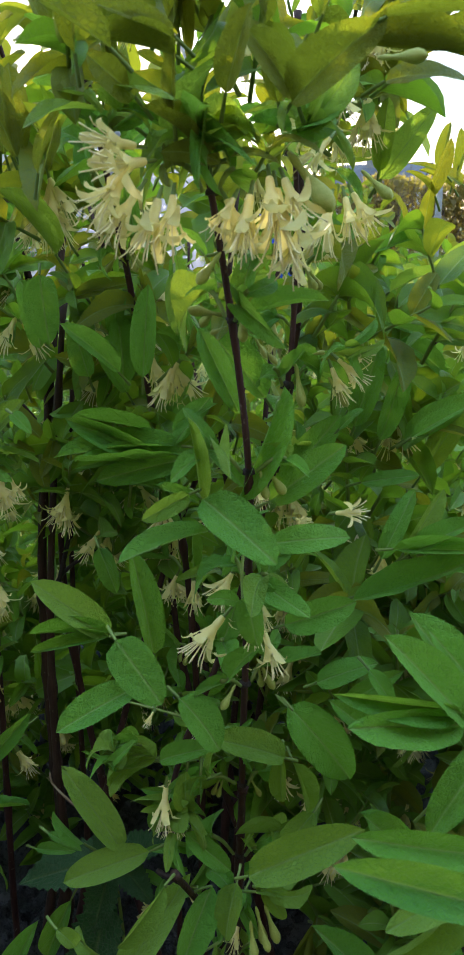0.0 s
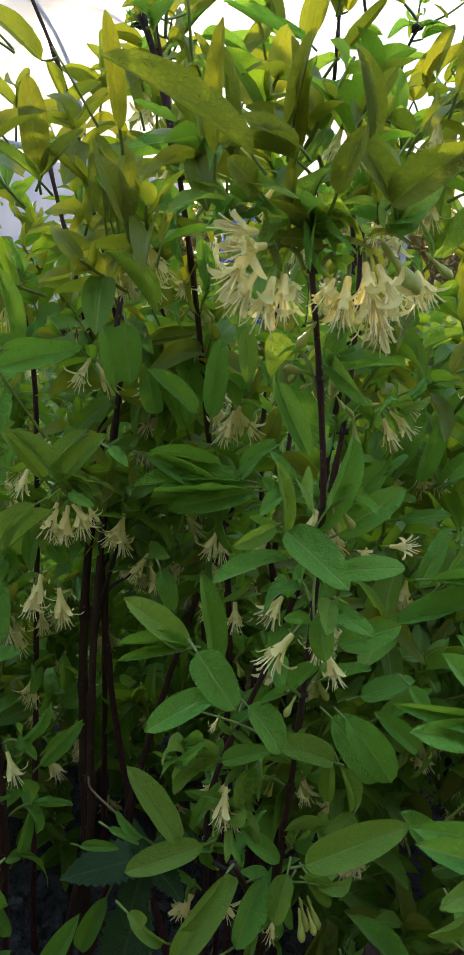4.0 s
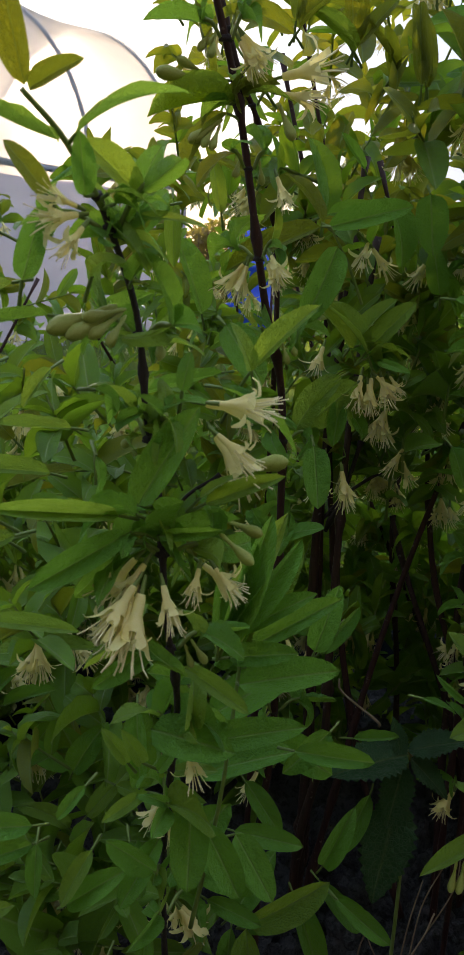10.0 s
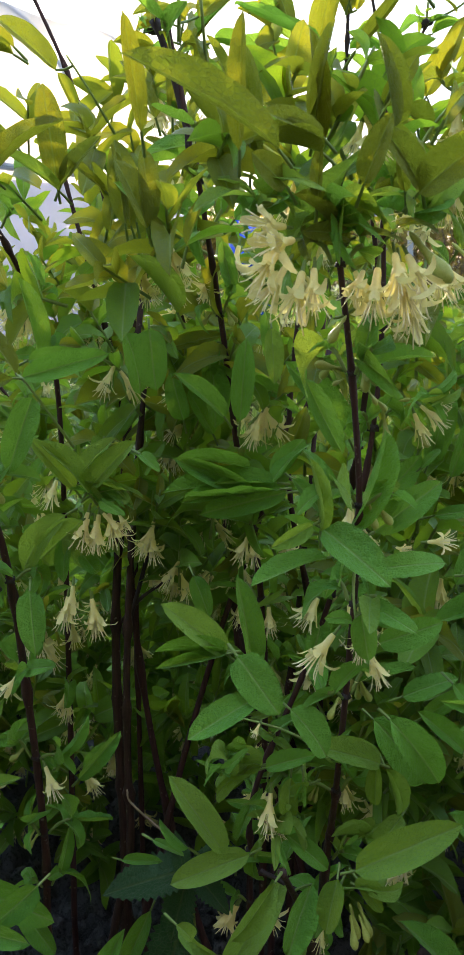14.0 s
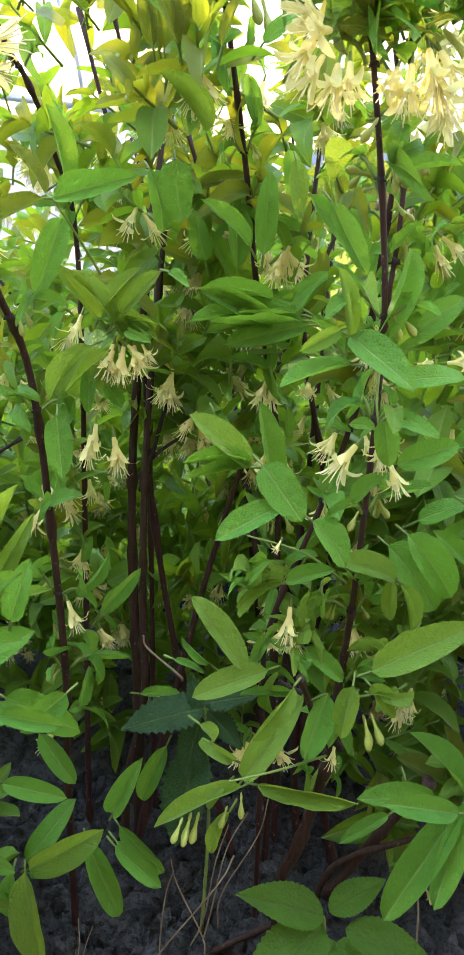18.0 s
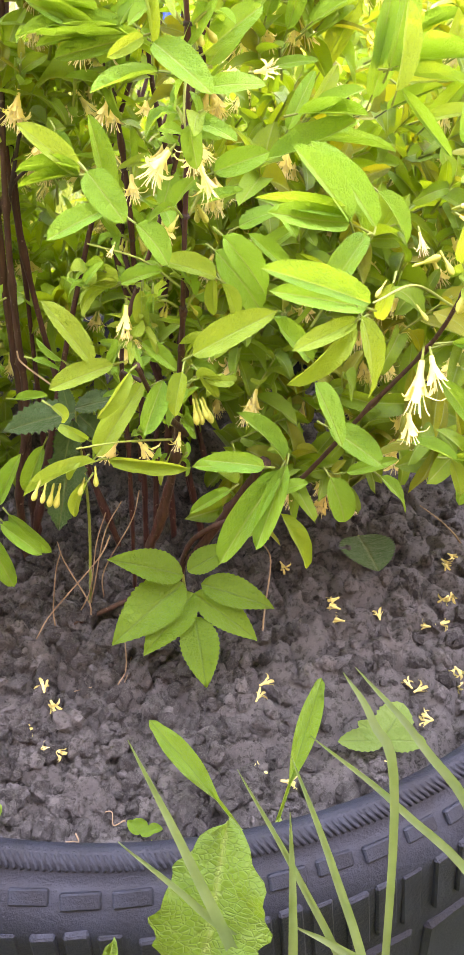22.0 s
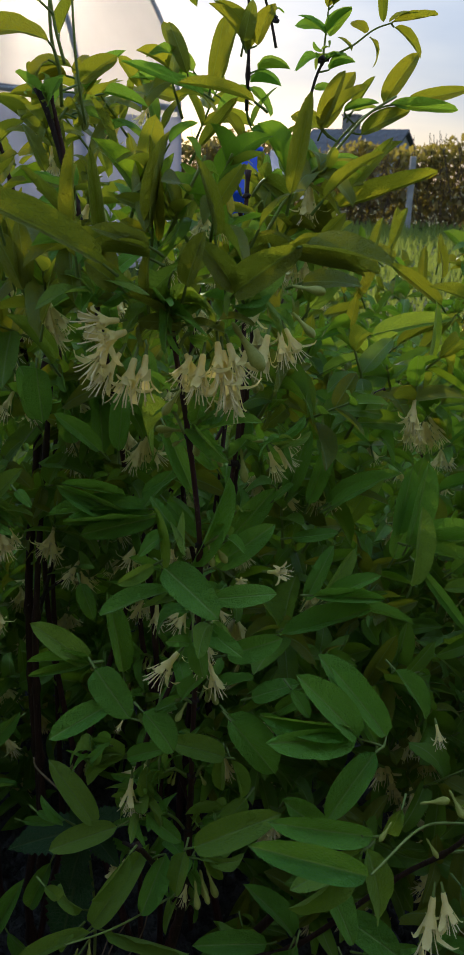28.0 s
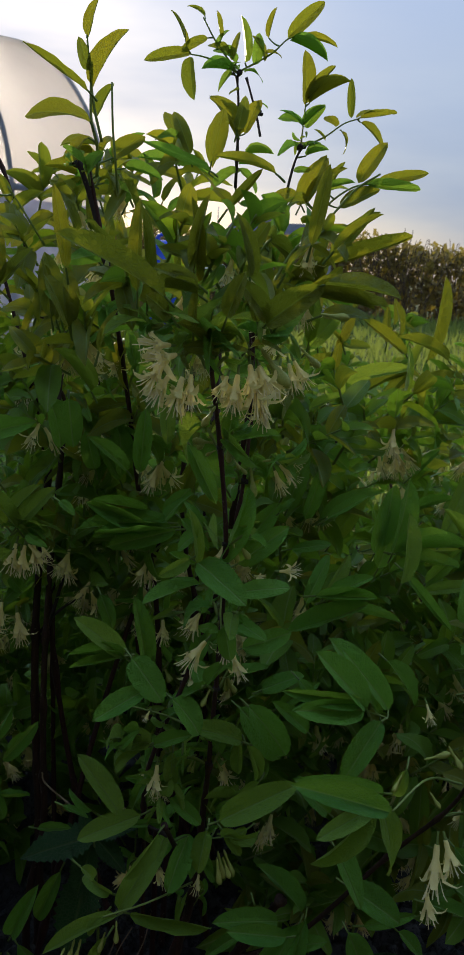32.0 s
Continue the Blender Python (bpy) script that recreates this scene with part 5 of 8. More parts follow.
sprig_leaf((0.020, 0.304, 0.787), (0.005, 0.290, 0.807), .44, 1, "gold")
sprig_leaf((0.019, 0.302, 0.785), (0.040, 0.282, 0.808), .42, 4, "gold")
sprig_leaf((0.046, 0.288, 0.807), (0.078, 0.262, 0.807), .34, 0, "gold")
sprig_leaf((0.040, 0.300, 0.802), (0.073, 0.286, 0.801), .12, 5, "gold")
sprig_leaf((0.040, 0.300, 0.802), (0.078, 0.286, 0.792), .12, 3, "gold")
sprig_leaf((0.048, 0.300, 0.791), (0.071, 0.288, 0.797), .46, 2, "gold")
sprig_leaf((0.064, 0.405, 0.769), (0.066, 0.400, 0.799), .34, 0, "young")
sprig_leaf((0.065, 0.405, 0.766), (0.086, 0.400, 0.796), .38, 7, "young")
sprig_leaf((-0.089, 0.385, 0.774), (-0.100, 0.380, 0.806), .38, 1, "gold")
sprig_leaf((-0.088, 0.388, 0.776), (-0.089, 0.384, 0.810), .34, 0, "gold")
sprig_leaf((-0.075, 0.385, 0.735), (-0.093, 0.378, 0.764), .18, 5, "young")
sprig_leaf((-0.091, 0.425, 0.724), (-0.088, 0.420, 0.692), .60, 7, "green")
sprig_leaf((0.005, 0.332, 0.714), (0.033, 0.324, 0.727), .34, 1, "green")
sprig_leaf((0.002, 0.332, 0.712), (-0.008, 0.326, 0.723), .40, 2, "green")
sprig_leaf((0.007, 0.326, 0.745), (0.011, 0.318, 0.720), .20, 9, "young")
sprig_leaf((0.015, 0.308, 0.786), (0.009, 0.300, 0.802), .34, 3, "gold")
sprig_leaf((-0.034, 0.318, 0.780), (-0.042, 0.310, 0.782), .4, 6, "gold")
sprig_leaf((-0.013, 0.312, 0.774), (-0.026, 0.300, 0.786), .3, 5, "gold")
sprig_leaf((0.012, 0.312, 0.771), (0.023, 0.300, 0.782), .4, 6, "gold")
sprig_leaf((-0.004, 0.316, 0.768), (-0.020, 0.304, 0.775), .4, 2, "gold")
sprig_leaf((-0.002, 0.316, 0.769), (0.013, 0.304, 0.774), .45, 2, "gold")
sprig_leaf((-0.007, 0.310, 0.766), (-0.011, 0.302, 0.767), .8, 7, "gold")
sprig_leaf((0.042, 0.380, 0.769), (0.062, 0.372, 0.757), .34, 6, "green")
blossom((-0.028, 0.306, 0.772), (-0.044, 0.290, 0.773))
blossom((-0.032, 0.304, 0.766), (-0.043, 0.288, 0.751))
blossom((-0.028, 0.304, 0.762), (-0.040, 0.290, 0.744))
blossom((-0.023, 0.306, 0.760), (-0.029, 0.292, 0.739))
blossom((-0.019, 0.308, 0.761), (-0.021, 0.294, 0.741))
blossom((-0.025, 0.306, 0.768), (-0.040, 0.288, 0.765))
blossom((0.007, 0.312, 0.762), (0.003, 0.300, 0.739))
blossom((0.002, 0.312, 0.759), (-0.005, 0.302, 0.745))
blossom((0.038, 0.340, 0.783), (0.019, 0.330, 0.779))
blossom((0.038, 0.342, 0.780), (0.026, 0.332, 0.768))
blossom((0.037, 0.360, 0.803), (0.042, 0.352, 0.787))
blossom((0.012, 0.312, 0.767), (0.014, 0.298, 0.747))
blossom((0.016, 0.312, 0.766), (0.023, 0.298, 0.748))
blossom((0.014, 0.312, 0.765), (0.017, 0.298, 0.737))
blossom((0.024, 0.316, 0.749), (0.019, 0.302, 0.732))
blossom((0.041, 0.374, 0.761), (0.035, 0.362, 0.738))
blossom((0.047, 0.376, 0.763), (0.056, 0.364, 0.746))
blossom((0.045, 0.376, 0.762), (0.049, 0.364, 0.742))
bud((0.019, 0.314, 0.771), (0.033, 0.300, 0.752))
bud((0.052, 0.372, 0.768), (0.063, 0.362, 0.757))
bud((-0.004, 0.320, 0.738), (-0.012, 0.310, 0.728))
sprig_leaf((-0.226, 0.338, 0.844), (-0.245, 0.326, 0.849), .48, 7, "gold")
bud((-0.224, 0.352, 0.837), (-0.236, 0.344, 0.829))
bud((-0.223, 0.352, 0.836), (-0.232, 0.344, 0.826))
bud((-0.220, 0.352, 0.835), (-0.220, 0.344, 0.822))
bud((-0.218, 0.352, 0.836), (-0.212, 0.346, 0.822))
blossom((-0.209, 0.358, 0.831), (-0.196, 0.350, 0.812))
sprig_leaf((-0.227, 0.372, 0.812), (-0.248, 0.366, 0.821), .34, 0, "gold")
sprig_leaf((-0.226, 0.372, 0.807), (-0.244, 0.366, 0.806), .18, 5, "gold")
sprig_leaf((-0.205, 0.366, 0.808), (-0.225, 0.360, 0.813), .34, 1, "gold")
sprig_leaf((-0.211, 0.362, 0.764), (-0.223, 0.358, 0.794), .24, 3, "gold")
bud((-0.213, 0.358, 0.764), (-0.227, 0.350, 0.769))
bud((-0.213, 0.358, 0.762), (-0.236, 0.348, 0.763))
sprig_leaf((-0.201, 0.360, 0.755), (-0.240, 0.348, 0.751), .14, 5, "young")
sprig_leaf((-0.203, 0.360, 0.753), (-0.233, 0.350, 0.747), .16, 8, "green")
sprig_leaf((-0.204, 0.360, 0.749), (-0.229, 0.350, 0.724), .26, 1, "gold")
bud((-0.206, 0.358, 0.746), (-0.221, 0.350, 0.735))
bud((-0.209, 0.358, 0.744), (-0.215, 0.350, 0.733))
bud((-0.207, 0.358, 0.744), (-0.211, 0.350, 0.732))
blossom((-0.186, 0.362, 0.764), (-0.157, 0.352, 0.770))
blossom((-0.184, 0.362, 0.759), (-0.163, 0.352, 0.755))
bud((-0.181, 0.362, 0.755), (-0.174, 0.354, 0.738))
blossom((-0.181, 0.366, 0.727), (-0.175, 0.360, 0.710))
sprig_leaf((-0.155, 0.386, 0.703), (-0.203, 0.392, 0.683), .28, 0, "gold")
sprig_leaf((-0.154, 0.388, 0.705), (-0.169, 0.390, 0.732), .28, 1, "gold")
sprig_leaf((-0.151, 0.388, 0.703), (-0.109, 0.384, 0.716), .32, 0, "green")
sprig_leaf((-0.146, 0.386, 0.694), (-0.160, 0.378, 0.654), .40, 4, "green")
sprig_leaf((-0.149, 0.424, 0.709), (-0.155, 0.420, 0.751), .26, 5, "green")
sprig_leaf((-0.212, 0.404, 0.658), (-0.223, 0.400, 0.698), .46, 0, "green")
sprig_leaf((-0.201, 0.366, 0.655), (-0.182, 0.358, 0.628), .60, 7, "green")
sprig_leaf((-0.202, 0.374, 0.631), (-0.245, 0.366, 0.615), .20, 3, "green")
sprig_leaf((-0.229, 0.380, 0.710), (-0.248, 0.372, 0.697), .36, 2, "green")
sprig_leaf((-0.228, 0.392, 0.714), (-0.227, 0.386, 0.681), .28, 1, "young")
sprig_leaf((-0.195, 0.262, 0.646), (-0.175, 0.256, 0.672), .28, 1, "young")
sprig_leaf((-0.196, 0.260, 0.645), (-0.202, 0.254, 0.663), .44, 4, "young")
sprig_leaf((-0.206, 0.264, 0.638), (-0.170, 0.250, 0.627), .32, 2, "green")
sprig_leaf((-0.221, 0.252, 0.624), (-0.240, 0.240, 0.595), .38, 0, "green")
blossom((-0.218, 0.246, 0.635), (-0.192, 0.238, 0.634))
blossom((-0.212, 0.246, 0.628), (-0.196, 0.234, 0.607))
bud((-0.205, 0.248, 0.610), (-0.183, 0.240, 0.616))
bud((-0.205, 0.248, 0.592), (-0.191, 0.238, 0.589))
blossom((-0.215, 0.250, 0.576), (-0.199, 0.240, 0.567))
sprig_leaf((-0.195, 0.345, 0.494), (-0.172, 0.340, 0.568), .24, 5, "young")
sprig_leaf((-0.193, 0.344, 0.495), (-0.159, 0.340, 0.552), .18, 0, "young")
sprig_leaf((-0.202, 0.344, 0.489), (-0.184, 0.338, 0.535), .18, 5, "green")
sprig_leaf((-0.193, 0.342, 0.494), (-0.156, 0.332, 0.522), .22, 1, "young")
sprig_leaf((-0.203, 0.338, 0.464), (-0.162, 0.326, 0.498), .42, 0, "green")
sprig_leaf((-0.208, 0.334, 0.434), (-0.164, 0.320, 0.457), .40, 7, "green")
sprig_leaf((-0.178, 0.342, 0.450), (-0.136, 0.332, 0.437), .40, 4, "green")
sprig_leaf((-0.229, 0.340, 0.486), (-0.207, 0.330, 0.467), .48, 4, "green")
sprig_leaf((-0.123, 0.406, 0.640), (-0.144, 0.404, 0.672), .34, 1, "young")
sprig_leaf((-0.123, 0.408, 0.641), (-0.100, 0.404, 0.669), .38, 0, "young")
sprig_leaf((-0.122, 0.408, 0.638), (-0.094, 0.402, 0.653), .26, 6, "young")
sprig_leaf((-0.127, 0.408, 0.624), (-0.156, 0.398, 0.600), .52, 2, "young")
sprig_leaf((-0.132, 0.406, 0.614), (-0.120, 0.400, 0.593), .50, 6, "young")
blossom((-0.119, 0.412, 0.630), (-0.106, 0.404, 0.618))
blossom((-0.121, 0.412, 0.627), (-0.119, 0.404, 0.609))
blossom((-0.123, 0.412, 0.628), (-0.128, 0.404, 0.611))
blossom((-0.137, 0.436, 0.582), (-0.139, 0.430, 0.559))
blossom((-0.128, 0.436, 0.574), (-0.124, 0.430, 0.551))
blossom((-0.142, 0.430, 0.645), (-0.148, 0.424, 0.627))
sprig_leaf((-0.038, 0.404, 0.640), (-0.077, 0.396, 0.661), .28, 5, "green")
sprig_leaf((-0.037, 0.404, 0.642), (-0.074, 0.394, 0.642), .34, 1, "green")
sprig_leaf((-0.019, 0.402, 0.641), (-0.064, 0.392, 0.633), .34, 0, "green")
sprig_leaf((-0.025, 0.404, 0.648), (-0.014, 0.400, 0.672), .40, 4, "green")
sprig_leaf((-0.137, 0.440, 0.852), (-0.164, 0.436, 0.878), .38, 0, "gold")
sprig_leaf((-0.160, 0.452, 0.865), (-0.181, 0.448, 0.879), .32, 1, "gold")
sprig_leaf((-0.160, 0.450, 0.861), (-0.190, 0.446, 0.868), .14, 5, "gold")
sprig_leaf((-0.181, 0.460, 0.847), (-0.209, 0.456, 0.857), .36, 0, "gold")
sprig_leaf((-0.168, 0.424, 0.805), (-0.167, 0.418, 0.845), .28, 0, "gold")
sprig_leaf((-0.166, 0.422, 0.801), (-0.137, 0.414, 0.832), .38, 1, "gold")
sprig_leaf((-0.169, 0.424, 0.799), (-0.197, 0.416, 0.815), .38, 2, "gold")
sprig_leaf((-0.088, 0.460, 0.833), (-0.098, 0.456, 0.861), .34, 4, "gold")
sprig_leaf((-0.079, 0.460, 0.834), (-0.079, 0.456, 0.864), .28, 1, "gold")
sprig_leaf((-0.097, 0.430, 0.778), (-0.106, 0.424, 0.818), .34, 0, "gold")
sprig_leaf((-0.048, 0.460, 0.846), (-0.059, 0.456, 0.875), .24, 0, "gold")
sprig_leaf((-0.024, 0.420, 0.826), (-0.050, 0.412, 0.850), .38, 1, "gold")
sprig_leaf((-0.047, 0.410, 0.779), (-0.026, 0.404, 0.799), .36, 2, "green")
blossom((-0.042, 0.456, 0.771), (-0.047, 0.448, 0.752))
blossom((-0.058, 0.456, 0.754), (-0.061, 0.448, 0.738))
bud((-0.053, 0.446, 0.813), (-0.047, 0.438, 0.792))
bud((-0.046, 0.446, 0.807), (-0.041, 0.438, 0.787))
bud((-0.057, 0.446, 0.816), (-0.057, 0.438, 0.801))
sprig_leaf((-0.268, 0.212, 0.730), (-0.275, 0.204, 0.764), .30, 0, "gold")
sprig_leaf((-0.267, 0.212, 0.729), (-0.252, 0.206, 0.738), .38, 1, "gold")
sprig_leaf((-0.259, 0.216, 0.716), (-0.286, 0.206, 0.722), .24, 3, "young")
sprig_leaf((-0.263, 0.216, 0.701), (-0.273, 0.208, 0.715), .44, 4, "gold")
sprig_leaf((-0.254, 0.216, 0.718), (-0.227, 0.206, 0.742), .24, 2, "young")
sprig_leaf((-0.252, 0.220, 0.701), (-0.252, 0.212, 0.718), .44, 1, "green")
sprig_leaf((-0.245, 0.222, 0.702), (-0.230, 0.214, 0.707), .24, 6, "young")
sprig_leaf((-0.243, 0.222, 0.699), (-0.231, 0.216, 0.702), .20, 9, "green")
sprig_leaf((-0.274, 0.236, 0.675), (-0.268, 0.240, 0.699), .42, 7, "green")
blossom((-0.251, 0.222, 0.696), (-0.265, 0.212, 0.693))
blossom((-0.251, 0.222, 0.694), (-0.258, 0.212, 0.683))
blossom((-0.252, 0.222, 0.697), (-0.263, 0.212, 0.701))
sprig_leaf((-0.250, 0.222, 0.677), (-0.242, 0.216, 0.693), .44, 8, "young")
sprig_leaf((-0.238, 0.226, 0.676), (-0.230, 0.220, 0.694), .24, 9, "green")
bud((-0.243, 0.232, 0.668), (-0.264, 0.220, 0.660))
bud((-0.242, 0.232, 0.667), (-0.258, 0.220, 0.658))
bud((-0.241, 0.232, 0.666), (-0.251, 0.222, 0.658))
bud((-0.240, 0.232, 0.665), (-0.245, 0.222, 0.656))
bud((-0.240, 0.232, 0.667), (-0.253, 0.222, 0.664))
sprig_leaf((-0.266, 0.236, 0.664), (-0.290, 0.224, 0.661), .22, 0, "green")
sprig_leaf((-0.278, 0.240, 0.674), (-0.292, 0.232, 0.666), .40, 1, "young")
blossom((-0.213, 0.232, 0.637), (-0.191, 0.222, 0.637))
blossom((-0.212, 0.232, 0.629), (-0.197, 0.222, 0.618))
sprig_leaf((-0.221, 0.230, 0.641), (-0.219, 0.226, 0.654), .50, 2, "green")
sprig_leaf((-0.229, 0.232, 0.634), (-0.214, 0.224, 0.645), .30, 6, "green")
sprig_leaf((-0.235, 0.228, 0.602), (-0.217, 0.220, 0.637), .36, 0, "green")
sprig_leaf((-0.242, 0.232, 0.597), (-0.284, 0.220, 0.602), .18, 5, "young")
sprig_leaf((-0.238, 0.232, 0.591), (-0.273, 0.220, 0.573), .28, 1, "green")
sprig_leaf((-0.237, 0.232, 0.588), (-0.259, 0.222, 0.567), .28, 2, "green")
sprig_leaf((-0.236, 0.234, 0.597), (-0.276, 0.224, 0.604), .18, 8, "green")
sprig_leaf((-0.228, 0.232, 0.590), (-0.204, 0.222, 0.596), .20, 3, "green")
bud((-0.207, 0.234, 0.591), (-0.195, 0.226, 0.582))
blossom((-0.210, 0.234, 0.581), (-0.200, 0.226, 0.569))
blossom((-0.213, 0.234, 0.581), (-0.216, 0.226, 0.568))
sprig_leaf((-0.212, 0.232, 0.602), (-0.187, 0.224, 0.615), .24, 1, "young")
sprig_leaf((-0.214, 0.232, 0.604), (-0.202, 0.226, 0.617), .30, 2, "young")
blossom((-0.233, 0.228, 0.578), (-0.246, 0.216, 0.559))
blossom((-0.232, 0.228, 0.577), (-0.238, 0.214, 0.550))
blossom((-0.227, 0.230, 0.577), (-0.222, 0.220, 0.560))
blossom((-0.235, 0.228, 0.575), (-0.242, 0.216, 0.553))
sprig_leaf((-0.210, 0.338, 0.407), (-0.212, 0.330, 0.361), .48, 7, "green")
sprig_leaf((-0.240, 0.345, 0.464), (-0.239, 0.338, 0.424), .36, 0, "green")
sprig_leaf((-0.250, 0.234, 0.640), (-0.234, 0.228, 0.637), .3, 8, "green")
sprig_leaf((-0.234, 0.234, 0.633), (-0.253, 0.226, 0.628), .25, 8, "green")
sprig_leaf((-0.250, 0.236, 0.617), (-0.244, 0.228, 0.603), .3, 6, "green")
sprig_leaf((-0.213, 0.335, 0.388), (-0.184, 0.322, 0.375), .58, 7, "green")
sprig_leaf((-0.223, 0.330, 0.376), (-0.202, 0.326, 0.423), .50, 4, "green")
sprig_leaf((-0.176, 0.366, 0.318), (-0.132, 0.360, 0.347), .40, 0, "young")
sprig_leaf((-0.178, 0.362, 0.319), (-0.171, 0.346, 0.260), .38, 0, "young")
sprig_leaf((-0.186, 0.366, 0.316), (-0.190, 0.356, 0.285), .40, 1, "green")
sprig_leaf((-0.176, 0.366, 0.315), (-0.156, 0.360, 0.322), .36, 6, "green")
sprig_leaf((-0.127, 0.420, 0.305), (-0.095, 0.408, 0.270), .28, 1, "green")
sprig_leaf((-0.146, 0.400, 0.311), (-0.124, 0.390, 0.253), .28, 0, "green")
sprig_leaf((-0.185, 0.400, 0.294), (-0.157, 0.402, 0.335), .36, 2, "green")
sprig_leaf((-0.052, 0.322, 0.413), (-0.022, 0.330, 0.461), .30, 1, "young")
sprig_leaf((-0.044, 0.320, 0.411), (0.008, 0.308, 0.413), .24, 3, "young")
sprig_leaf((-0.053, 0.320, 0.410), (-0.100, 0.304, 0.403), .22, 1, "young")
sprig_leaf((-0.057, 0.322, 0.425), (-0.082, 0.314, 0.445), .26, 8, "young")
sprig_leaf((-0.059, 0.318, 0.396), (-0.076, 0.308, 0.377), .26, 2, "young")
sprig_leaf((-0.062, 0.318, 0.412), (-0.075, 0.308, 0.408), .4, 6, "young")
bud((-0.079, 0.314, 0.399), (-0.083, 0.308, 0.385))
bud((-0.075, 0.314, 0.399), (-0.079, 0.308, 0.384))
bud((-0.060, 0.318, 0.400), (-0.064, 0.312, 0.390))
bud((-0.053, 0.318, 0.408), (-0.053, 0.312, 0.396))
sprig_leaf((0.006, 0.335, 0.452), (-0.011, 0.325, 0.430), .48, 4, "green")
bud((0.011, 0.330, 0.447), (0.015, 0.324, 0.431))
bud((0.015, 0.330, 0.448), (0.021, 0.324, 0.432))
sprig_leaf((0.030, 0.335, 0.459), (0.014, 0.325, 0.457), .4, 6, "young")
sprig_leaf((0.037, 0.340, 0.490), (0.020, 0.330, 0.473), .5, 4, "young")
sprig_leaf((0.040, 0.370, 0.352), (0.009, 0.360, 0.341), .3, 0, "green")
sprig_leaf((0.037, 0.330, 0.406), (0.048, 0.320, 0.362), .4, 8, "young")
sprig_leaf((0.094, 0.262, 0.531), (0.043, 0.252, 0.546), .27, 0, "green")
sprig_leaf((0.089, 0.258, 0.526), (0.052, 0.248, 0.512), .30, 3, "young")
sprig_leaf((0.087, 0.256, 0.526), (0.055, 0.246, 0.490), .27, 1, "young")
sprig_leaf((0.090, 0.256, 0.529), (0.109, 0.240, 0.482), .36, 2, "young")
sprig_leaf((0.105, 0.300, 0.562), (0.077, 0.300, 0.602), .34, 0, "green")
sprig_leaf((0.109, 0.270, 0.541), (0.097, 0.262, 0.514), .3, 6, "young")
sprig_leaf((0.140, 0.258, 0.555), (0.142, 0.252, 0.591), .36, 4, "young")
sprig_leaf((0.155, 0.290, 0.498), (0.200, 0.284, 0.500), .24, 3, "green")
sprig_leaf((0.155, 0.290, 0.497), (0.197, 0.280, 0.485), .22, 5, "green")
sprig_leaf((0.170, 0.290, 0.476), (0.198, 0.280, 0.444), .28, 1, "green")
sprig_leaf((0.152, 0.290, 0.474), (0.176, 0.280, 0.447), .34, 0, "green")
sprig_leaf((0.171, 0.300, 0.414), (0.209, 0.292, 0.416), .20, 5, "young")
sprig_leaf((0.171, 0.300, 0.414), (0.181, 0.288, 0.392), .34, 4, "young")
sprig_leaf((0.205, 0.310, 0.441), (0.238, 0.302, 0.444), .24, 1, "young")
sprig_leaf((0.208, 0.310, 0.439), (0.231, 0.300, 0.421), .28, 2, "young")
sprig_leaf((0.236, 0.340, 0.466), (0.265, 0.330, 0.461), .22, 5, "young")
sprig_leaf((0.240, 0.340, 0.464), (0.258, 0.336, 0.486), .36, 0, "young")
sprig_leaf((0.052, 0.322, 0.399), (0.009, 0.310, 0.412), .34, 0, "green")
sprig_leaf((0.068, 0.326, 0.402), (0.044, 0.324, 0.442), .34, 1, "green")
sprig_leaf((0.079, 0.300, 0.470), (0.099, 0.290, 0.432), .46, 7, "green")
sprig_leaf((0.069, 0.318, 0.403), (0.049, 0.300, 0.351), .28, 3, "green")
sprig_leaf((0.065, 0.318, 0.399), (0.021, 0.300, 0.338), .28, 0, "green")
sprig_leaf((0.066, 0.312, 0.369), (0.090, 0.296, 0.332), .28, 1, "young")
sprig_leaf((0.098, 0.316, 0.393), (0.114, 0.304, 0.361), .48, 4, "green")
sprig_leaf((0.066, 0.314, 0.386), (0.080, 0.304, 0.398), .56, 7, "green")
sprig_leaf((0.132, 0.316, 0.392), (0.160, 0.304, 0.372), .40, 2, "green")
sprig_leaf((0.092, 0.310, 0.434), (0.129, 0.300, 0.412), .48, 0, "green")
sprig_leaf((0.143, 0.300, 0.426), (0.177, 0.292, 0.420), .3, 1, "green")
sprig_leaf((0.179, 0.300, 0.630), (0.163, 0.296, 0.665), .32, 0, "young")
sprig_leaf((0.184, 0.300, 0.624), (0.196, 0.294, 0.663), .22, 5, "young")
sprig_leaf((0.184, 0.300, 0.627), (0.218, 0.286, 0.641), .20, 1, "young")
sprig_leaf((0.171, 0.294, 0.625), (0.159, 0.286, 0.645), .50, 4, "green")
sprig_leaf((0.181, 0.292, 0.620), (0.204, 0.282, 0.628), .28, 2, "green")
sprig_leaf((0.183, 0.292, 0.614), (0.209, 0.276, 0.583), .38, 2, "young")
sprig_leaf((0.125, 0.356, 0.621), (0.130, 0.356, 0.667), .34, 0, "young")
sprig_leaf((0.175, 0.360, 0.634), (0.155, 0.360, 0.671), .2, 5, "young")
blossom((0.124, 0.252, 0.513), (0.120, 0.240, 0.483))
blossom((0.127, 0.252, 0.513), (0.131, 0.242, 0.494))
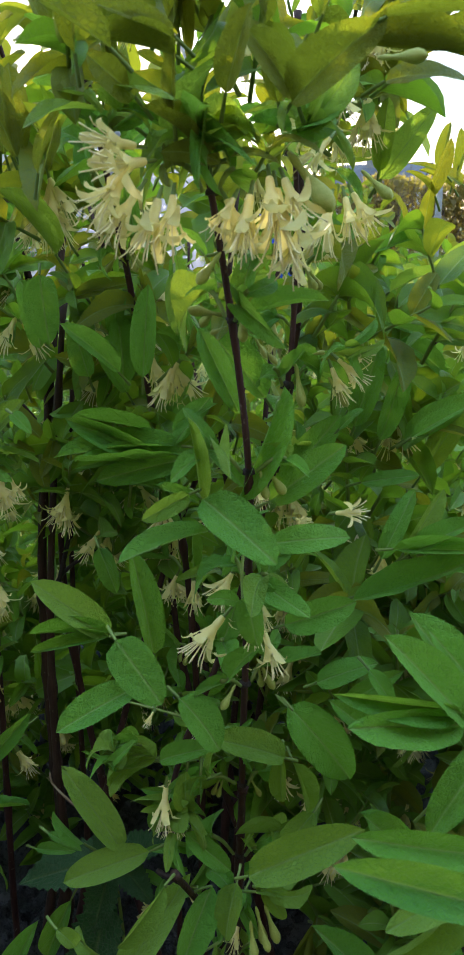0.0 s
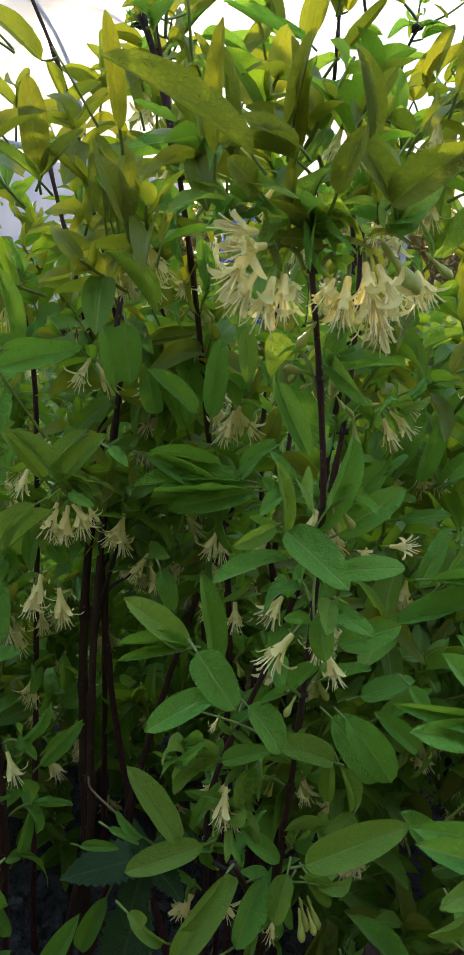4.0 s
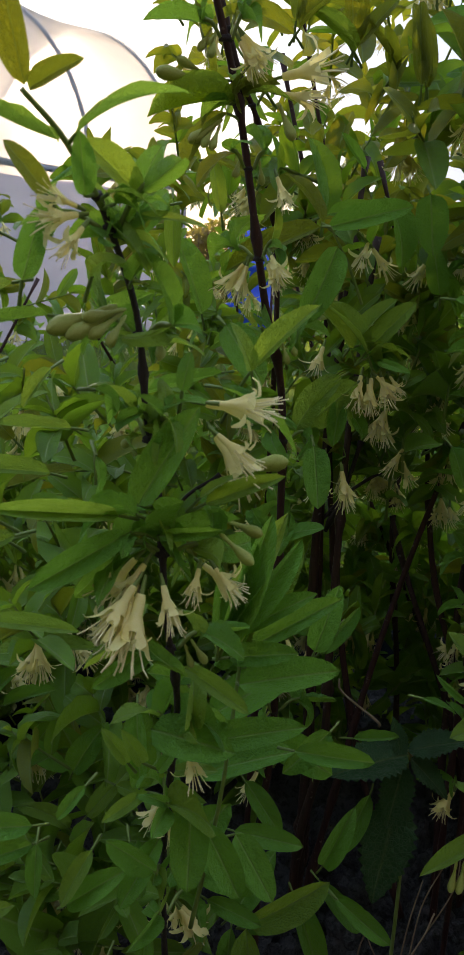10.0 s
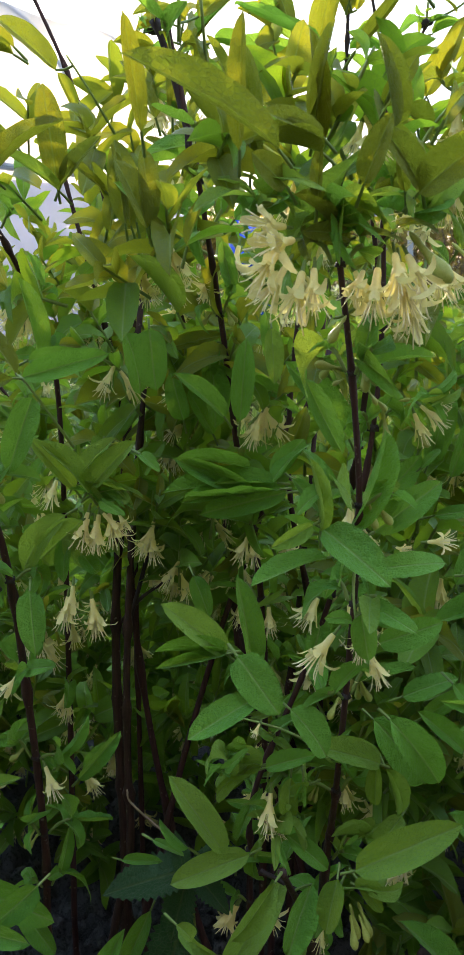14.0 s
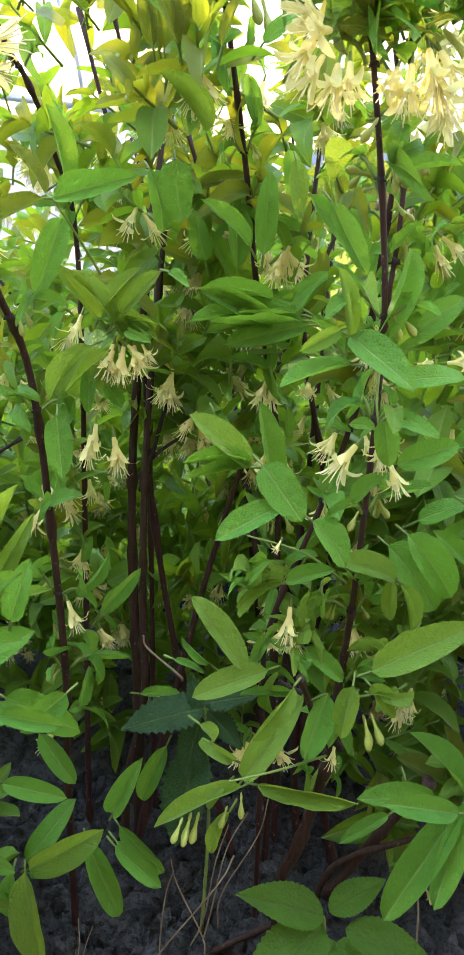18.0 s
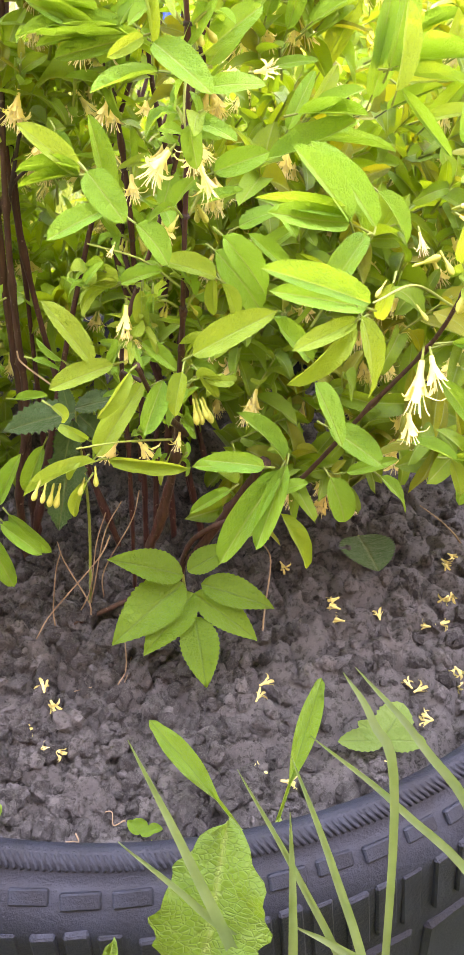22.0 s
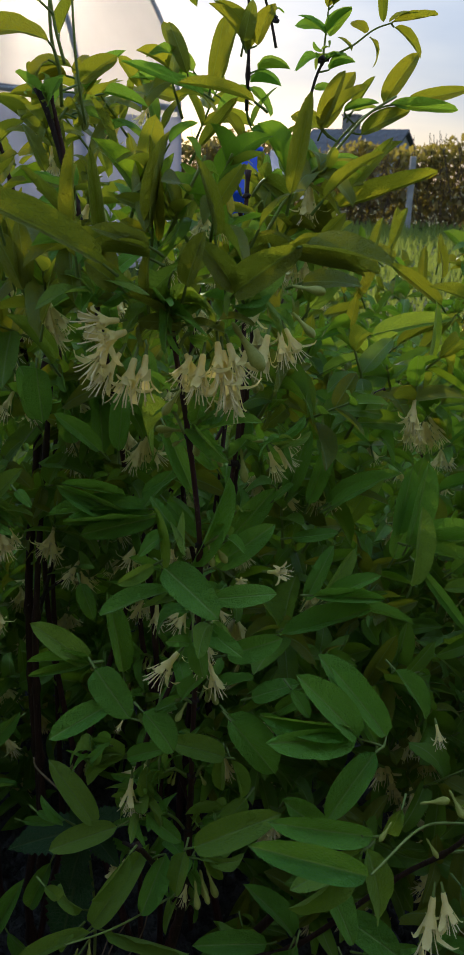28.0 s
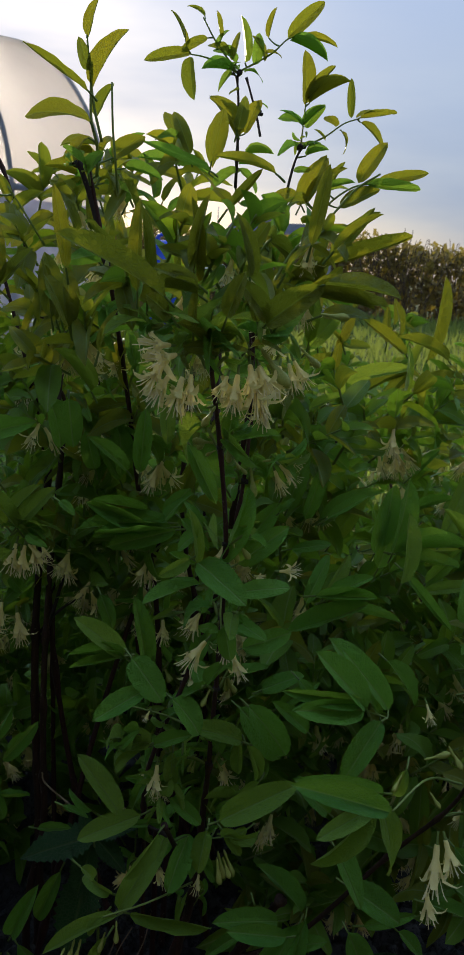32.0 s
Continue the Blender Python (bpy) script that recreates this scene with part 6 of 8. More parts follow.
blossom((0.120, 0.252, 0.479), (0.122, 0.244, 0.461))
blossom((0.149, 0.262, 0.610), (0.141, 0.254, 0.596))
blossom((0.152, 0.262, 0.608), (0.149, 0.252, 0.594))
blossom((0.165, 0.264, 0.597), (0.177, 0.256, 0.583))
bud((0.144, 0.256, 0.545), (0.148, 0.248, 0.528))
bud((0.155, 0.256, 0.543), (0.167, 0.248, 0.526))
bud((0.163, 0.256, 0.544), (0.179, 0.246, 0.554))
bud((0.168, 0.256, 0.541), (0.186, 0.246, 0.537))
bud((0.127, 0.258, 0.562), (0.133, 0.250, 0.552))
bud((0.114, 0.258, 0.554), (0.126, 0.252, 0.561))
bud((0.119, 0.258, 0.534), (0.124, 0.252, 0.527))
bud((0.151, 0.258, 0.559), (0.159, 0.250, 0.566))
bud((0.146, 0.256, 0.550), (0.138, 0.248, 0.532))
sprig_leaf((0.150, 0.256, 0.546), (0.137, 0.248, 0.533), .3, 9, "young")
sprig_leaf((0.170, 0.258, 0.545), (0.153, 0.250, 0.562), .3, 8, "young")
stem("black", .0012, .0018, (0.031, 0.600, 0.966), (0.033, 0.600, 0.948), (0.034, 0.600, 0.929), (0.034, 0.600, 0.879))
stem("black", .0010, .0014, (0.040, 0.610, 0.967), (0.045, 0.610, 0.953), (0.050, 0.610, 0.938), (0.054, 0.610, 0.922))
stem("black", .0012, .0020, (0.088, 0.600, 0.915), (0.082, 0.600, 0.900), (0.076, 0.600, 0.870), (0.072, 0.600, 0.841))
stem("shoot", .0006, .0010, (0.002, 0.600, 1.007), (0.012, 0.600, 0.991), (0.022, 0.600, 0.979), (0.031, 0.600, 0.968))
stem("shoot", .0006, .0010, (0.082, 0.600, 0.999), (0.071, 0.600, 0.996), (0.058, 0.600, 0.984), (0.033, 0.600, 0.969))
stem("shoot", .0006, .0010, (-0.007, 0.600, 0.979), (0.003, 0.600, 0.978), (0.018, 0.600, 0.974), (0.031, 0.600, 0.968))
stem("shoot", .0006, .0009, (0.089, 0.600, 0.950), (0.088, 0.600, 0.933), (0.087, 0.600, 0.915))
stem("shoot", .0006, .0009, (0.135, 0.600, 0.940), (0.122, 0.600, 0.935), (0.107, 0.600, 0.924), (0.089, 0.600, 0.915))
stem("shoot", .0007, .0010, (0.133, 0.520, 0.882), (0.113, 0.520, 0.877), (0.094, 0.520, 0.862), (0.077, 0.520, 0.837))
stem("shoot", .0007, .0011, (-0.082, 0.440, 0.950), (-0.080, 0.440, 0.930), (-0.077, 0.440, 0.908), (-0.072, 0.440, 0.888))
sprig_leaf((-0.081, 0.440, 0.949), (-0.077, 0.432, 0.970), .45, 0, "gold")
sprig_leaf((-0.078, 0.440, 0.920), (-0.062, 0.432, 0.958), .36, 1, "gold")
sprig_leaf((-0.081, 0.440, 0.930), (-0.087, 0.432, 0.947), .42, 4, "gold")
sprig_leaf((-0.081, 0.420, 0.915), (-0.120, 0.412, 0.935), .15, 3, "gold")
sprig_leaf((-0.079, 0.430, 0.898), (-0.117, 0.422, 0.914), .28, 2, "gold")
sprig_leaf((-0.076, 0.450, 0.904), (-0.068, 0.442, 0.925), .4, 1, "gold")
sprig_leaf((-0.081, 0.440, 0.890), (-0.098, 0.432, 0.881), .5, 6, "gold")
sprig_leaf((-0.065, 0.450, 0.880), (-0.047, 0.442, 0.896), .45, 4, "gold")
sprig_leaf((-0.007, 0.600, 0.980), (-0.044, 0.592, 0.972), .3, 0, "gold")
sprig_leaf((-0.007, 0.600, 0.977), (-0.007, 0.592, 0.945), .42, 1, "gold")
sprig_leaf((-0.011, 0.600, 0.985), (-0.018, 0.592, 1.011), .3, 4, "gold")
sprig_leaf((0.006, 0.600, 0.992), (-0.016, 0.592, 0.983), .3, 2, "gold")
sprig_leaf((0.004, 0.610, 1.010), (-0.008, 0.602, 1.019), .4, 4, "gold")
sprig_leaf((0.017, 0.600, 0.993), (0.010, 0.592, 1.011), .3, 3, "gold")
sprig_leaf((0.030, 0.600, 0.976), (0.016, 0.592, 0.994), .4, 6, "green")
sprig_leaf((0.053, 0.600, 0.978), (0.045, 0.592, 0.997), .4, 1, "gold")
sprig_leaf((0.057, 0.610, 0.998), (0.060, 0.602, 1.020), .2, 5, "gold")
sprig_leaf((0.052, 0.600, 0.983), (0.066, 0.592, 0.990), .4, 6, "gold")
sprig_leaf((0.071, 0.600, 0.997), (0.098, 0.592, 1.025), .34, 0, "gold")
sprig_leaf((0.082, 0.600, 0.998), (0.112, 0.592, 0.996), .2, 1, "gold")
sprig_leaf((0.073, 0.600, 0.995), (0.105, 0.592, 0.985), .12, 5, "green")
sprig_leaf((0.033, 0.600, 0.955), (0.024, 0.592, 0.953), .5, 4, "gold")
sprig_leaf((0.088, 0.600, 0.948), (0.087, 0.592, 0.988), .36, 0, "gold")
sprig_leaf((0.089, 0.600, 0.950), (0.109, 0.592, 0.981), .24, 1, "gold")
sprig_leaf((0.092, 0.600, 0.949), (0.121, 0.592, 0.972), .14, 5, "gold")
sprig_leaf((0.087, 0.600, 0.932), (0.071, 0.592, 0.945), .5, 4, "green")
sprig_leaf((0.088, 0.600, 0.932), (0.101, 0.592, 0.949), .42, 1, "green")
sprig_leaf((0.119, 0.600, 0.930), (0.134, 0.592, 0.916), .34, 6, "gold")
sprig_leaf((0.117, 0.600, 0.933), (0.108, 0.592, 0.942), .5, 6, "gold")
sprig_leaf((0.107, 0.600, 0.921), (0.099, 0.592, 0.930), .5, 4, "gold")
sprig_leaf((0.128, 0.600, 0.940), (0.124, 0.592, 0.969), .25, 0, "gold")
sprig_leaf((0.132, 0.600, 0.940), (0.147, 0.592, 0.952), .34, 2, "gold")
sprig_leaf((0.134, 0.600, 0.940), (0.165, 0.592, 0.942), .16, 3, "gold")
sprig_leaf((0.136, 0.600, 0.937), (0.158, 0.592, 0.921), .3, 1, "gold")
sprig_leaf((0.079, 0.520, 0.864), (0.089, 0.512, 0.899), .34, 0, "gold")
sprig_leaf((0.079, 0.520, 0.864), (0.057, 0.512, 0.874), .4, 8, "gold")
sprig_leaf((0.079, 0.520, 0.866), (0.104, 0.512, 0.895), .24, 1, "gold")
sprig_leaf((0.093, 0.520, 0.875), (0.113, 0.512, 0.882), .2, 5, "green")
sprig_leaf((0.118, 0.520, 0.881), (0.135, 0.512, 0.911), .4, 0, "gold")
sprig_leaf((0.133, 0.520, 0.882), (0.170, 0.512, 0.891), .27, 7, "gold")
sprig_leaf((0.122, 0.520, 0.881), (0.164, 0.512, 0.876), .2, 3, "green")
sprig_leaf((0.105, 0.520, 0.862), (0.133, 0.512, 0.880), .38, 1, "gold")
sprig_leaf((0.075, 0.480, 0.838), (0.108, 0.472, 0.856), .3, 2, "green")
sprig_leaf((0.087, 0.460, 0.824), (0.115, 0.452, 0.859), .22, 0, "gold")
sprig_leaf((0.008, 0.540, 0.892), (0.016, 0.532, 0.929), .34, 0, "gold")
sprig_leaf((0.029, 0.560, 0.919), (0.034, 0.552, 0.943), .46, 4, "gold")
sprig_leaf((0.027, 0.560, 0.920), (0.009, 0.552, 0.943), .3, 1, "gold")
sprig_leaf((0.003, 0.500, 0.881), (-0.048, 0.492, 0.892), .18, 3, "green")
sprig_leaf((-0.008, 0.550, 0.897), (-0.020, 0.542, 0.930), .3, 2, "gold")
sprig_leaf((-0.014, 0.550, 0.906), (-0.032, 0.542, 0.920), .3, 6, "green")
sprig_leaf((-0.016, 0.340, 0.804), (-0.019, 0.332, 0.850), .13, 5, "gold")
sprig_leaf((-0.043, 0.340, 0.793), (-0.046, 0.332, 0.845), .13, 5, "gold")
sprig_leaf((-0.137, 0.430, 0.796), (-0.141, 0.424, 0.844), .33, 0, "gold")
sprig_leaf((-0.135, 0.430, 0.796), (-0.116, 0.424, 0.821), .28, 1, "gold")
sprig_leaf((-0.136, 0.430, 0.793), (-0.162, 0.420, 0.813), .18, 5, "young")
sprig_leaf((-0.102, 0.420, 0.777), (-0.107, 0.415, 0.815), .28, 0, "gold")
sprig_leaf((-0.099, 0.420, 0.776), (-0.112, 0.415, 0.813), .18, 3, "gold")
sprig_leaf((-0.092, 0.430, 0.769), (-0.075, 0.425, 0.788), .28, 2, "young")
sprig_leaf((-0.150, 0.400, 0.710), (-0.123, 0.394, 0.716), .30, 1, "green")
sprig_leaf((-0.106, 0.450, 0.720), (-0.091, 0.442, 0.689), .50, 4, "green")
sprig_leaf((-0.074, 0.450, 0.671), (-0.081, 0.446, 0.698), .50, 7, "green")
sprig_leaf((-0.058, 0.450, 0.702), (-0.053, 0.440, 0.668), .46, 1, "green")
sprig_leaf((-0.027, 0.420, 0.725), (-0.025, 0.410, 0.698), .40, 0, "young")
sprig_leaf((-0.014, 0.375, 0.705), (0.003, 0.365, 0.669), .28, 3, "green")
sprig_leaf((-0.027, 0.400, 0.647), (-0.014, 0.396, 0.673), .40, 2, "green")
sprig_leaf((-0.131, 0.410, 0.641), (-0.151, 0.404, 0.671), .32, 1, "young")
sprig_leaf((-0.130, 0.410, 0.645), (-0.111, 0.406, 0.671), .36, 0, "young")
sprig_leaf((-0.127, 0.410, 0.644), (-0.095, 0.402, 0.652), .30, 6, "young")
sprig_leaf((-0.136, 0.408, 0.627), (-0.168, 0.396, 0.604), .36, 2, "young")
sprig_leaf((-0.136, 0.408, 0.614), (-0.139, 0.400, 0.590), .44, 4, "green")
sprig_leaf((-0.129, 0.408, 0.607), (-0.116, 0.400, 0.593), .48, 6, "green")
blossom((-0.123, 0.414, 0.632), (-0.129, 0.404, 0.611))
blossom((-0.118, 0.414, 0.631), (-0.121, 0.404, 0.609))
blossom((-0.114, 0.414, 0.631), (-0.110, 0.404, 0.612))
blossom((-0.110, 0.414, 0.630), (-0.103, 0.406, 0.619))
blossom((-0.140, 0.436, 0.575), (-0.143, 0.430, 0.553))
blossom((-0.127, 0.436, 0.573), (-0.124, 0.430, 0.548))
blossom((-0.071, 0.452, 0.749), (-0.059, 0.444, 0.743))
blossom((-0.049, 0.452, 0.766), (-0.043, 0.444, 0.753))
sprig_leaf((-0.166, 0.440, 0.558), (-0.159, 0.432, 0.534), .55, 7, "green")
sprig_leaf((-0.136, 0.420, 0.461), (-0.111, 0.424, 0.488), .28, 0, "green")
sprig_leaf((-0.112, 0.420, 0.405), (-0.085, 0.410, 0.410), .24, 3, "green")
sprig_leaf((0.060, 0.420, 0.652), (0.070, 0.414, 0.694), .34, 1, "green")
sprig_leaf((0.024, 0.400, 0.628), (0.049, 0.392, 0.663), .38, 0, "green")
blossom((-0.029, 0.338, 0.511), (-0.031, 0.330, 0.490))
sprig_leaf((-0.089, 0.360, 0.463), (-0.073, 0.350, 0.463), .3, 2, "green")
sprig_leaf((-0.144, 0.330, 0.460), (-0.167, 0.322, 0.441), .5, 7, "green")
sprig_leaf((0.132, 0.400, 0.627), (0.141, 0.394, 0.679), .33, 0, "green")
sprig_leaf((0.137, 0.400, 0.628), (0.181, 0.388, 0.641), .17, 5, "green")
sprig_leaf((0.134, 0.400, 0.626), (0.175, 0.388, 0.616), .20, 3, "green")
sprig_leaf((0.060, 0.380, 0.580), (0.105, 0.370, 0.605), .24, 1, "green")
sprig_leaf((0.071, 0.390, 0.594), (0.084, 0.386, 0.630), .30, 2, "green")
sprig_leaf((0.073, 0.420, 0.645), (0.084, 0.414, 0.687), .28, 0, "green")
sprig_leaf((0.085, 0.420, 0.645), (0.123, 0.410, 0.674), .24, 1, "green")
sprig_leaf((0.137, 0.390, 0.618), (0.168, 0.375, 0.580), .14, 3, "green")
sprig_leaf((0.174, 0.360, 0.591), (0.170, 0.354, 0.633), .38, 4, "green")
sprig_leaf((0.122, 0.360, 0.565), (0.147, 0.350, 0.539), .38, 1, "green")
blossom((0.139, 0.330, 0.553), (0.142, 0.322, 0.540))
blossom((0.146, 0.300, 0.571), (0.166, 0.290, 0.580))
blossom((0.148, 0.300, 0.569), (0.159, 0.290, 0.563))
sprig_leaf((0.161, 0.660, 0.785), (0.168, 0.655, 0.815), .34, 0, "gold")
sprig_leaf((0.164, 0.660, 0.773), (0.139, 0.655, 0.788), .48, 4, "gold")
sprig_leaf((0.205, 0.660, 0.759), (0.201, 0.655, 0.794), .20, 1, "gold")
sprig_leaf((0.178, 0.600, 0.707), (0.201, 0.594, 0.741), .30, 0, "gold")
sprig_leaf((0.159, 0.600, 0.711), (0.194, 0.594, 0.738), .24, 1, "gold")
sprig_leaf((0.099, 0.600, 0.734), (0.132, 0.590, 0.743), .28, 3, "gold")
sprig_leaf((0.117, 0.620, 0.749), (0.107, 0.615, 0.771), .34, 4, "gold")
sprig_leaf((0.177, 0.560, 0.701), (0.210, 0.550, 0.694), .3, 2, "young")
sprig_leaf((0.116, 0.560, 0.720), (0.088, 0.550, 0.709), .3, 1, "young")
sprig_leaf((0.138, 0.540, 0.694), (0.178, 0.530, 0.679), .24, 0, "green")
sprig_leaf((0.095, 0.500, 0.683), (0.125, 0.490, 0.669), .3, 4, "green")
sprig_leaf((0.102, 0.460, 0.659), (0.078, 0.450, 0.649), .3, 1, "green")
sprig_leaf((0.175, 0.500, 0.659), (0.193, 0.495, 0.683), .3, 0, "green")
sprig_leaf((0.165, 0.460, 0.640), (0.192, 0.450, 0.656), .22, 5, "green")
sprig_leaf((-0.279, 0.400, 0.394), (-0.264, 0.396, 0.426), .46, 4, "green")
sprig_leaf((-0.239, 0.360, 0.409), (-0.239, 0.352, 0.461), .38, 0, "green")
sprig_leaf((-0.308, 0.410, 0.408), (-0.282, 0.400, 0.394), .46, 7, "green")
sprig_leaf((-0.336, 0.420, 0.421), (-0.317, 0.414, 0.453), .40, 1, "green")
sprig_leaf((-0.253, 0.380, 0.398), (-0.233, 0.370, 0.397), .46, 2, "young")
sprig_leaf((-0.345, 0.400, 0.340), (-0.295, 0.390, 0.357), .28, 1, "young")
sprig_leaf((-0.288, 0.390, 0.347), (-0.300, 0.380, 0.312), .38, 0, "young")
sprig_leaf((-0.256, 0.380, 0.315), (-0.245, 0.374, 0.360), .46, 4, "green")
sprig_leaf((-0.329, 0.390, 0.322), (-0.294, 0.380, 0.351), .28, 3, "young")
sprig_leaf((-0.322, 0.400, 0.467), (-0.265, 0.390, 0.480), .24, 0, "young")
sprig_leaf((-0.283, 0.248, 0.582), (-0.304, 0.238, 0.600), .30, 0, "gold")
sprig_leaf((-0.283, 0.248, 0.582), (-0.304, 0.236, 0.574), .24, 1, "gold")
sprig_leaf((-0.336, 0.400, 0.384), (-0.306, 0.390, 0.365), .3, 8, "young")
sprig_leaf((-0.282, 0.400, 0.357), (-0.302, 0.390, 0.386), .3, 6, "young")
sprig_leaf((-0.271, 0.400, 0.365), (-0.248, 0.390, 0.402), .3, 2, "young")
sprig_leaf((-0.323, 0.420, 0.425), (-0.292, 0.410, 0.443), .3, 0, "green")
sprig_leaf((-0.282, 0.440, 0.564), (-0.321, 0.430, 0.559), .26, 0, "gold")
sprig_leaf((-0.285, 0.440, 0.590), (-0.309, 0.430, 0.603), .3, 1, "gold")
sprig_leaf((-0.268, 0.440, 0.544), (-0.300, 0.430, 0.544), .26, 3, "young")
sprig_leaf((-0.319, 0.450, 0.580), (-0.338, 0.440, 0.604), .3, 4, "gold")
sprig_leaf((0.024, 0.600, 0.980), (0.014, 0.588, 0.994), .34, 6, "gold")
sprig_leaf((0.026, 0.600, 0.977), (0.029, 0.588, 0.996), .30, 2, "gold")
sprig_leaf((0.037, 0.600, 0.976), (0.033, 0.588, 1.008), .20, 5, "young")
sprig_leaf((0.045, 0.600, 0.975), (0.049, 0.588, 0.996), .40, 2, "green")
sprig_leaf((0.013, 0.600, 0.984), (0.018, 0.588, 1.001), .26, 6, "young")
sprig_leaf((0.027, 0.600, 0.969), (0.002, 0.588, 0.971), .26, 5, "green")
sprig_leaf((0.037, 0.600, 0.969), (0.052, 0.588, 0.974), .26, 6, "green")
sprig_leaf((0.027, 0.600, 0.967), (0.015, 0.588, 0.953), .2, 5, "young")
sprig_leaf((0.028, 0.600, 0.939), (0.008, 0.588, 0.897), .40, 1, "gold")
sprig_leaf((0.036, 0.600, 0.929), (0.024, 0.588, 0.945), .45, 2, "gold")
sprig_leaf((0.040, 0.600, 0.922), (0.045, 0.588, 0.948), .45, 4, "gold")
sprig_leaf((0.033, 0.600, 0.918), (0.013, 0.588, 0.950), .22, 5, "gold")
sprig_leaf((-0.014, 0.600, 0.903), (-0.018, 0.588, 0.936), .36, 2, "gold")
sprig_leaf((-0.005, 0.600, 0.904), (-0.031, 0.588, 0.928), .30, 8, "young")
sprig_leaf((0.011, 0.600, 0.889), (-0.047, 0.588, 0.903), .24, 0, "green")
sprig_leaf((0.036, 0.600, 0.898), (0.057, 0.588, 0.899), .3, 5, "green")
sprig_leaf((0.036, 0.600, 0.895), (0.058, 0.588, 0.879), .3, 6, "green")
sprig_leaf((0.037, 0.600, 0.893), (0.011, 0.588, 0.880), .4, 1, "green")
sprig_leaf((0.041, 0.600, 0.906), (0.062, 0.588, 0.910), .2, 5, "young")
sprig_leaf((0.038, 0.600, 0.869), (0.047, 0.588, 0.898), .25, 2, "young")
sprig_leaf((0.038, 0.600, 0.867), (0.058, 0.588, 0.866), .4, 2, "green")
sprig_leaf((0.032, 0.600, 0.858), (0.022, 0.588, 0.887), .25, 6, "gold")
sprig_leaf((0.085, 0.600, 0.915), (0.067, 0.588, 0.920), .36, 6, "green")
sprig_leaf((0.088, 0.600, 0.913), (0.096, 0.588, 0.925), .36, 6, "green")
sprig_leaf((0.092, 0.600, 0.908), (0.107, 0.588, 0.915), .3, 5, "green")
sprig_leaf((0.089, 0.600, 0.930), (0.070, 0.588, 0.944), .45, 2, "green")
sprig_leaf((0.090, 0.600, 0.930), (0.100, 0.588, 0.948), .42, 4, "green")
sprig_leaf((0.090, 0.600, 0.869), (0.106, 0.588, 0.908), .44, 1, "gold")
sprig_leaf((0.090, 0.600, 0.869), (0.071, 0.588, 0.883), .5, 2, "gold")
sprig_leaf((0.111, 0.600, 0.882), (0.122, 0.588, 0.904), .26, 5, "gold")
sprig_leaf((0.111, 0.600, 0.881), (0.132, 0.588, 0.891), .26, 6, "young")
sprig_leaf((0.082, 0.600, 0.896), (0.098, 0.588, 0.897), .4, 2, "green")
sprig_leaf((0.096, 0.600, 0.843), (0.119, 0.588, 0.850), .5, 1, "green")
sprig_leaf((-0.077, 0.500, 0.893), (-0.101, 0.488, 0.896), .44, 1, "gold")
sprig_leaf((-0.080, 0.500, 0.888), (-0.100, 0.488, 0.885), .26, 5, "gold")
sprig_leaf((-0.072, 0.500, 0.878), (-0.055, 0.488, 0.901), .40, 2, "gold")
sprig_leaf((-0.068, 0.500, 0.880), (-0.046, 0.488, 0.903), .24, 5, "green")
sprig_leaf((-0.077, 0.500, 0.873), (-0.062, 0.488, 0.878), .4, 2, "young")
sprig_leaf((-0.081, 0.500, 0.879), (-0.098, 0.488, 0.872), .3, 6, "green")
sprig_leaf((-0.082, 0.500, 0.867), (-0.108, 0.488, 0.868), .3, 1, "gold")
sprig_leaf((-0.072, 0.500, 0.868), (-0.051, 0.488, 0.864), .3, 1, "young")
sprig_leaf((-0.091, 0.500, 0.872), (-0.111, 0.488, 0.879), .3, 5, "gold")
sprig_leaf((-0.074, 0.500, 0.888), (-0.068, 0.488, 0.907), .3, 8, "gold")
sprig_leaf((-0.034, 0.600, 0.867), (-0.040, 0.588, 0.901), .2, 5, "young")
sprig_leaf((-0.026, 0.600, 0.865), (-0.015, 0.588, 0.891), .34, 2, "gold")
sprig_leaf((-0.021, 0.600, 0.855), (-0.005, 0.588, 0.872), .4, 1, "green")
sprig_leaf((-0.055, 0.500, 0.855), (-0.038, 0.488, 0.879), .3, 8, "green")
sprig_leaf((-0.057, 0.500, 0.879), (-0.031, 0.488, 0.874), .25, 5, "green")


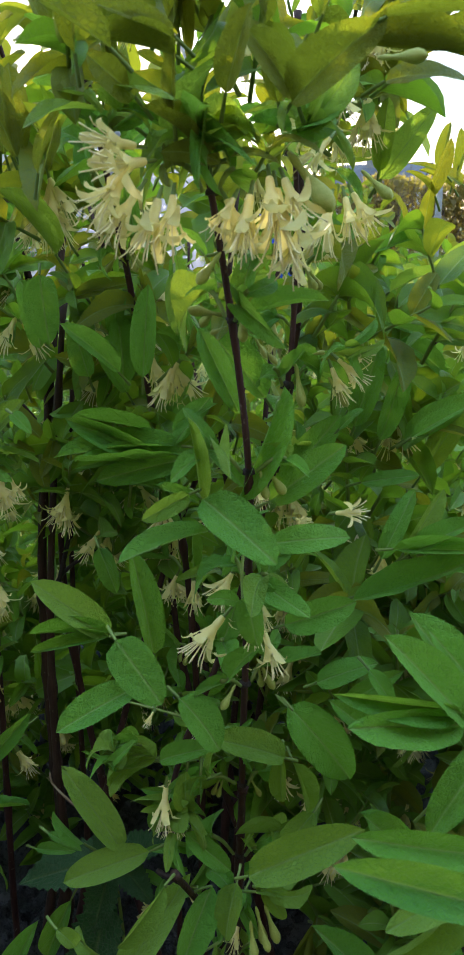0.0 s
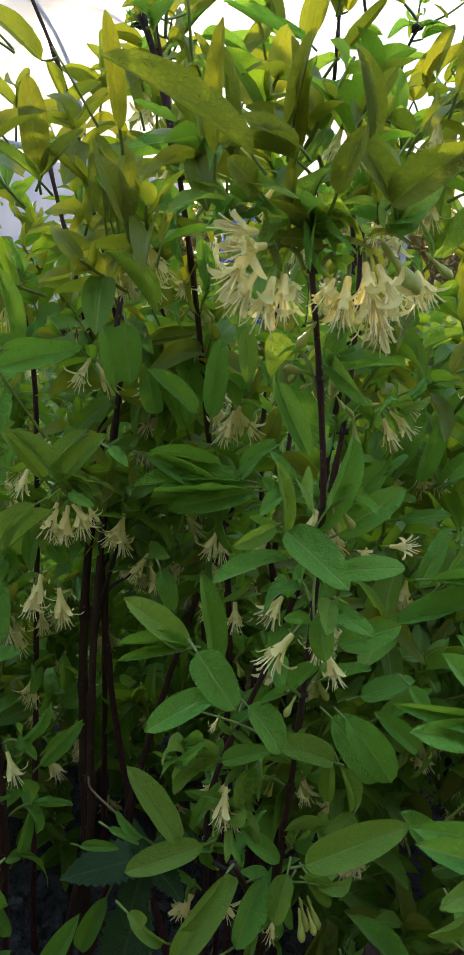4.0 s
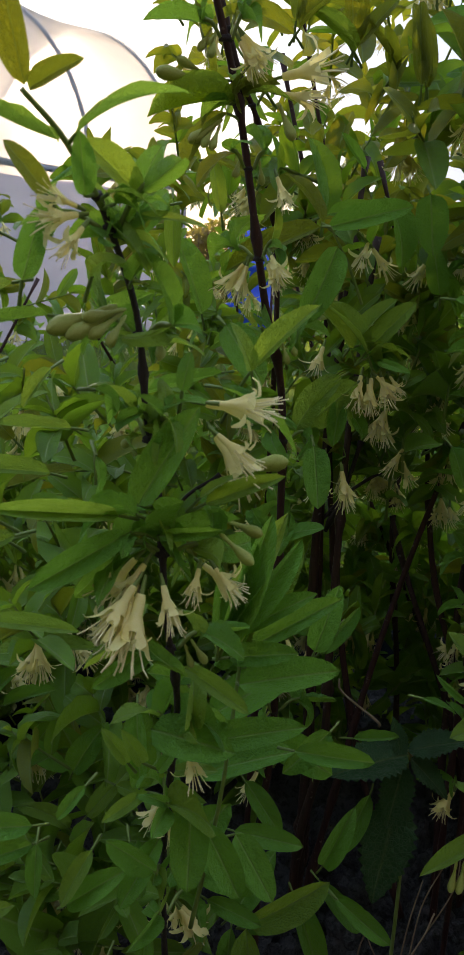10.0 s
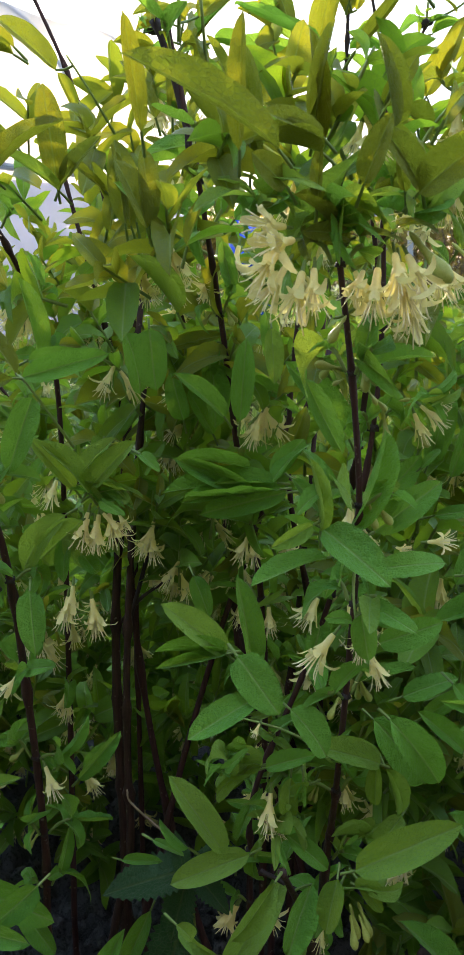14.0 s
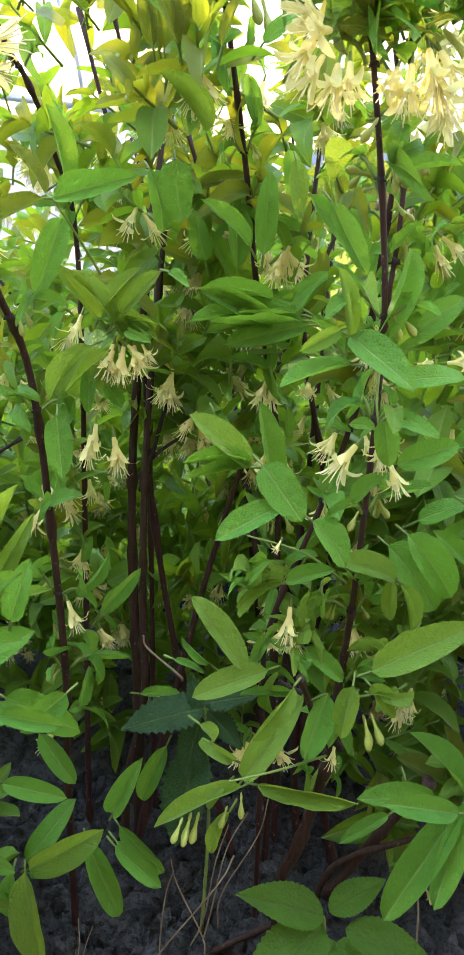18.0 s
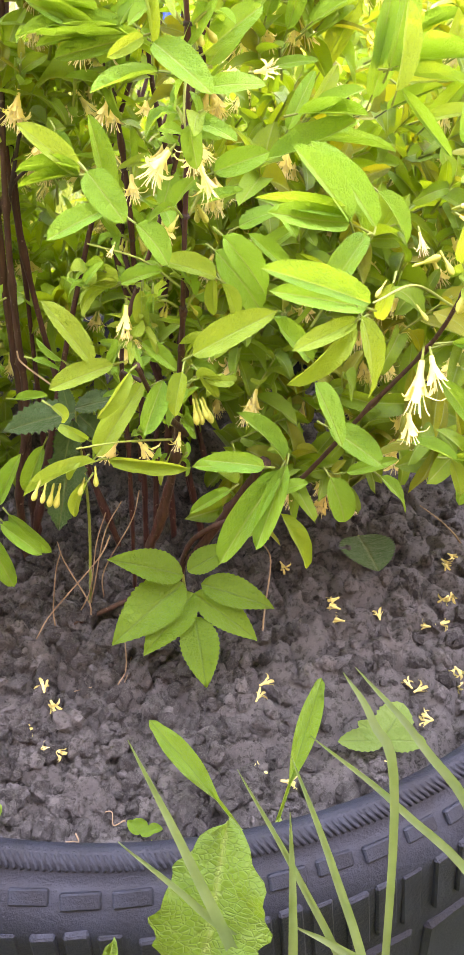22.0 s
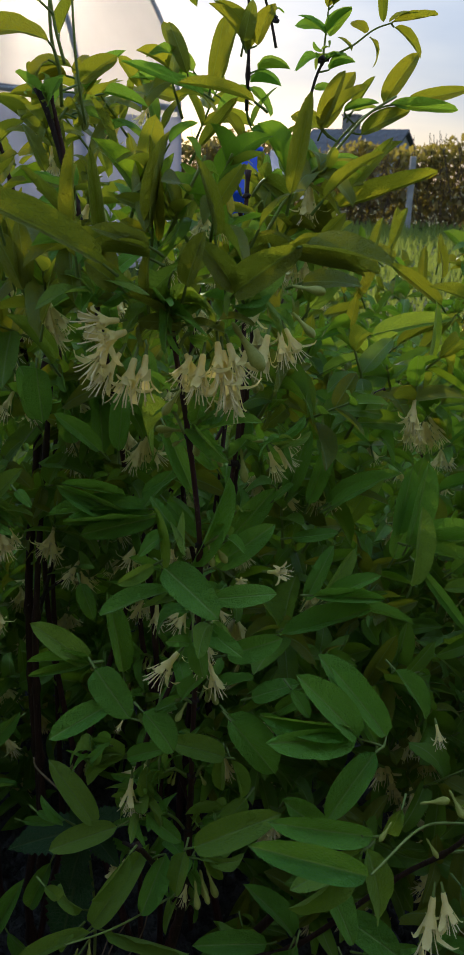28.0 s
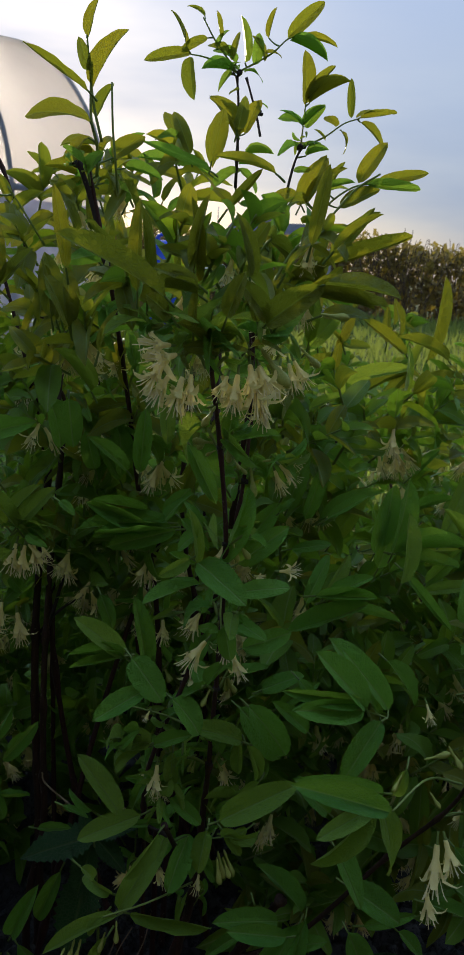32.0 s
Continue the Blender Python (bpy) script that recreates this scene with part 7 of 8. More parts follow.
# ---- leaves and blossoms further in, and the neighbouring shrubs ----
def cluster(base, axis, size, young, bag, grow):
    """A side shoot: opposite pairs of leaves along a short axis, sometimes with hanging flowers."""
    base, d = Vector(base), Vector(axis).normalized()
    e1 = d.cross(Vector((0.2, 0.9, 0.4))).normalized()
    e2 = d.cross(e1)
    length = size * grow.uniform(0.7, 1.5)
    a0 = grow.uniform(0, 3.14)
    pairs = grow.choice((3, 3, 4))
    v, f = tube([base - d * 0.01, base + d * length * 0.5, base + d * length], 0.0011, 0.0007, 4)
    bag["shoot"].add((np.array([tuple(q) for q in v]), f, np.zeros((len(v), 2))), Matrix.Identity(4))
    for k in range(pairs):
        s = (k + 0.4) / pairs
        for side in (0, math.pi):
            a = a0 + side + k * 1.5708 + grow.uniform(-0.3, 0.3)
            out = e1 * math.cos(a) + e2 * math.sin(a)
            tilt = grow.uniform(0.75, 1.25) - 0.45 * s
            way = d * math.cos(tilt) + out * math.sin(tilt) + Vector((0, 0, -0.12))
            ln = size * grow.uniform(0.75, 1.15) * (0.75 + 0.5 * math.sin(math.pi * min(1, s + 0.2)))
            p = base + d * length * s
            m = leaf_pose(p, p + way.normalized() * ln, grow.uniform(0.26, 0.42), grow.uniform(-45, 45), d + Vector((0, -0.1, 0.6)))
            key = "young" if grow.random() < young + 0.25 * (s - 0.5) else "green"
            bag[key].add(FILL[grow.randrange(10)], m)
    if grow.random() < 0.3:
        for q in range(grow.choice((2, 2, 4))):
            p = base + d * length * grow.uniform(0.0, 0.3)
            way = Vector((grow.uniform(-0.7, 0.7), grow.uniform(-0.9, 0.3), -1)).normalized() * 0.019
            m = at_pose(p, p + way, grow.uniform(0, 6))
            bag["corolla"].add(FILL_COROLLA, m)
            bag["stamen"].add(FILL_STAMEN, m)


def new_bag():
    return {k: Foliage() for k in ("green", "young", "shoot", "corolla", "stamen")}


def hang(bag, owner):
    for key, name, mat in (("green", "foliage", foliage_shade_green), ("young", "young_foliage", foliage_young_backlit), ("shoot", "shoot_growth", shoot_mat),
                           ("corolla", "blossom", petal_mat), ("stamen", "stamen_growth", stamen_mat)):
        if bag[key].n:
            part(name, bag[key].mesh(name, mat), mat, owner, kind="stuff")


def fill(count, xr, yr, zr, young, bag, seed, size=0.034, gap=0.0, heart=(-0.03, 0.6), dome=False):
    """Side shoots spread through a block of the crown, thinned by a slow noise, growing up and outwards."""
    grow = random.Random(seed)
    made = 0
    while made < count:
        p = Vector((grow.uniform(*xr), grow.uniform(*yr), grow.uniform(*zr)))
        if dome:
            off = ((2 * p.x - xr[0] - xr[1]) / (xr[1] - xr[0])) ** 2 + ((2 * p.y - yr[0] - yr[1]) / (yr[1] - yr[0])) ** 2
            if off > 1.1 + 0.3 * noise.noise(p * 5.0):
                continue
            p.z -= (p.z - zr[0]) * 0.30 * off * off
        if noise.noise(p * 9.0) < gap:
            made += 0.15
            continue
        made += 1
        out = Vector((p.x - heart[0], p.y - heart[1], 0)) * 1.6
        axis = out + Vector((grow.uniform(-0.6, 0.6), grow.uniform(-0.8, 0.4), grow.uniform(0.2, 1.1)))
        # more yellow leaves with height, young growth and painted backlight together
        yg = young + max(0.0, (p.z - 0.60) * 2.5)
        cluster(p, axis, size * grow.uniform(0.8, 1.2), yg, bag, grow)


def wand(owner, base, tip, r0, r1, seed, kind="young"):
    g = random.Random(seed)
    b, t = Vector(base), Vector(tip)
    mid = [b.lerp(t, k / 4) + Vector((g.uniform(-0.02, 0.02), g.uniform(-0.02, 0.02), 0)) for k in (1, 2, 3)]
    v, f = tube(smooth_line([t, *mid[::-1], b], 7), r1, r0, 7, 0.06, 1.7)
    part("stem", mesh_of("stem", v, f, BARK[kind]), BARK[kind], owner)


# small curled leaves, buds and flowers in tufts at the joints of the stems
v, f, uv = clod_shape(3, 1)
KNOB = mesh_of("joint", v, f, bark_black)
tuft_pick = random.Random(77)
KNOBS = [(0.031, 0.600, 0.968), (0.088, 0.600, 0.915), (0.050, 0.610, 0.940), (-0.090, 0.460, 0.876)]


def joint_tuft(p, along, rich, young):
    g = tuft_pick
    if young < 0.45:
        part("joint", KNOB, None, shrub, m=Matrix.Translation(p) @ Matrix.Rotation(g.uniform(0, 6), 4, "Z") @ Matrix.Scale(g.uniform(0.0026, 0.0038), 4))
    spin = g.uniform(0, 3.14)
    for side in (0, math.pi):
        a = spin + side
        out = Vector((math.cos(a), math.sin(a) * 0.8 - 0.25, 0)).normalized()
        root = p + out * 0.003
        top = p + out * g.uniform(0.008, 0.018) + Vector((0, 0, g.uniform(0.004, 0.014)))
        v, f = tube(smooth_line([root, root.lerp(top, 0.5) + Vector((0, 0, 0.002)), top], 4), 0.0008, 0.0011, 6)
        part("side_shoot", mesh_of("side_shoot", v, f, shoot_mat), shoot_mat, shrub)
        grow = (top - root).normalized()
        e1 = grow.cross(Vector((0.3, 0.2, 0.9))).normalized()
        e2 = grow.cross(e1)
        n = g.choice((2, 3, 3, 4)) + rich
        for q in range(n):
            b = a + 6.28 * q / n + g.uniform(-0.4, 0.4)
            open_by = g.uniform(0.35, 1.25)
            way = grow * math.cos(open_by) + (e1 * math.cos(b) + e2 * math.sin(b)) * math.sin(open_by)
            ln = g.uniform(0.012, 0.030)
            foot = root.lerp(top, g.uniform(0.4, 1.0))
            part("leaf", HERO[("gold" if p.z > 0.72 else "young") if g.random() < young else "green", g.choice((1, 2, 3, 4, 6, 8, 9, 9))], None, shrub, m=leaf_pose(foot, foot + way * ln, g.uniform(0.26, 0.42), g.uniform(-60, 60), grow + Vector((0, -0.3, 0.4))))
        roll = g.random()
        for q in range(g.choice((1, 2, 3)) if roll < 0.55 and young < 0.45 else 0):
            way = Vector((out.x * 0.6 + g.uniform(-0.4, 0.4), out.y * 0.5 + g.uniform(-0.5, 0.2), -1)).normalized()
            foot = root.lerp(top, g.uniform(0.1, 0.6))
            if roll < 0.25:
                part("bud", BUD, None, shrub, m=at_pose(foot, foot + way * g.uniform(0.008, 0.013), g.uniform(0, 6), 0.6))
            else:
                STEMLETS.append((foot, foot + way * 0.005))
                bloom(foot + way * 0.005, foot + way * g.uniform(0.018, 0.024))


for kind, line in LINES:
    if (kind in ("shoot", "old") or min(q.y for q in line) > 0.56 or len(line) < 20):
        continue
    run, last = 0.03, line[0]
    for q in line:
        run += (q - last).length
        last = q
        if run > 0.042:
            run = tuft_pick.uniform(-0.012, 0.008)
            if q.z > 0.36:
                joint_tuft(q, None, 1 if kind == "black" else 0, 0.35 if kind == "black" else 0.12 + max(0.0, (q.z - 0.66) * 2.0))


def curl_tuft(p, n, reach, kinds, seed):
    """Narrow young leaves curling out of a stem's top."""
    g = random.Random(seed)
    for q in range(n):
        a = 2.4 * q + g.uniform(-0.4, 0.4)
        way = Vector((math.cos(a), 0.8 * math.sin(a) - 0.15, g.uniform(-0.1, 1.1))).normalized()
        foot = p + Vector((g.uniform(-1, 1), g.uniform(-1, 1), g.uniform(-0.4, 1.6))) * 0.004
        part("leaf", HERO[g.choice(kinds), g.choice((2, 6, 8, 9, 9, 5))], None, shrub, m=leaf_pose(foot, foot + way * reach * g.uniform(0.5, 1.15), g.uniform(0.15, 0.27), g.uniform(-70, 70), way.cross(Vector((0.3, 0.2, 1))) + Vector((0, -0.5, 0.5))))


for q, (p, n, reach, kinds) in enumerate((((-0.008, 0.316, 0.772), 16, 0.036, ("green", "young", "young")), ((0.022, 0.318, 0.776), 9, 0.032, ("green", "young")), ((-0.040, 0.312, 0.778), 9, 0.032, ("green", "young")),
                                          ((0.030, 0.400, 0.790), 12, 0.030, ("green", "young", "gold")), ((0.052, 0.392, 0.690), 8, 0.022, ("green", "young")), ((-0.066, 0.440, 0.800), 9, 0.022, ("young", "gold")),
                                          ((-0.197, 0.362, 0.756), 9, 0.022, ("young", "gold")), ((-0.216, 0.350, 0.820), 8, 0.022, ("young", "gold")), ((-0.240, 0.232, 0.690), 12, 0.026, ("green", "young")),
                                          ((-0.234, 0.242, 0.655), 8, 0.020, ("green", "young")), ((-0.231, 0.240, 0.625), 9, 0.022, ("green", "young")), ((-0.225, 0.238, 0.585), 11, 0.026, ("green", "young")),
                                          ((-0.025, 0.335, 0.485), 9, 0.024, ("young", "green")), ((0.004, 0.340, 0.520), 9, 0.022, ("young", "green")), ((-0.050, 0.335, 0.520), 10, 0.026, ("young", "green")),
                                          ((0.150, 0.250, 0.545), 12, 0.026, ("young", "young")), ((0.020, 0.345, 0.470), 7, 0.022, ("young",)), ((-0.115, 0.410, 0.630), 8, 0.022, ("young", "green")),
                                          ((0.225, 0.480, 0.655), 12, 0.030, ("young", "gold")), ((0.240, 0.455, 0.610), 10, 0.028, ("young", "green")))):
    curl_tuft(Vector(p), n, reach, kinds, 300 + q)
for q, p in enumerate(KNOBS):
    for n in range(5):
        off = Vector((tuft_pick.uniform(-1, 1), tuft_pick.uniform(-1, 1), tuft_pick.uniform(-0.6, 0.6))) * 0.007
        part("joint", KNOB, None, shrub, m=Matrix.Translation(Vector(p) + off * 0.5) @ Matrix.Rotation(n, 4, "Z") @ Matrix.Scale(tuft_pick.uniform(0.0016, 0.0034), 4))
    curl_tuft(Vector(p), 9, 0.010, ("green", "young"), 340 + q)

stalks = Foliage()
for foot, tip in FEET:
    near = sorted(WOOD, key=lambda q: (q - foot).length + 0.6 * max(0.0, q.z - foot.z + 0.005))[0]
    d = (near - foot).length
    away = (foot - tip).normalized()
    if d > 0.016:
        near = foot + away * 0.007 + Vector((0, 0.004, -0.002))
        d = 0.008
    if d > 0.003:
        line = smooth_line([foot, foot.lerp(near, 0.45) + away * d * 0.06, near], 5)
        v, f = tube(line, 0.0006, 0.0008, 5, closed=False)
        stalks.add((np.array([tuple(q) for q in v]), f, np.zeros((len(v), 2))), Matrix.Identity(4))
for root, base in STEMLETS:
    v, f = tube([root, root.lerp(base, 0.5), base], 0.0006, 0.0009, 5, closed=False)
    stalks.add((np.array([tuple(q) for q in v]), f, np.zeros((len(v), 2))), Matrix.Identity(4))
part("stalk_growth", stalks.mesh("stalk_growth", stalk_mat), stalk_mat, shrub, kind="stuff")

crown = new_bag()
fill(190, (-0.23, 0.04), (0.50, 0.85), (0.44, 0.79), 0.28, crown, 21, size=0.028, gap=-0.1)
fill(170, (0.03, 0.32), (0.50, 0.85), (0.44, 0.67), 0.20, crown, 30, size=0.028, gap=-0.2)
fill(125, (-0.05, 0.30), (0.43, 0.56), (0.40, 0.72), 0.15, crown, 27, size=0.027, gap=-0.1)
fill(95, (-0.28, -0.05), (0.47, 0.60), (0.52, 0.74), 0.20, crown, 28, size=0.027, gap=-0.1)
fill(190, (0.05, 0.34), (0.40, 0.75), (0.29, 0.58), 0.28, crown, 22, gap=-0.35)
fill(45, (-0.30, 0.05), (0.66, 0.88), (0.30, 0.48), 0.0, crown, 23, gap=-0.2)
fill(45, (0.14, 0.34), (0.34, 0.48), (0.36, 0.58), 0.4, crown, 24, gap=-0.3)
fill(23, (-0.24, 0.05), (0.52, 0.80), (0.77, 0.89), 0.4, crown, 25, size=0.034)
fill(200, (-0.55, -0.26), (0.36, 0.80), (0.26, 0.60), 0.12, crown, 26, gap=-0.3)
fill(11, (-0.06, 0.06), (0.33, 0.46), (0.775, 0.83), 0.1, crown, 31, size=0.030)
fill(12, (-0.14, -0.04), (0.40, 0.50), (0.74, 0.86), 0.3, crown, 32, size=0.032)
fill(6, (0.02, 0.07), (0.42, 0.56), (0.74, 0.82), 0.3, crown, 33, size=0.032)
# low leaf skirt at the back, added to block light from the hollow
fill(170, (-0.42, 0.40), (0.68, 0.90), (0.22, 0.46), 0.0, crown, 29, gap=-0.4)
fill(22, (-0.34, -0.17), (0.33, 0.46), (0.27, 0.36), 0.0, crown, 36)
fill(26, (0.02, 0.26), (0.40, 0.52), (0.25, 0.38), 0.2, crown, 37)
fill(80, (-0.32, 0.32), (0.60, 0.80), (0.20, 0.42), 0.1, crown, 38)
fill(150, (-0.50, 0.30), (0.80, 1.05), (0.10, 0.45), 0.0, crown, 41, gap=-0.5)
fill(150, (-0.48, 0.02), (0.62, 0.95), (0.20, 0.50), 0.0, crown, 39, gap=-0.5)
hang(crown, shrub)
g = random.Random(5)
for k in range(8):
    wand(shrub, (g.uniform(-0.16, 0.06), g.uniform(0.50, 0.66), 0.17), (g.uniform(-0.22, 0.06), g.uniform(0.50, 0.80), g.uniform(0.66, 0.84)), 0.0030, 0.0014, 40 + k)


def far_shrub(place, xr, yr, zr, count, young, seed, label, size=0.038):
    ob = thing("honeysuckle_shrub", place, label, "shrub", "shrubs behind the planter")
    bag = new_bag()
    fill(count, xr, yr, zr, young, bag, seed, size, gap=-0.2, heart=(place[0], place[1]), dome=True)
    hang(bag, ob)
    g = random.Random(seed)
    for k in range(9):
        wand(ob, (place[0] + g.uniform(-0.1, 0.1), place[1] + g.uniform(-0.1, 0.1), 0.0), (g.uniform(*xr), g.uniform(*yr), zr[1] * g.uniform(0.6, 0.86)), 0.005, 0.0018, seed + k)


far_shrub((0.62, 1.15, 0), (0.12, 1.25), (0.74, 1.58), (0.12, 0.74), 620, 0.22, 61, "low honeysuckle shrub with yellow-green young leaves, behind the tyre")
far_shrub((-0.75, 1.20, 0), (-1.25, -0.32), (0.88, 1.60), (0.10, 0.78), 250, 0.35, 71, "bushy honeysuckle shrub with green leaves, behind the tyre")
far_shrub((-0.05, 1.45, 0), (-0.42, 0.36), (1.10, 1.80), (0.15, 0.84), 260, 0.2, 81, "honeysuckle shrub half hidden behind the planted tyre")

# ---- weeds, grass and litter on the soil ----
def weed_shape(outline, teeth=0.0, wave=0.0, fold=0.5, bend=0.3, along=30, across=4):
    """A broad leaf whose half width follows outline(u), with a toothed edge."""
    v, f, uv = leaf_shape(fold, bend, 0.0, wave, 1.0, along, across)
    n = across + 1
    for i in range(along + 1):
        u = i / along
        w = max(0.012, outline(u))
        old = max(1e-6, v[i * n + n - 1][0] - v[i * n][0]) / 2
        for j in range(n):
            k = w / old
            if teeth and j in (0, n - 1):
                k *= 1 + teeth if i % 2 else 1 - teeth
            v[i * n + j][0] *= k
    return v, f, uv


def ovate(u):
    return 0.5 * math.sin(math.pi * u ** 0.72) ** 0.85


def round_leaf(u):
    return 0.5 * math.sin(math.pi * u ** 0.85) ** 0.6


def spoon(u):
    return 0.07 + 0.43 * max(0.0, math.sin(math.pi * max(0.0, u - 0.25) / 0.75)) ** 0.8 if u < 0.93 else 0.5 * math.sqrt(max(0.0, 1 - ((u - 0.72) / 0.28) ** 2)) * 0.8


def crinkled(u):
    return 0.5 * math.sin(math.pi * u ** 0.6) ** 0.55 * (1 + 0.07 * math.sin(21 * u) + 0.05 * math.sin(37 * u + 1))


WEED = {"elder": mesh_of("leaflet", *weed_shape(ovate, 0.035)[:2], weed_mat, weed_shape(ovate)[2]), "nettle": mesh_of("leaflet", *weed_shape(ovate, 0.11, 0.5, along=24)[:2], nettle_mat, weed_shape(ovate, along=24)[2])}
for key, mat, shape in (("dandelion", weed_mat, weed_shape(spoon, 0, 0.5)), ("seedling", seedling_mat, weed_shape(round_leaf, 0.05, 0.4, along=16)), ("sprout", weed_mat, weed_shape(round_leaf, 0)),
                        ("dock", dock_mat, weed_shape(crinkled, 0, 2.2, 0.9, 0.4, 24, 8)), ("clover", nettle_mat, weed_shape(round_leaf, 0.05))):
    WEED[key] = mesh_of("leaflet", shape[0], shape[1], mat, shape[2])
WEED_LABEL = {"elder": ("ground_elder", "ground elder with one bright green seven-part toothed leaf on the soil"), "nettle": ("nettle", "dark green stinging nettle among the stems"),
              "dandelion": ("dandelion", "young dandelion with long bright green leaves by the tyre lip"), "seedling": ("seedling", "small weed seedling with rounded toothed leaves"),
              "sprout": ("sprout", "tiny pair of seed leaves on the bare soil"), "dock": ("dock", "broad crinkled green dock leaf beside the tyre"), "clover": ("weed", "small dark toothed leaf at the soil's edge")}
weeds = {}


def weed_leaf(key, base, tip, width, shape):
    at = (key, round(base[0], 2) if key in ("dandelion", "sprout", "dock") else 0)
    foot = Vector((base[0], base[1], soil_height(base[0], base[1]) if base[1] > 0.18 else 0.0))
    if at not in weeds:
        name, label = WEED_LABEL[key]
        weeds[at] = thing(name, foot, label, "weed")
        if base[2] - foot.z > 0.01:
            top = Vector(base)
            v, f = tube(smooth_line([foot, foot.lerp(top, 0.5) + Vector((0.004, 0.006, 0)), top], 5), 0.0014, 0.0011, 6)
            part("stalk", mesh_of("stalk", v, f, shoot_mat), shoot_mat, weeds[at])
    if key == "seedling":
        tip = Vector(base).lerp(Vector(tip), 0.8)
    width *= {"elder": 1.0, "nettle": 0.85, "dandelion": 0.78, "dock": 0.9}.get(key, 1.0)
    part("leaf", WEED[key], None, weeds[at], m=leaf_pose(base, tip, width, 0, (0, -0.45, 0.9)))


def blade_shape(n=7):
    verts, faces = [], []
    for i in range(n + 1):
        u = i / n
        w = 0.5 * (1 - u ** 2.2) + 0.01
        for s in (-1, 0, 1):
            verts.append((s * w, u, -0.18 * u * u + (abs(s) * 0.005)))
        if i:
            b = i * 3
            faces += [(b - 3, b - 2, b + 1, b), (b - 2, b - 1, b + 2, b + 1)]
    return np.array(verts), faces, np.zeros((len(verts), 2))


BLADE = blade_shape()
tuft = thing("grass_tuft", (0.03, 0.08, 0.0), "tuft of long green grass blades in front of the tyre", "grass")


def blade(base, tip):
    """A long blade that rises from the ground and arches over to its tip."""
    b, t = Vector(base), Vector(tip)
    lean = min(0.8, 0.6 * b.z / max(0.03, t.z - b.z))
    root = Vector((b.x + (b.x - t.x) * lean, b.y - 0.012, 0.0))
    line = smooth_line([root, b.lerp(root, 0.1), b.lerp(t, 0.5) + Vector((0, -0.002, (t - b).length * 0.03)), t], 6)
    n, w0 = len(line) - 1, pick.uniform(0.0021, 0.0033)
    across = (t - b).cross(Vector((0, -1, 0.4))).normalized()
    verts, faces = [], []
    for i, q in enumerate(line):
        w = w0 * (1 - (i / n) ** 3) + 0.0002
        verts += [q - across * w, q + Vector((0, 0.0010, -0.0004)), q + across * w]
        if i:
            k = i * 3
            faces += [(k - 3, k - 2, k + 1, k), (k - 2, k - 1, k + 2, k + 1)]
    part("blade", mesh_of("blade", verts, faces, grass_mat), grass_mat, tuft)


WILTED = mesh_of("wilted_flower", cor_v * (0.85, 0.75, 0.7), cor_f, wilted_mat)


def fallen_flower(x, y):
    z = max(soil_height(x + i, y + j) for i in (-0.004, 0, 0.004) for j in (-0.004, 0, 0.004)) + 0.0040
    a = pick.uniform(0, 6.28)
    ob = new("fallen_flower", WILTED)
    ob.matrix_basis = Matrix.Translation((x, y, z)) @ Euler((pick.uniform(-0.25, 0.1), pick.uniform(0, 6), a)).to_matrix().to_4x4() @ Matrix.Scale(pick.uniform(0.014, 0.018), 4)
    tagged(ob, "wilted cream flower lying on the dry soil", "flower", "fallen flowers")


def dry_stem(r, *points):
    pts = [Vector(p) for p in points]
    pts = [pts[0], *[a.lerp(b, 0.5) + Vector((pick.uniform(-0.006, 0.006), pick.uniform(-0.004, 0.004), pick.uniform(-0.003, 0.004))) for a, b in zip(pts, pts[1:])], pts[-1]]
    k = 0.62 if r < 0.003 else 0.8
    v, f = tube(smooth_line(pts, 6), r * 0.7 * k, r * k, 6, jitter=0.08)
    ob = new("dry_stem", mesh_of("dry_stem", v, f, straw_mat if r < 0.003 else bark_old))
    tagged(ob, "dry brown stem lying on the soil" if r < 0.003 else "dead woody branch lying on the soil", "twig", "dry stems")


weed_leaf("elder", (0.005, 0.372, 0.274), (-0.048, 0.365, 0.302), .46, 0)
weed_leaf("elder", (0.005, 0.370, 0.268), (-0.051, 0.330, 0.250), .55, 0)
weed_leaf("elder", (0.013, 0.365, 0.261), (-0.028, 0.325, 0.241), .50, 0)
weed_leaf("elder", (0.012, 0.350, 0.251), (0.019, 0.310, 0.215), .55, 0)
weed_leaf("elder", (0.013, 0.365, 0.261), (0.061, 0.335, 0.239), .45, 0)
weed_leaf("elder", (0.019, 0.370, 0.266), (0.075, 0.350, 0.258), .45, 0)
weed_leaf("elder", (0.009, 0.375, 0.275), (0.046, 0.385, 0.293), .50, 0)
weed_leaf("nettle", (-0.071, 0.440, 0.382), (-0.126, 0.425, 0.380), .6, 0)
weed_leaf("nettle", (-0.071, 0.440, 0.385), (-0.033, 0.430, 0.402), .55, 0)
weed_leaf("nettle", (-0.073, 0.440, 0.375), (-0.085, 0.425, 0.337), .6, 0)
weed_leaf("nettle", (-0.075, 0.440, 0.380), (-0.080, 0.445, 0.406), .55, 0)
weed_leaf("nettle", (-0.075, 0.440, 0.353), (-0.093, 0.415, 0.287), .55, 0)
weed_leaf("nettle", (-0.069, 0.440, 0.380), (-0.045, 0.425, 0.361), .6, 0)
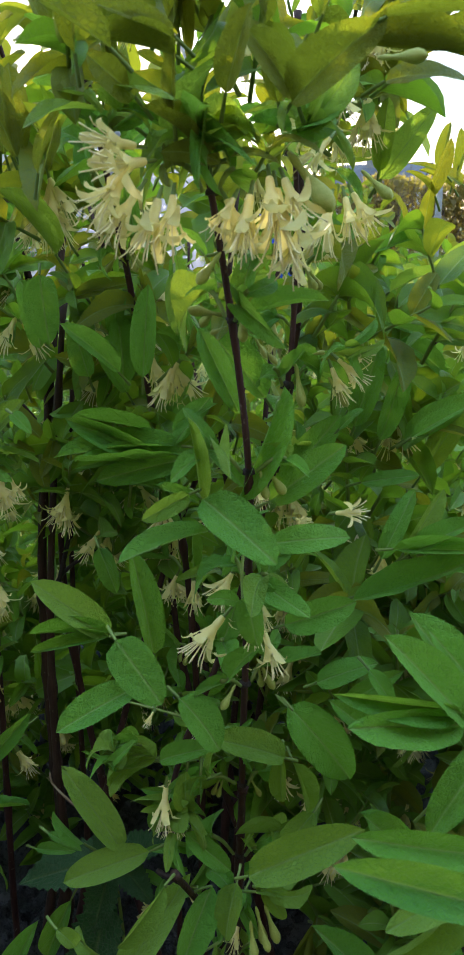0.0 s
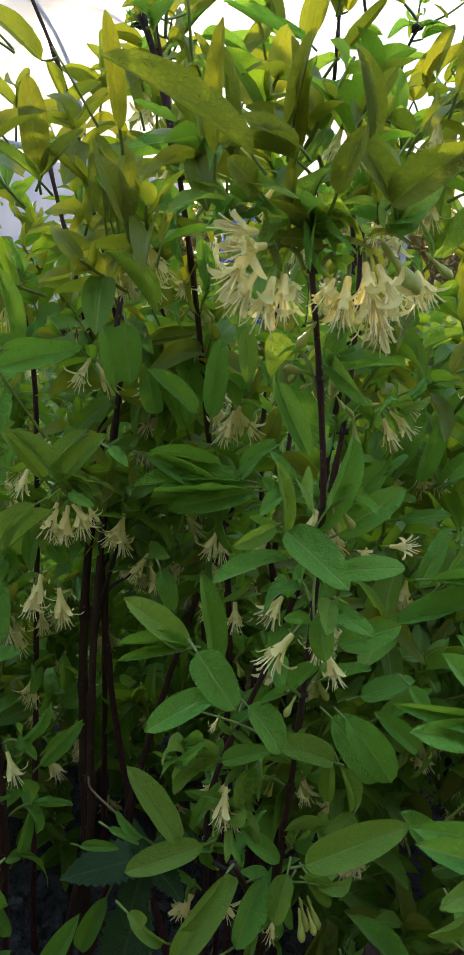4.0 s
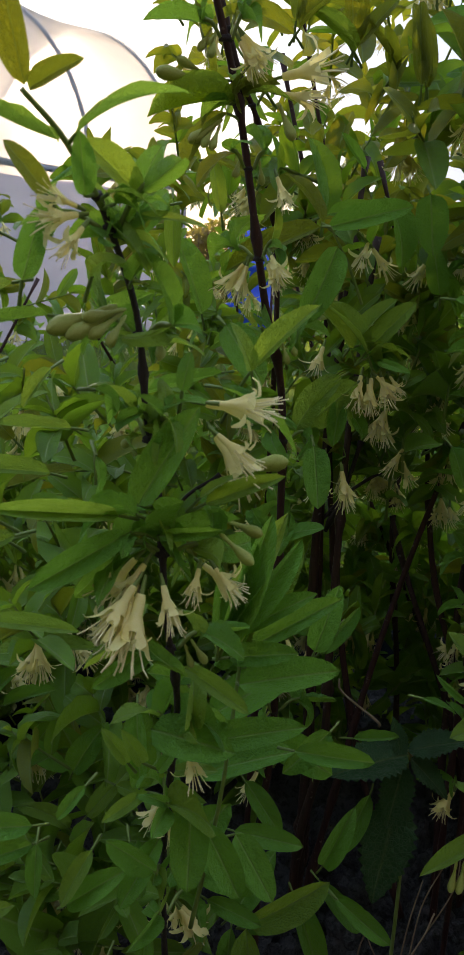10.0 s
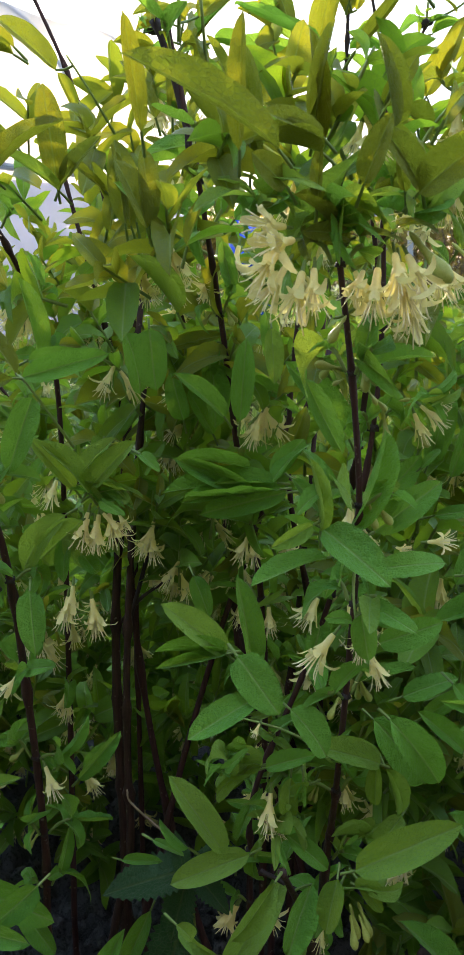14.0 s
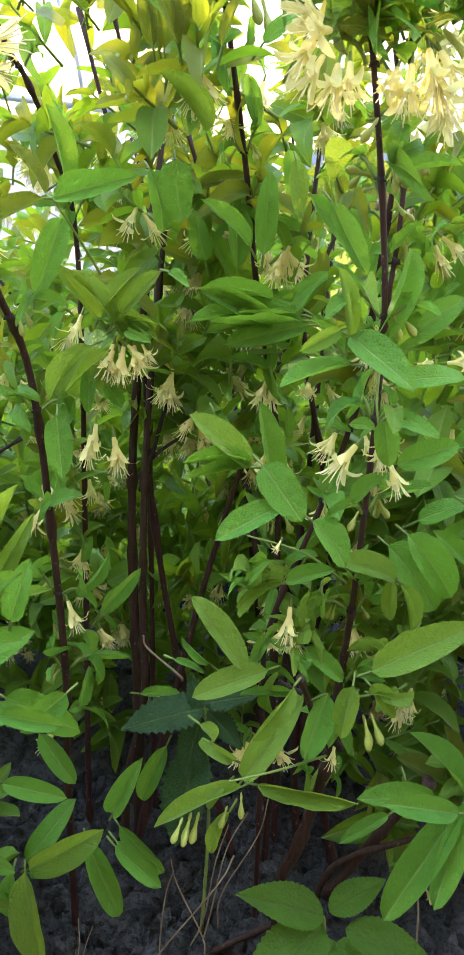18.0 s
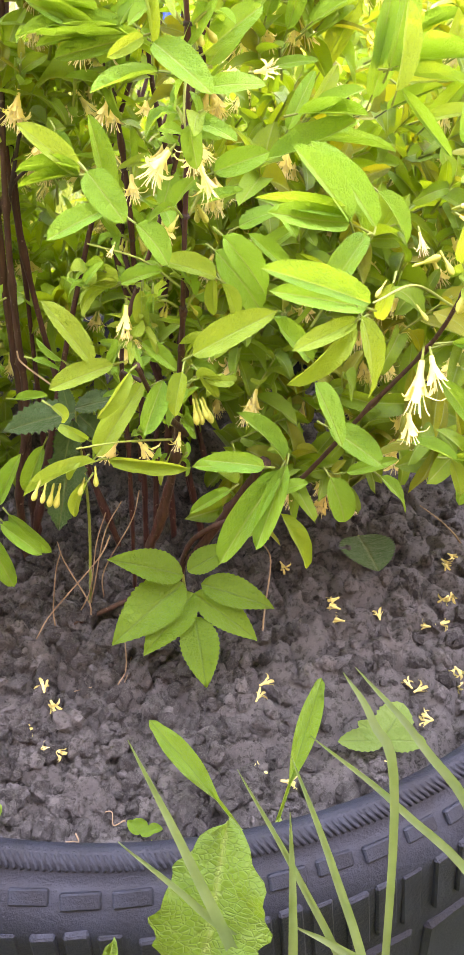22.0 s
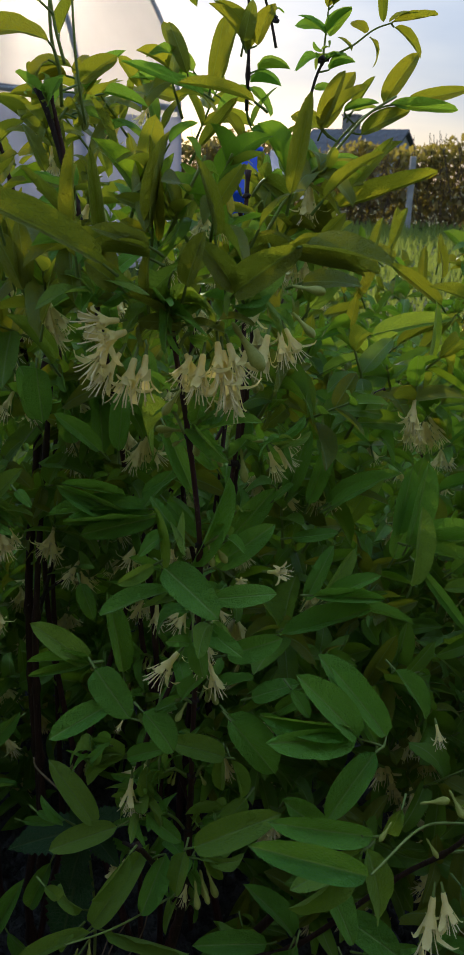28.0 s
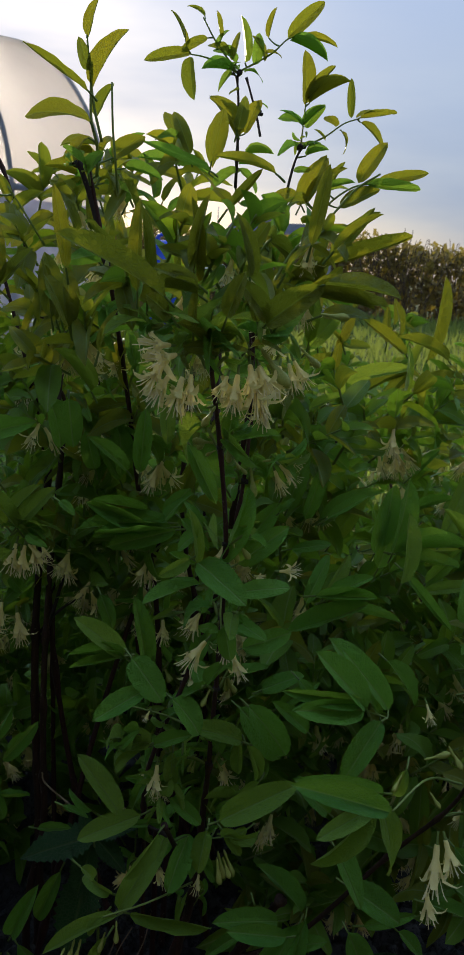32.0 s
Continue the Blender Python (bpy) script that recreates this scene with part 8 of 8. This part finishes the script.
weed_leaf("dandelion", (0.030, 0.202, 0.195), (-0.026, 0.271, 0.235), .21, 1)
weed_leaf("dandelion", (0.055, 0.205, 0.195), (0.102, 0.291, 0.245), .18, 1)
weed_leaf("dandelion", (-0.228, 0.247, 0.190), (-0.246, 0.268, 0.225), .24, 1)
weed_leaf("dandelion", (-0.228, 0.247, 0.190), (-0.191, 0.283, 0.240), .2, 1)
weed_leaf("seedling", (0.146, 0.270, 0.190), (0.174, 0.302, 0.205), .8, 0)
weed_leaf("seedling", (0.146, 0.270, 0.190), (0.181, 0.258, 0.200), .6, 0)
weed_leaf("seedling", (0.146, 0.270, 0.190), (0.124, 0.282, 0.205), .6, 0)
weed_leaf("seedling", (0.146, 0.270, 0.190), (0.103, 0.266, 0.200), .5, 0)
weed_leaf("sprout", (-0.035, 0.209, 0.190), (-0.043, 0.217, 0.195), .6, 1)
weed_leaf("sprout", (-0.035, 0.209, 0.190), (-0.024, 0.209, 0.195), .6, 1)
weed_leaf("sprout", (-0.136, 0.228, 0.190), (-0.156, 0.222, 0.195), .6, 1)
weed_leaf("sprout", (-0.136, 0.228, 0.190), (-0.127, 0.238, 0.195), .7, 1)
weed_leaf("sprout", (-0.030, 0.213, 0.190), (-0.039, 0.217, 0.195), .6, 1)
weed_leaf("sprout", (-0.030, 0.213, 0.190), (-0.021, 0.208, 0.195), .6, 1)
weed_leaf("dock", (-0.006, 0.085, 0.244), (0.011, 0.125, 0.306), .85, 1)
weed_leaf("dock", (-0.055, 0.090, 0.226), (-0.051, 0.100, 0.252), .6, 1)
weed_leaf("clover", (0.182, 0.503, 0.205), (0.186, 0.447, 0.215), .9, 0)
blade((0.016, 0.085, 0.240), (-0.037, 0.115, 0.387))
blade((0.030, 0.090, 0.234), (-0.044, 0.105, 0.329))
blade((0.083, 0.085, 0.227), (0.038, 0.115, 0.369))
blade((0.045, 0.095, 0.216), (0.039, 0.110, 0.333))
blade((0.076, 0.095, 0.210), (0.014, 0.120, 0.355))
blade((0.156, 0.120, 0.243), (0.055, 0.145, 0.346))
blade((0.152, 0.130, 0.284), (0.081, 0.165, 0.372))
blade((0.098, 0.090, 0.215), (0.043, 0.100, 0.254))
blade((-0.148, 0.085, 0.251), (-0.154, 0.105, 0.392))
blade((-0.160, 0.090, 0.250), (-0.132, 0.105, 0.347))
blade((-0.148, 0.090, 0.242), (-0.112, 0.105, 0.344))
blade((-0.132, 0.090, 0.239), (-0.107, 0.100, 0.330))
blade((-0.163, 0.085, 0.254), (-0.217, 0.100, 0.362))
blade((-0.201, 0.080, 0.270), (-0.252, 0.095, 0.367))
blade((-0.157, 0.090, 0.244), (-0.159, 0.095, 0.292))
blade((-0.099, 0.090, 0.245), (-0.071, 0.095, 0.253))
blade((0.188, 0.130, 0.218), (0.171, 0.150, 0.282))
blade((0.098, 0.130, 0.336), (0.070, 0.150, 0.384))
blade((0.220, 0.160, 0.249), (0.186, 0.180, 0.334))
fallen_flower(0.061, 0.326)
fallen_flower(0.056, 0.311)
fallen_flower(0.057, 0.255)
fallen_flower(0.064, 0.242)
fallen_flower(0.141, 0.260)
fallen_flower(0.259, 0.480)
fallen_flower(0.246, 0.423)
fallen_flower(0.141, 0.400)
fallen_flower(0.102, 0.476)
fallen_flower(0.185, 0.321)
fallen_flower(0.193, 0.294)
fallen_flower(-0.119, 0.296)
fallen_flower(-0.104, 0.335)
fallen_flower(-0.096, 0.282)
fallen_flower(0.226, 0.341)
fallen_flower(0.220, 0.385)
fallen_flower(0.267, 0.486)
fallen_flower(0.254, 0.466)
fallen_flower(0.284, 0.459)
fallen_flower(0.250, 0.427)
fallen_flower(0.222, 0.387)
fallen_flower(0.246, 0.335)
fallen_flower(0.225, 0.341)
fallen_flower(0.320, 0.499)
fallen_flower(0.329, 0.444)
fallen_flower(0.305, 0.393)
fallen_flower(0.193, 0.295)
fallen_flower(0.183, 0.321)
fallen_flower(-0.266, 0.329)
fallen_flower(-0.269, 0.268)
fallen_flower(-0.289, 0.397)
fallen_flower(-0.099, 0.327)
fallen_flower(-0.200, 0.271)
fallen_flower(-0.094, 0.282)
dry_stem(.0035, (-0.096, 0.404, 0.195), (-0.057, 0.415, 0.210), (-0.008, 0.433, 0.215))
dry_stem(.0010, (-0.040, 0.440, 0.299), (-0.058, 0.420, 0.249), (-0.073, 0.416, 0.200))
dry_stem(.0010, (-0.053, 0.440, 0.289), (-0.070, 0.430, 0.241), (-0.079, 0.423, 0.200))
dry_stem(.0010, (-0.025, 0.450, 0.303), (-0.048, 0.430, 0.257), (-0.059, 0.435, 0.200))
dry_stem(.0016, (-0.113, 0.470, 0.420), (-0.100, 0.465, 0.405), (-0.086, 0.460, 0.391))
dry_stem(.0007, (-0.149, 0.437, 0.205), (-0.161, 0.396, 0.200), (-0.164, 0.339, 0.195))
dry_stem(.0014, (0.081, 0.470, 0.230), (0.089, 0.419, 0.220), (0.071, 0.380, 0.205))
dry_stem(.0014, (0.254, 0.542, 0.210), (0.276, 0.510, 0.205), (0.280, 0.490, 0.200))
dry_stem(.0008, (-0.046, 0.405, 0.210), (-0.037, 0.373, 0.205), (-0.048, 0.335, 0.200))
dry_stem(.0008, (-0.158, 0.429, 0.220), (-0.163, 0.379, 0.205), (-0.167, 0.338, 0.200))
dry_stem(.0012, (0.160, 0.120, 0.229), (0.176, 0.125, 0.276), (0.191, 0.130, 0.314))
dry_stem(.0010, (-0.091, 0.430, 0.259), (-0.096, 0.420, 0.227), (-0.099, 0.405, 0.200))
dry_stem(.0010, (-0.112, 0.381, 0.210), (-0.081, 0.400, 0.248), (-0.050, 0.420, 0.280))
dry_stem(.0010, (-0.093, 0.430, 0.269), (-0.083, 0.420, 0.232), (-0.069, 0.406, 0.210))

# thin dry rootlets over the clods
for line in (
    ((-0.038, 0.415), (-0.035, 0.379), (-0.048, 0.339), (-0.043, 0.327)),
    ((-0.069, 0.345), (-0.099, 0.342), (-0.133, 0.340), (-0.158, 0.351)),
    ((-0.165, 0.438), (-0.162, 0.408), (-0.166, 0.334), (-0.165, 0.329)),
    ((-0.061, 0.233), (-0.052, 0.230), (-0.046, 0.225), (-0.045, 0.223)),
    ((-0.103, 0.205), (-0.091, 0.207), (-0.081, 0.215), (-0.078, 0.220)),
    ((-0.018, 0.195), (-0.013, 0.208), (-0.005, 0.212), (-0.001, 0.210)),
    ((-0.277, 0.366), (-0.254, 0.359), (-0.232, 0.362), (-0.220, 0.371)),
    ((-0.229, 0.332), (-0.224, 0.354), (-0.218, 0.374), (-0.211, 0.387)),
    ((-0.164, 0.227), (-0.162, 0.241), (-0.161, 0.256), (-0.162, 0.262)),
    ((-0.148, 0.255), (-0.144, 0.267), (-0.138, 0.260), (-0.136, 0.250)),
):
    dry_stem(0.0008, *((x, y, soil_height(x, y) + 0.003) for x, y in line))

for x, y, s in ((-0.291, 0.370, 0.014), (-0.262, 0.347, 0.0115), (-0.255, 0.432, 0.0135), (-0.301, 0.346, 0.011)):
    v, f, uv = clod_shape(x * 9, 2)
    ob = new("stone", mesh_of("stone", v, f, stone_mat))
    ob.matrix_basis = Matrix.Translation((x, y, soil_height(x, y) + s * 0.35)) @ Matrix.Diagonal((s, s, s * 0.8, 1))
    tagged(ob, "small pale stone on the soil", "stone", "stones on the soil")

for k in range(5):
    fallen_flower(pick.uniform(0.10, 0.30), pick.uniform(0.32, 0.52))

# grass round the tyre and out over the lawn
sward = Foliage()
g = random.Random(9)
made = 0
while made < 7000:
    r = 0.47 + 3.2 * g.random() ** 1.8
    a = g.uniform(-0.9, math.pi + 0.9)
    p = Vector((TYRE.x + r * math.cos(a), TYRE.y + r * math.sin(a), -0.002))
    if p.y < 0.45 and abs(p.x) < 0.45:
        continue
    h = g.uniform(0.05, 0.16)
    t = p + Vector((g.uniform(-0.6, 0.6) * h, g.uniform(-0.6, 0.6) * h, h))
    sward.add(BLADE, leaf_pose(p, t, g.uniform(0.03, 0.06), g.uniform(-60, 60), (g.uniform(-1, 1), -0.6, 0.5)))
    made += 1
ob = new("lawn_near", sward.mesh("lawn_near", grass_mat))
tagged(ob, "rough grass round the tyre and shrubs", "grass", kind="stuff")
lawn = Foliage()
blade3 = (np.array([(-0.5, 0, 0), (0.5, 0, 0), (0.0, 1, 0.1)]), [(0, 1, 2)], np.zeros((3, 2)))
for k in range(26000):
    d = 1.6 + 16.4 * g.random() ** 1.4
    a = g.gauss(0.3, 0.42)
    p = Vector((d * math.sin(a), d * math.cos(a), 0.0))
    h = g.uniform(0.05, 0.14) * (0.7 + 0.05 * d)
    lawn.add(blade3, leaf_pose(p, p + Vector((g.uniform(-0.4, 0.4) * h, g.uniform(-0.4, 0.4) * h, h)), 0.25, g.uniform(-60, 60), (0, -0.8, 0.4)))
ob = new("lawn_far", lawn.mesh("lawn_far", lawn_mat))
tagged(ob, "sunlit yellow-green grass out to the hedge", "grass", kind="stuff")

# blue drum with a white plastic sheet
drum = thing("plastic_drum", (0.36, 8.0, 0), "tall blue plastic drum standing on the grass", "drum")
DRUM = Matrix.Translation((0.36, 8.0, 0)) @ Matrix.Diagonal((1.78, 1.78, 1.15, 1.0))
v, f = lathe([(0.0, 0.0), (0.105, 0.0), (0.115, 0.02), (0.118, 0.30), (0.124, 0.31), (0.124, 0.335), (0.118, 0.345), (0.118, 0.60), (0.124, 0.61), (0.124, 0.635), (0.118, 0.645), (0.116, 0.86), (0.105, 0.90), (0.06, 0.915), (0.0, 0.915)], 40)
part("body", mesh_of("body", v, f, blue_mat), blue_mat, drum, m=DRUM)
v, f = lathe([(0.0, 0.0), (0.036, 0.0), (0.038, 0.03), (0.034, 0.036), (0.0, 0.036)], 24)
part("cap", mesh_of("cap", v, f, blue_mat), blue_mat, drum, m=DRUM @ Matrix.Translation((0.04, -0.02, 0.914)))
v, f = tube(smooth_line([Vector((-0.08, 0, 0.905)), Vector((-0.07, 0, 0.95)), Vector((-0.01, 0, 0.96)), Vector((0.005, 0, 0.905))], 6), 0.012, 0.012, 8)
part("handle", mesh_of("handle", v, f, blue_mat), blue_mat, drum, m=DRUM)
v, f = [], []
for i in range(15):
    for j in range(15):
        s, t = i / 14, j / 14
        p = Vector((0.565 + 0.42 * s * (0.35 + 0.65 * t), 8.02 + 0.05 * math.sin(7 * s + 3 * t), 1.07 - 0.32 * t * (0.45 + 0.65 * math.sin(2.6 * s)) - 0.10 * s * s))
        p += Vector((0, 0.02 * noise.noise(Vector((s * 5, t * 5, 0))), 0.012 * noise.noise(Vector((s * 6, t * 4, 3)))))
        v.append(p)
        if i and j:
            a = i * 15 + j
            f.append((a, a - 1, a - 16, a - 15))
me = mesh_of("plastic_sheet", v, f, bag_mat)
sheet = new("plastic_sheet", me)
sol = sheet.modifiers.new("thickness", "SOLIDIFY")
sol.thickness = 0.003
tagged(sheet, "crumpled white plastic sheet hung on the blue drum", "plastic sheet")
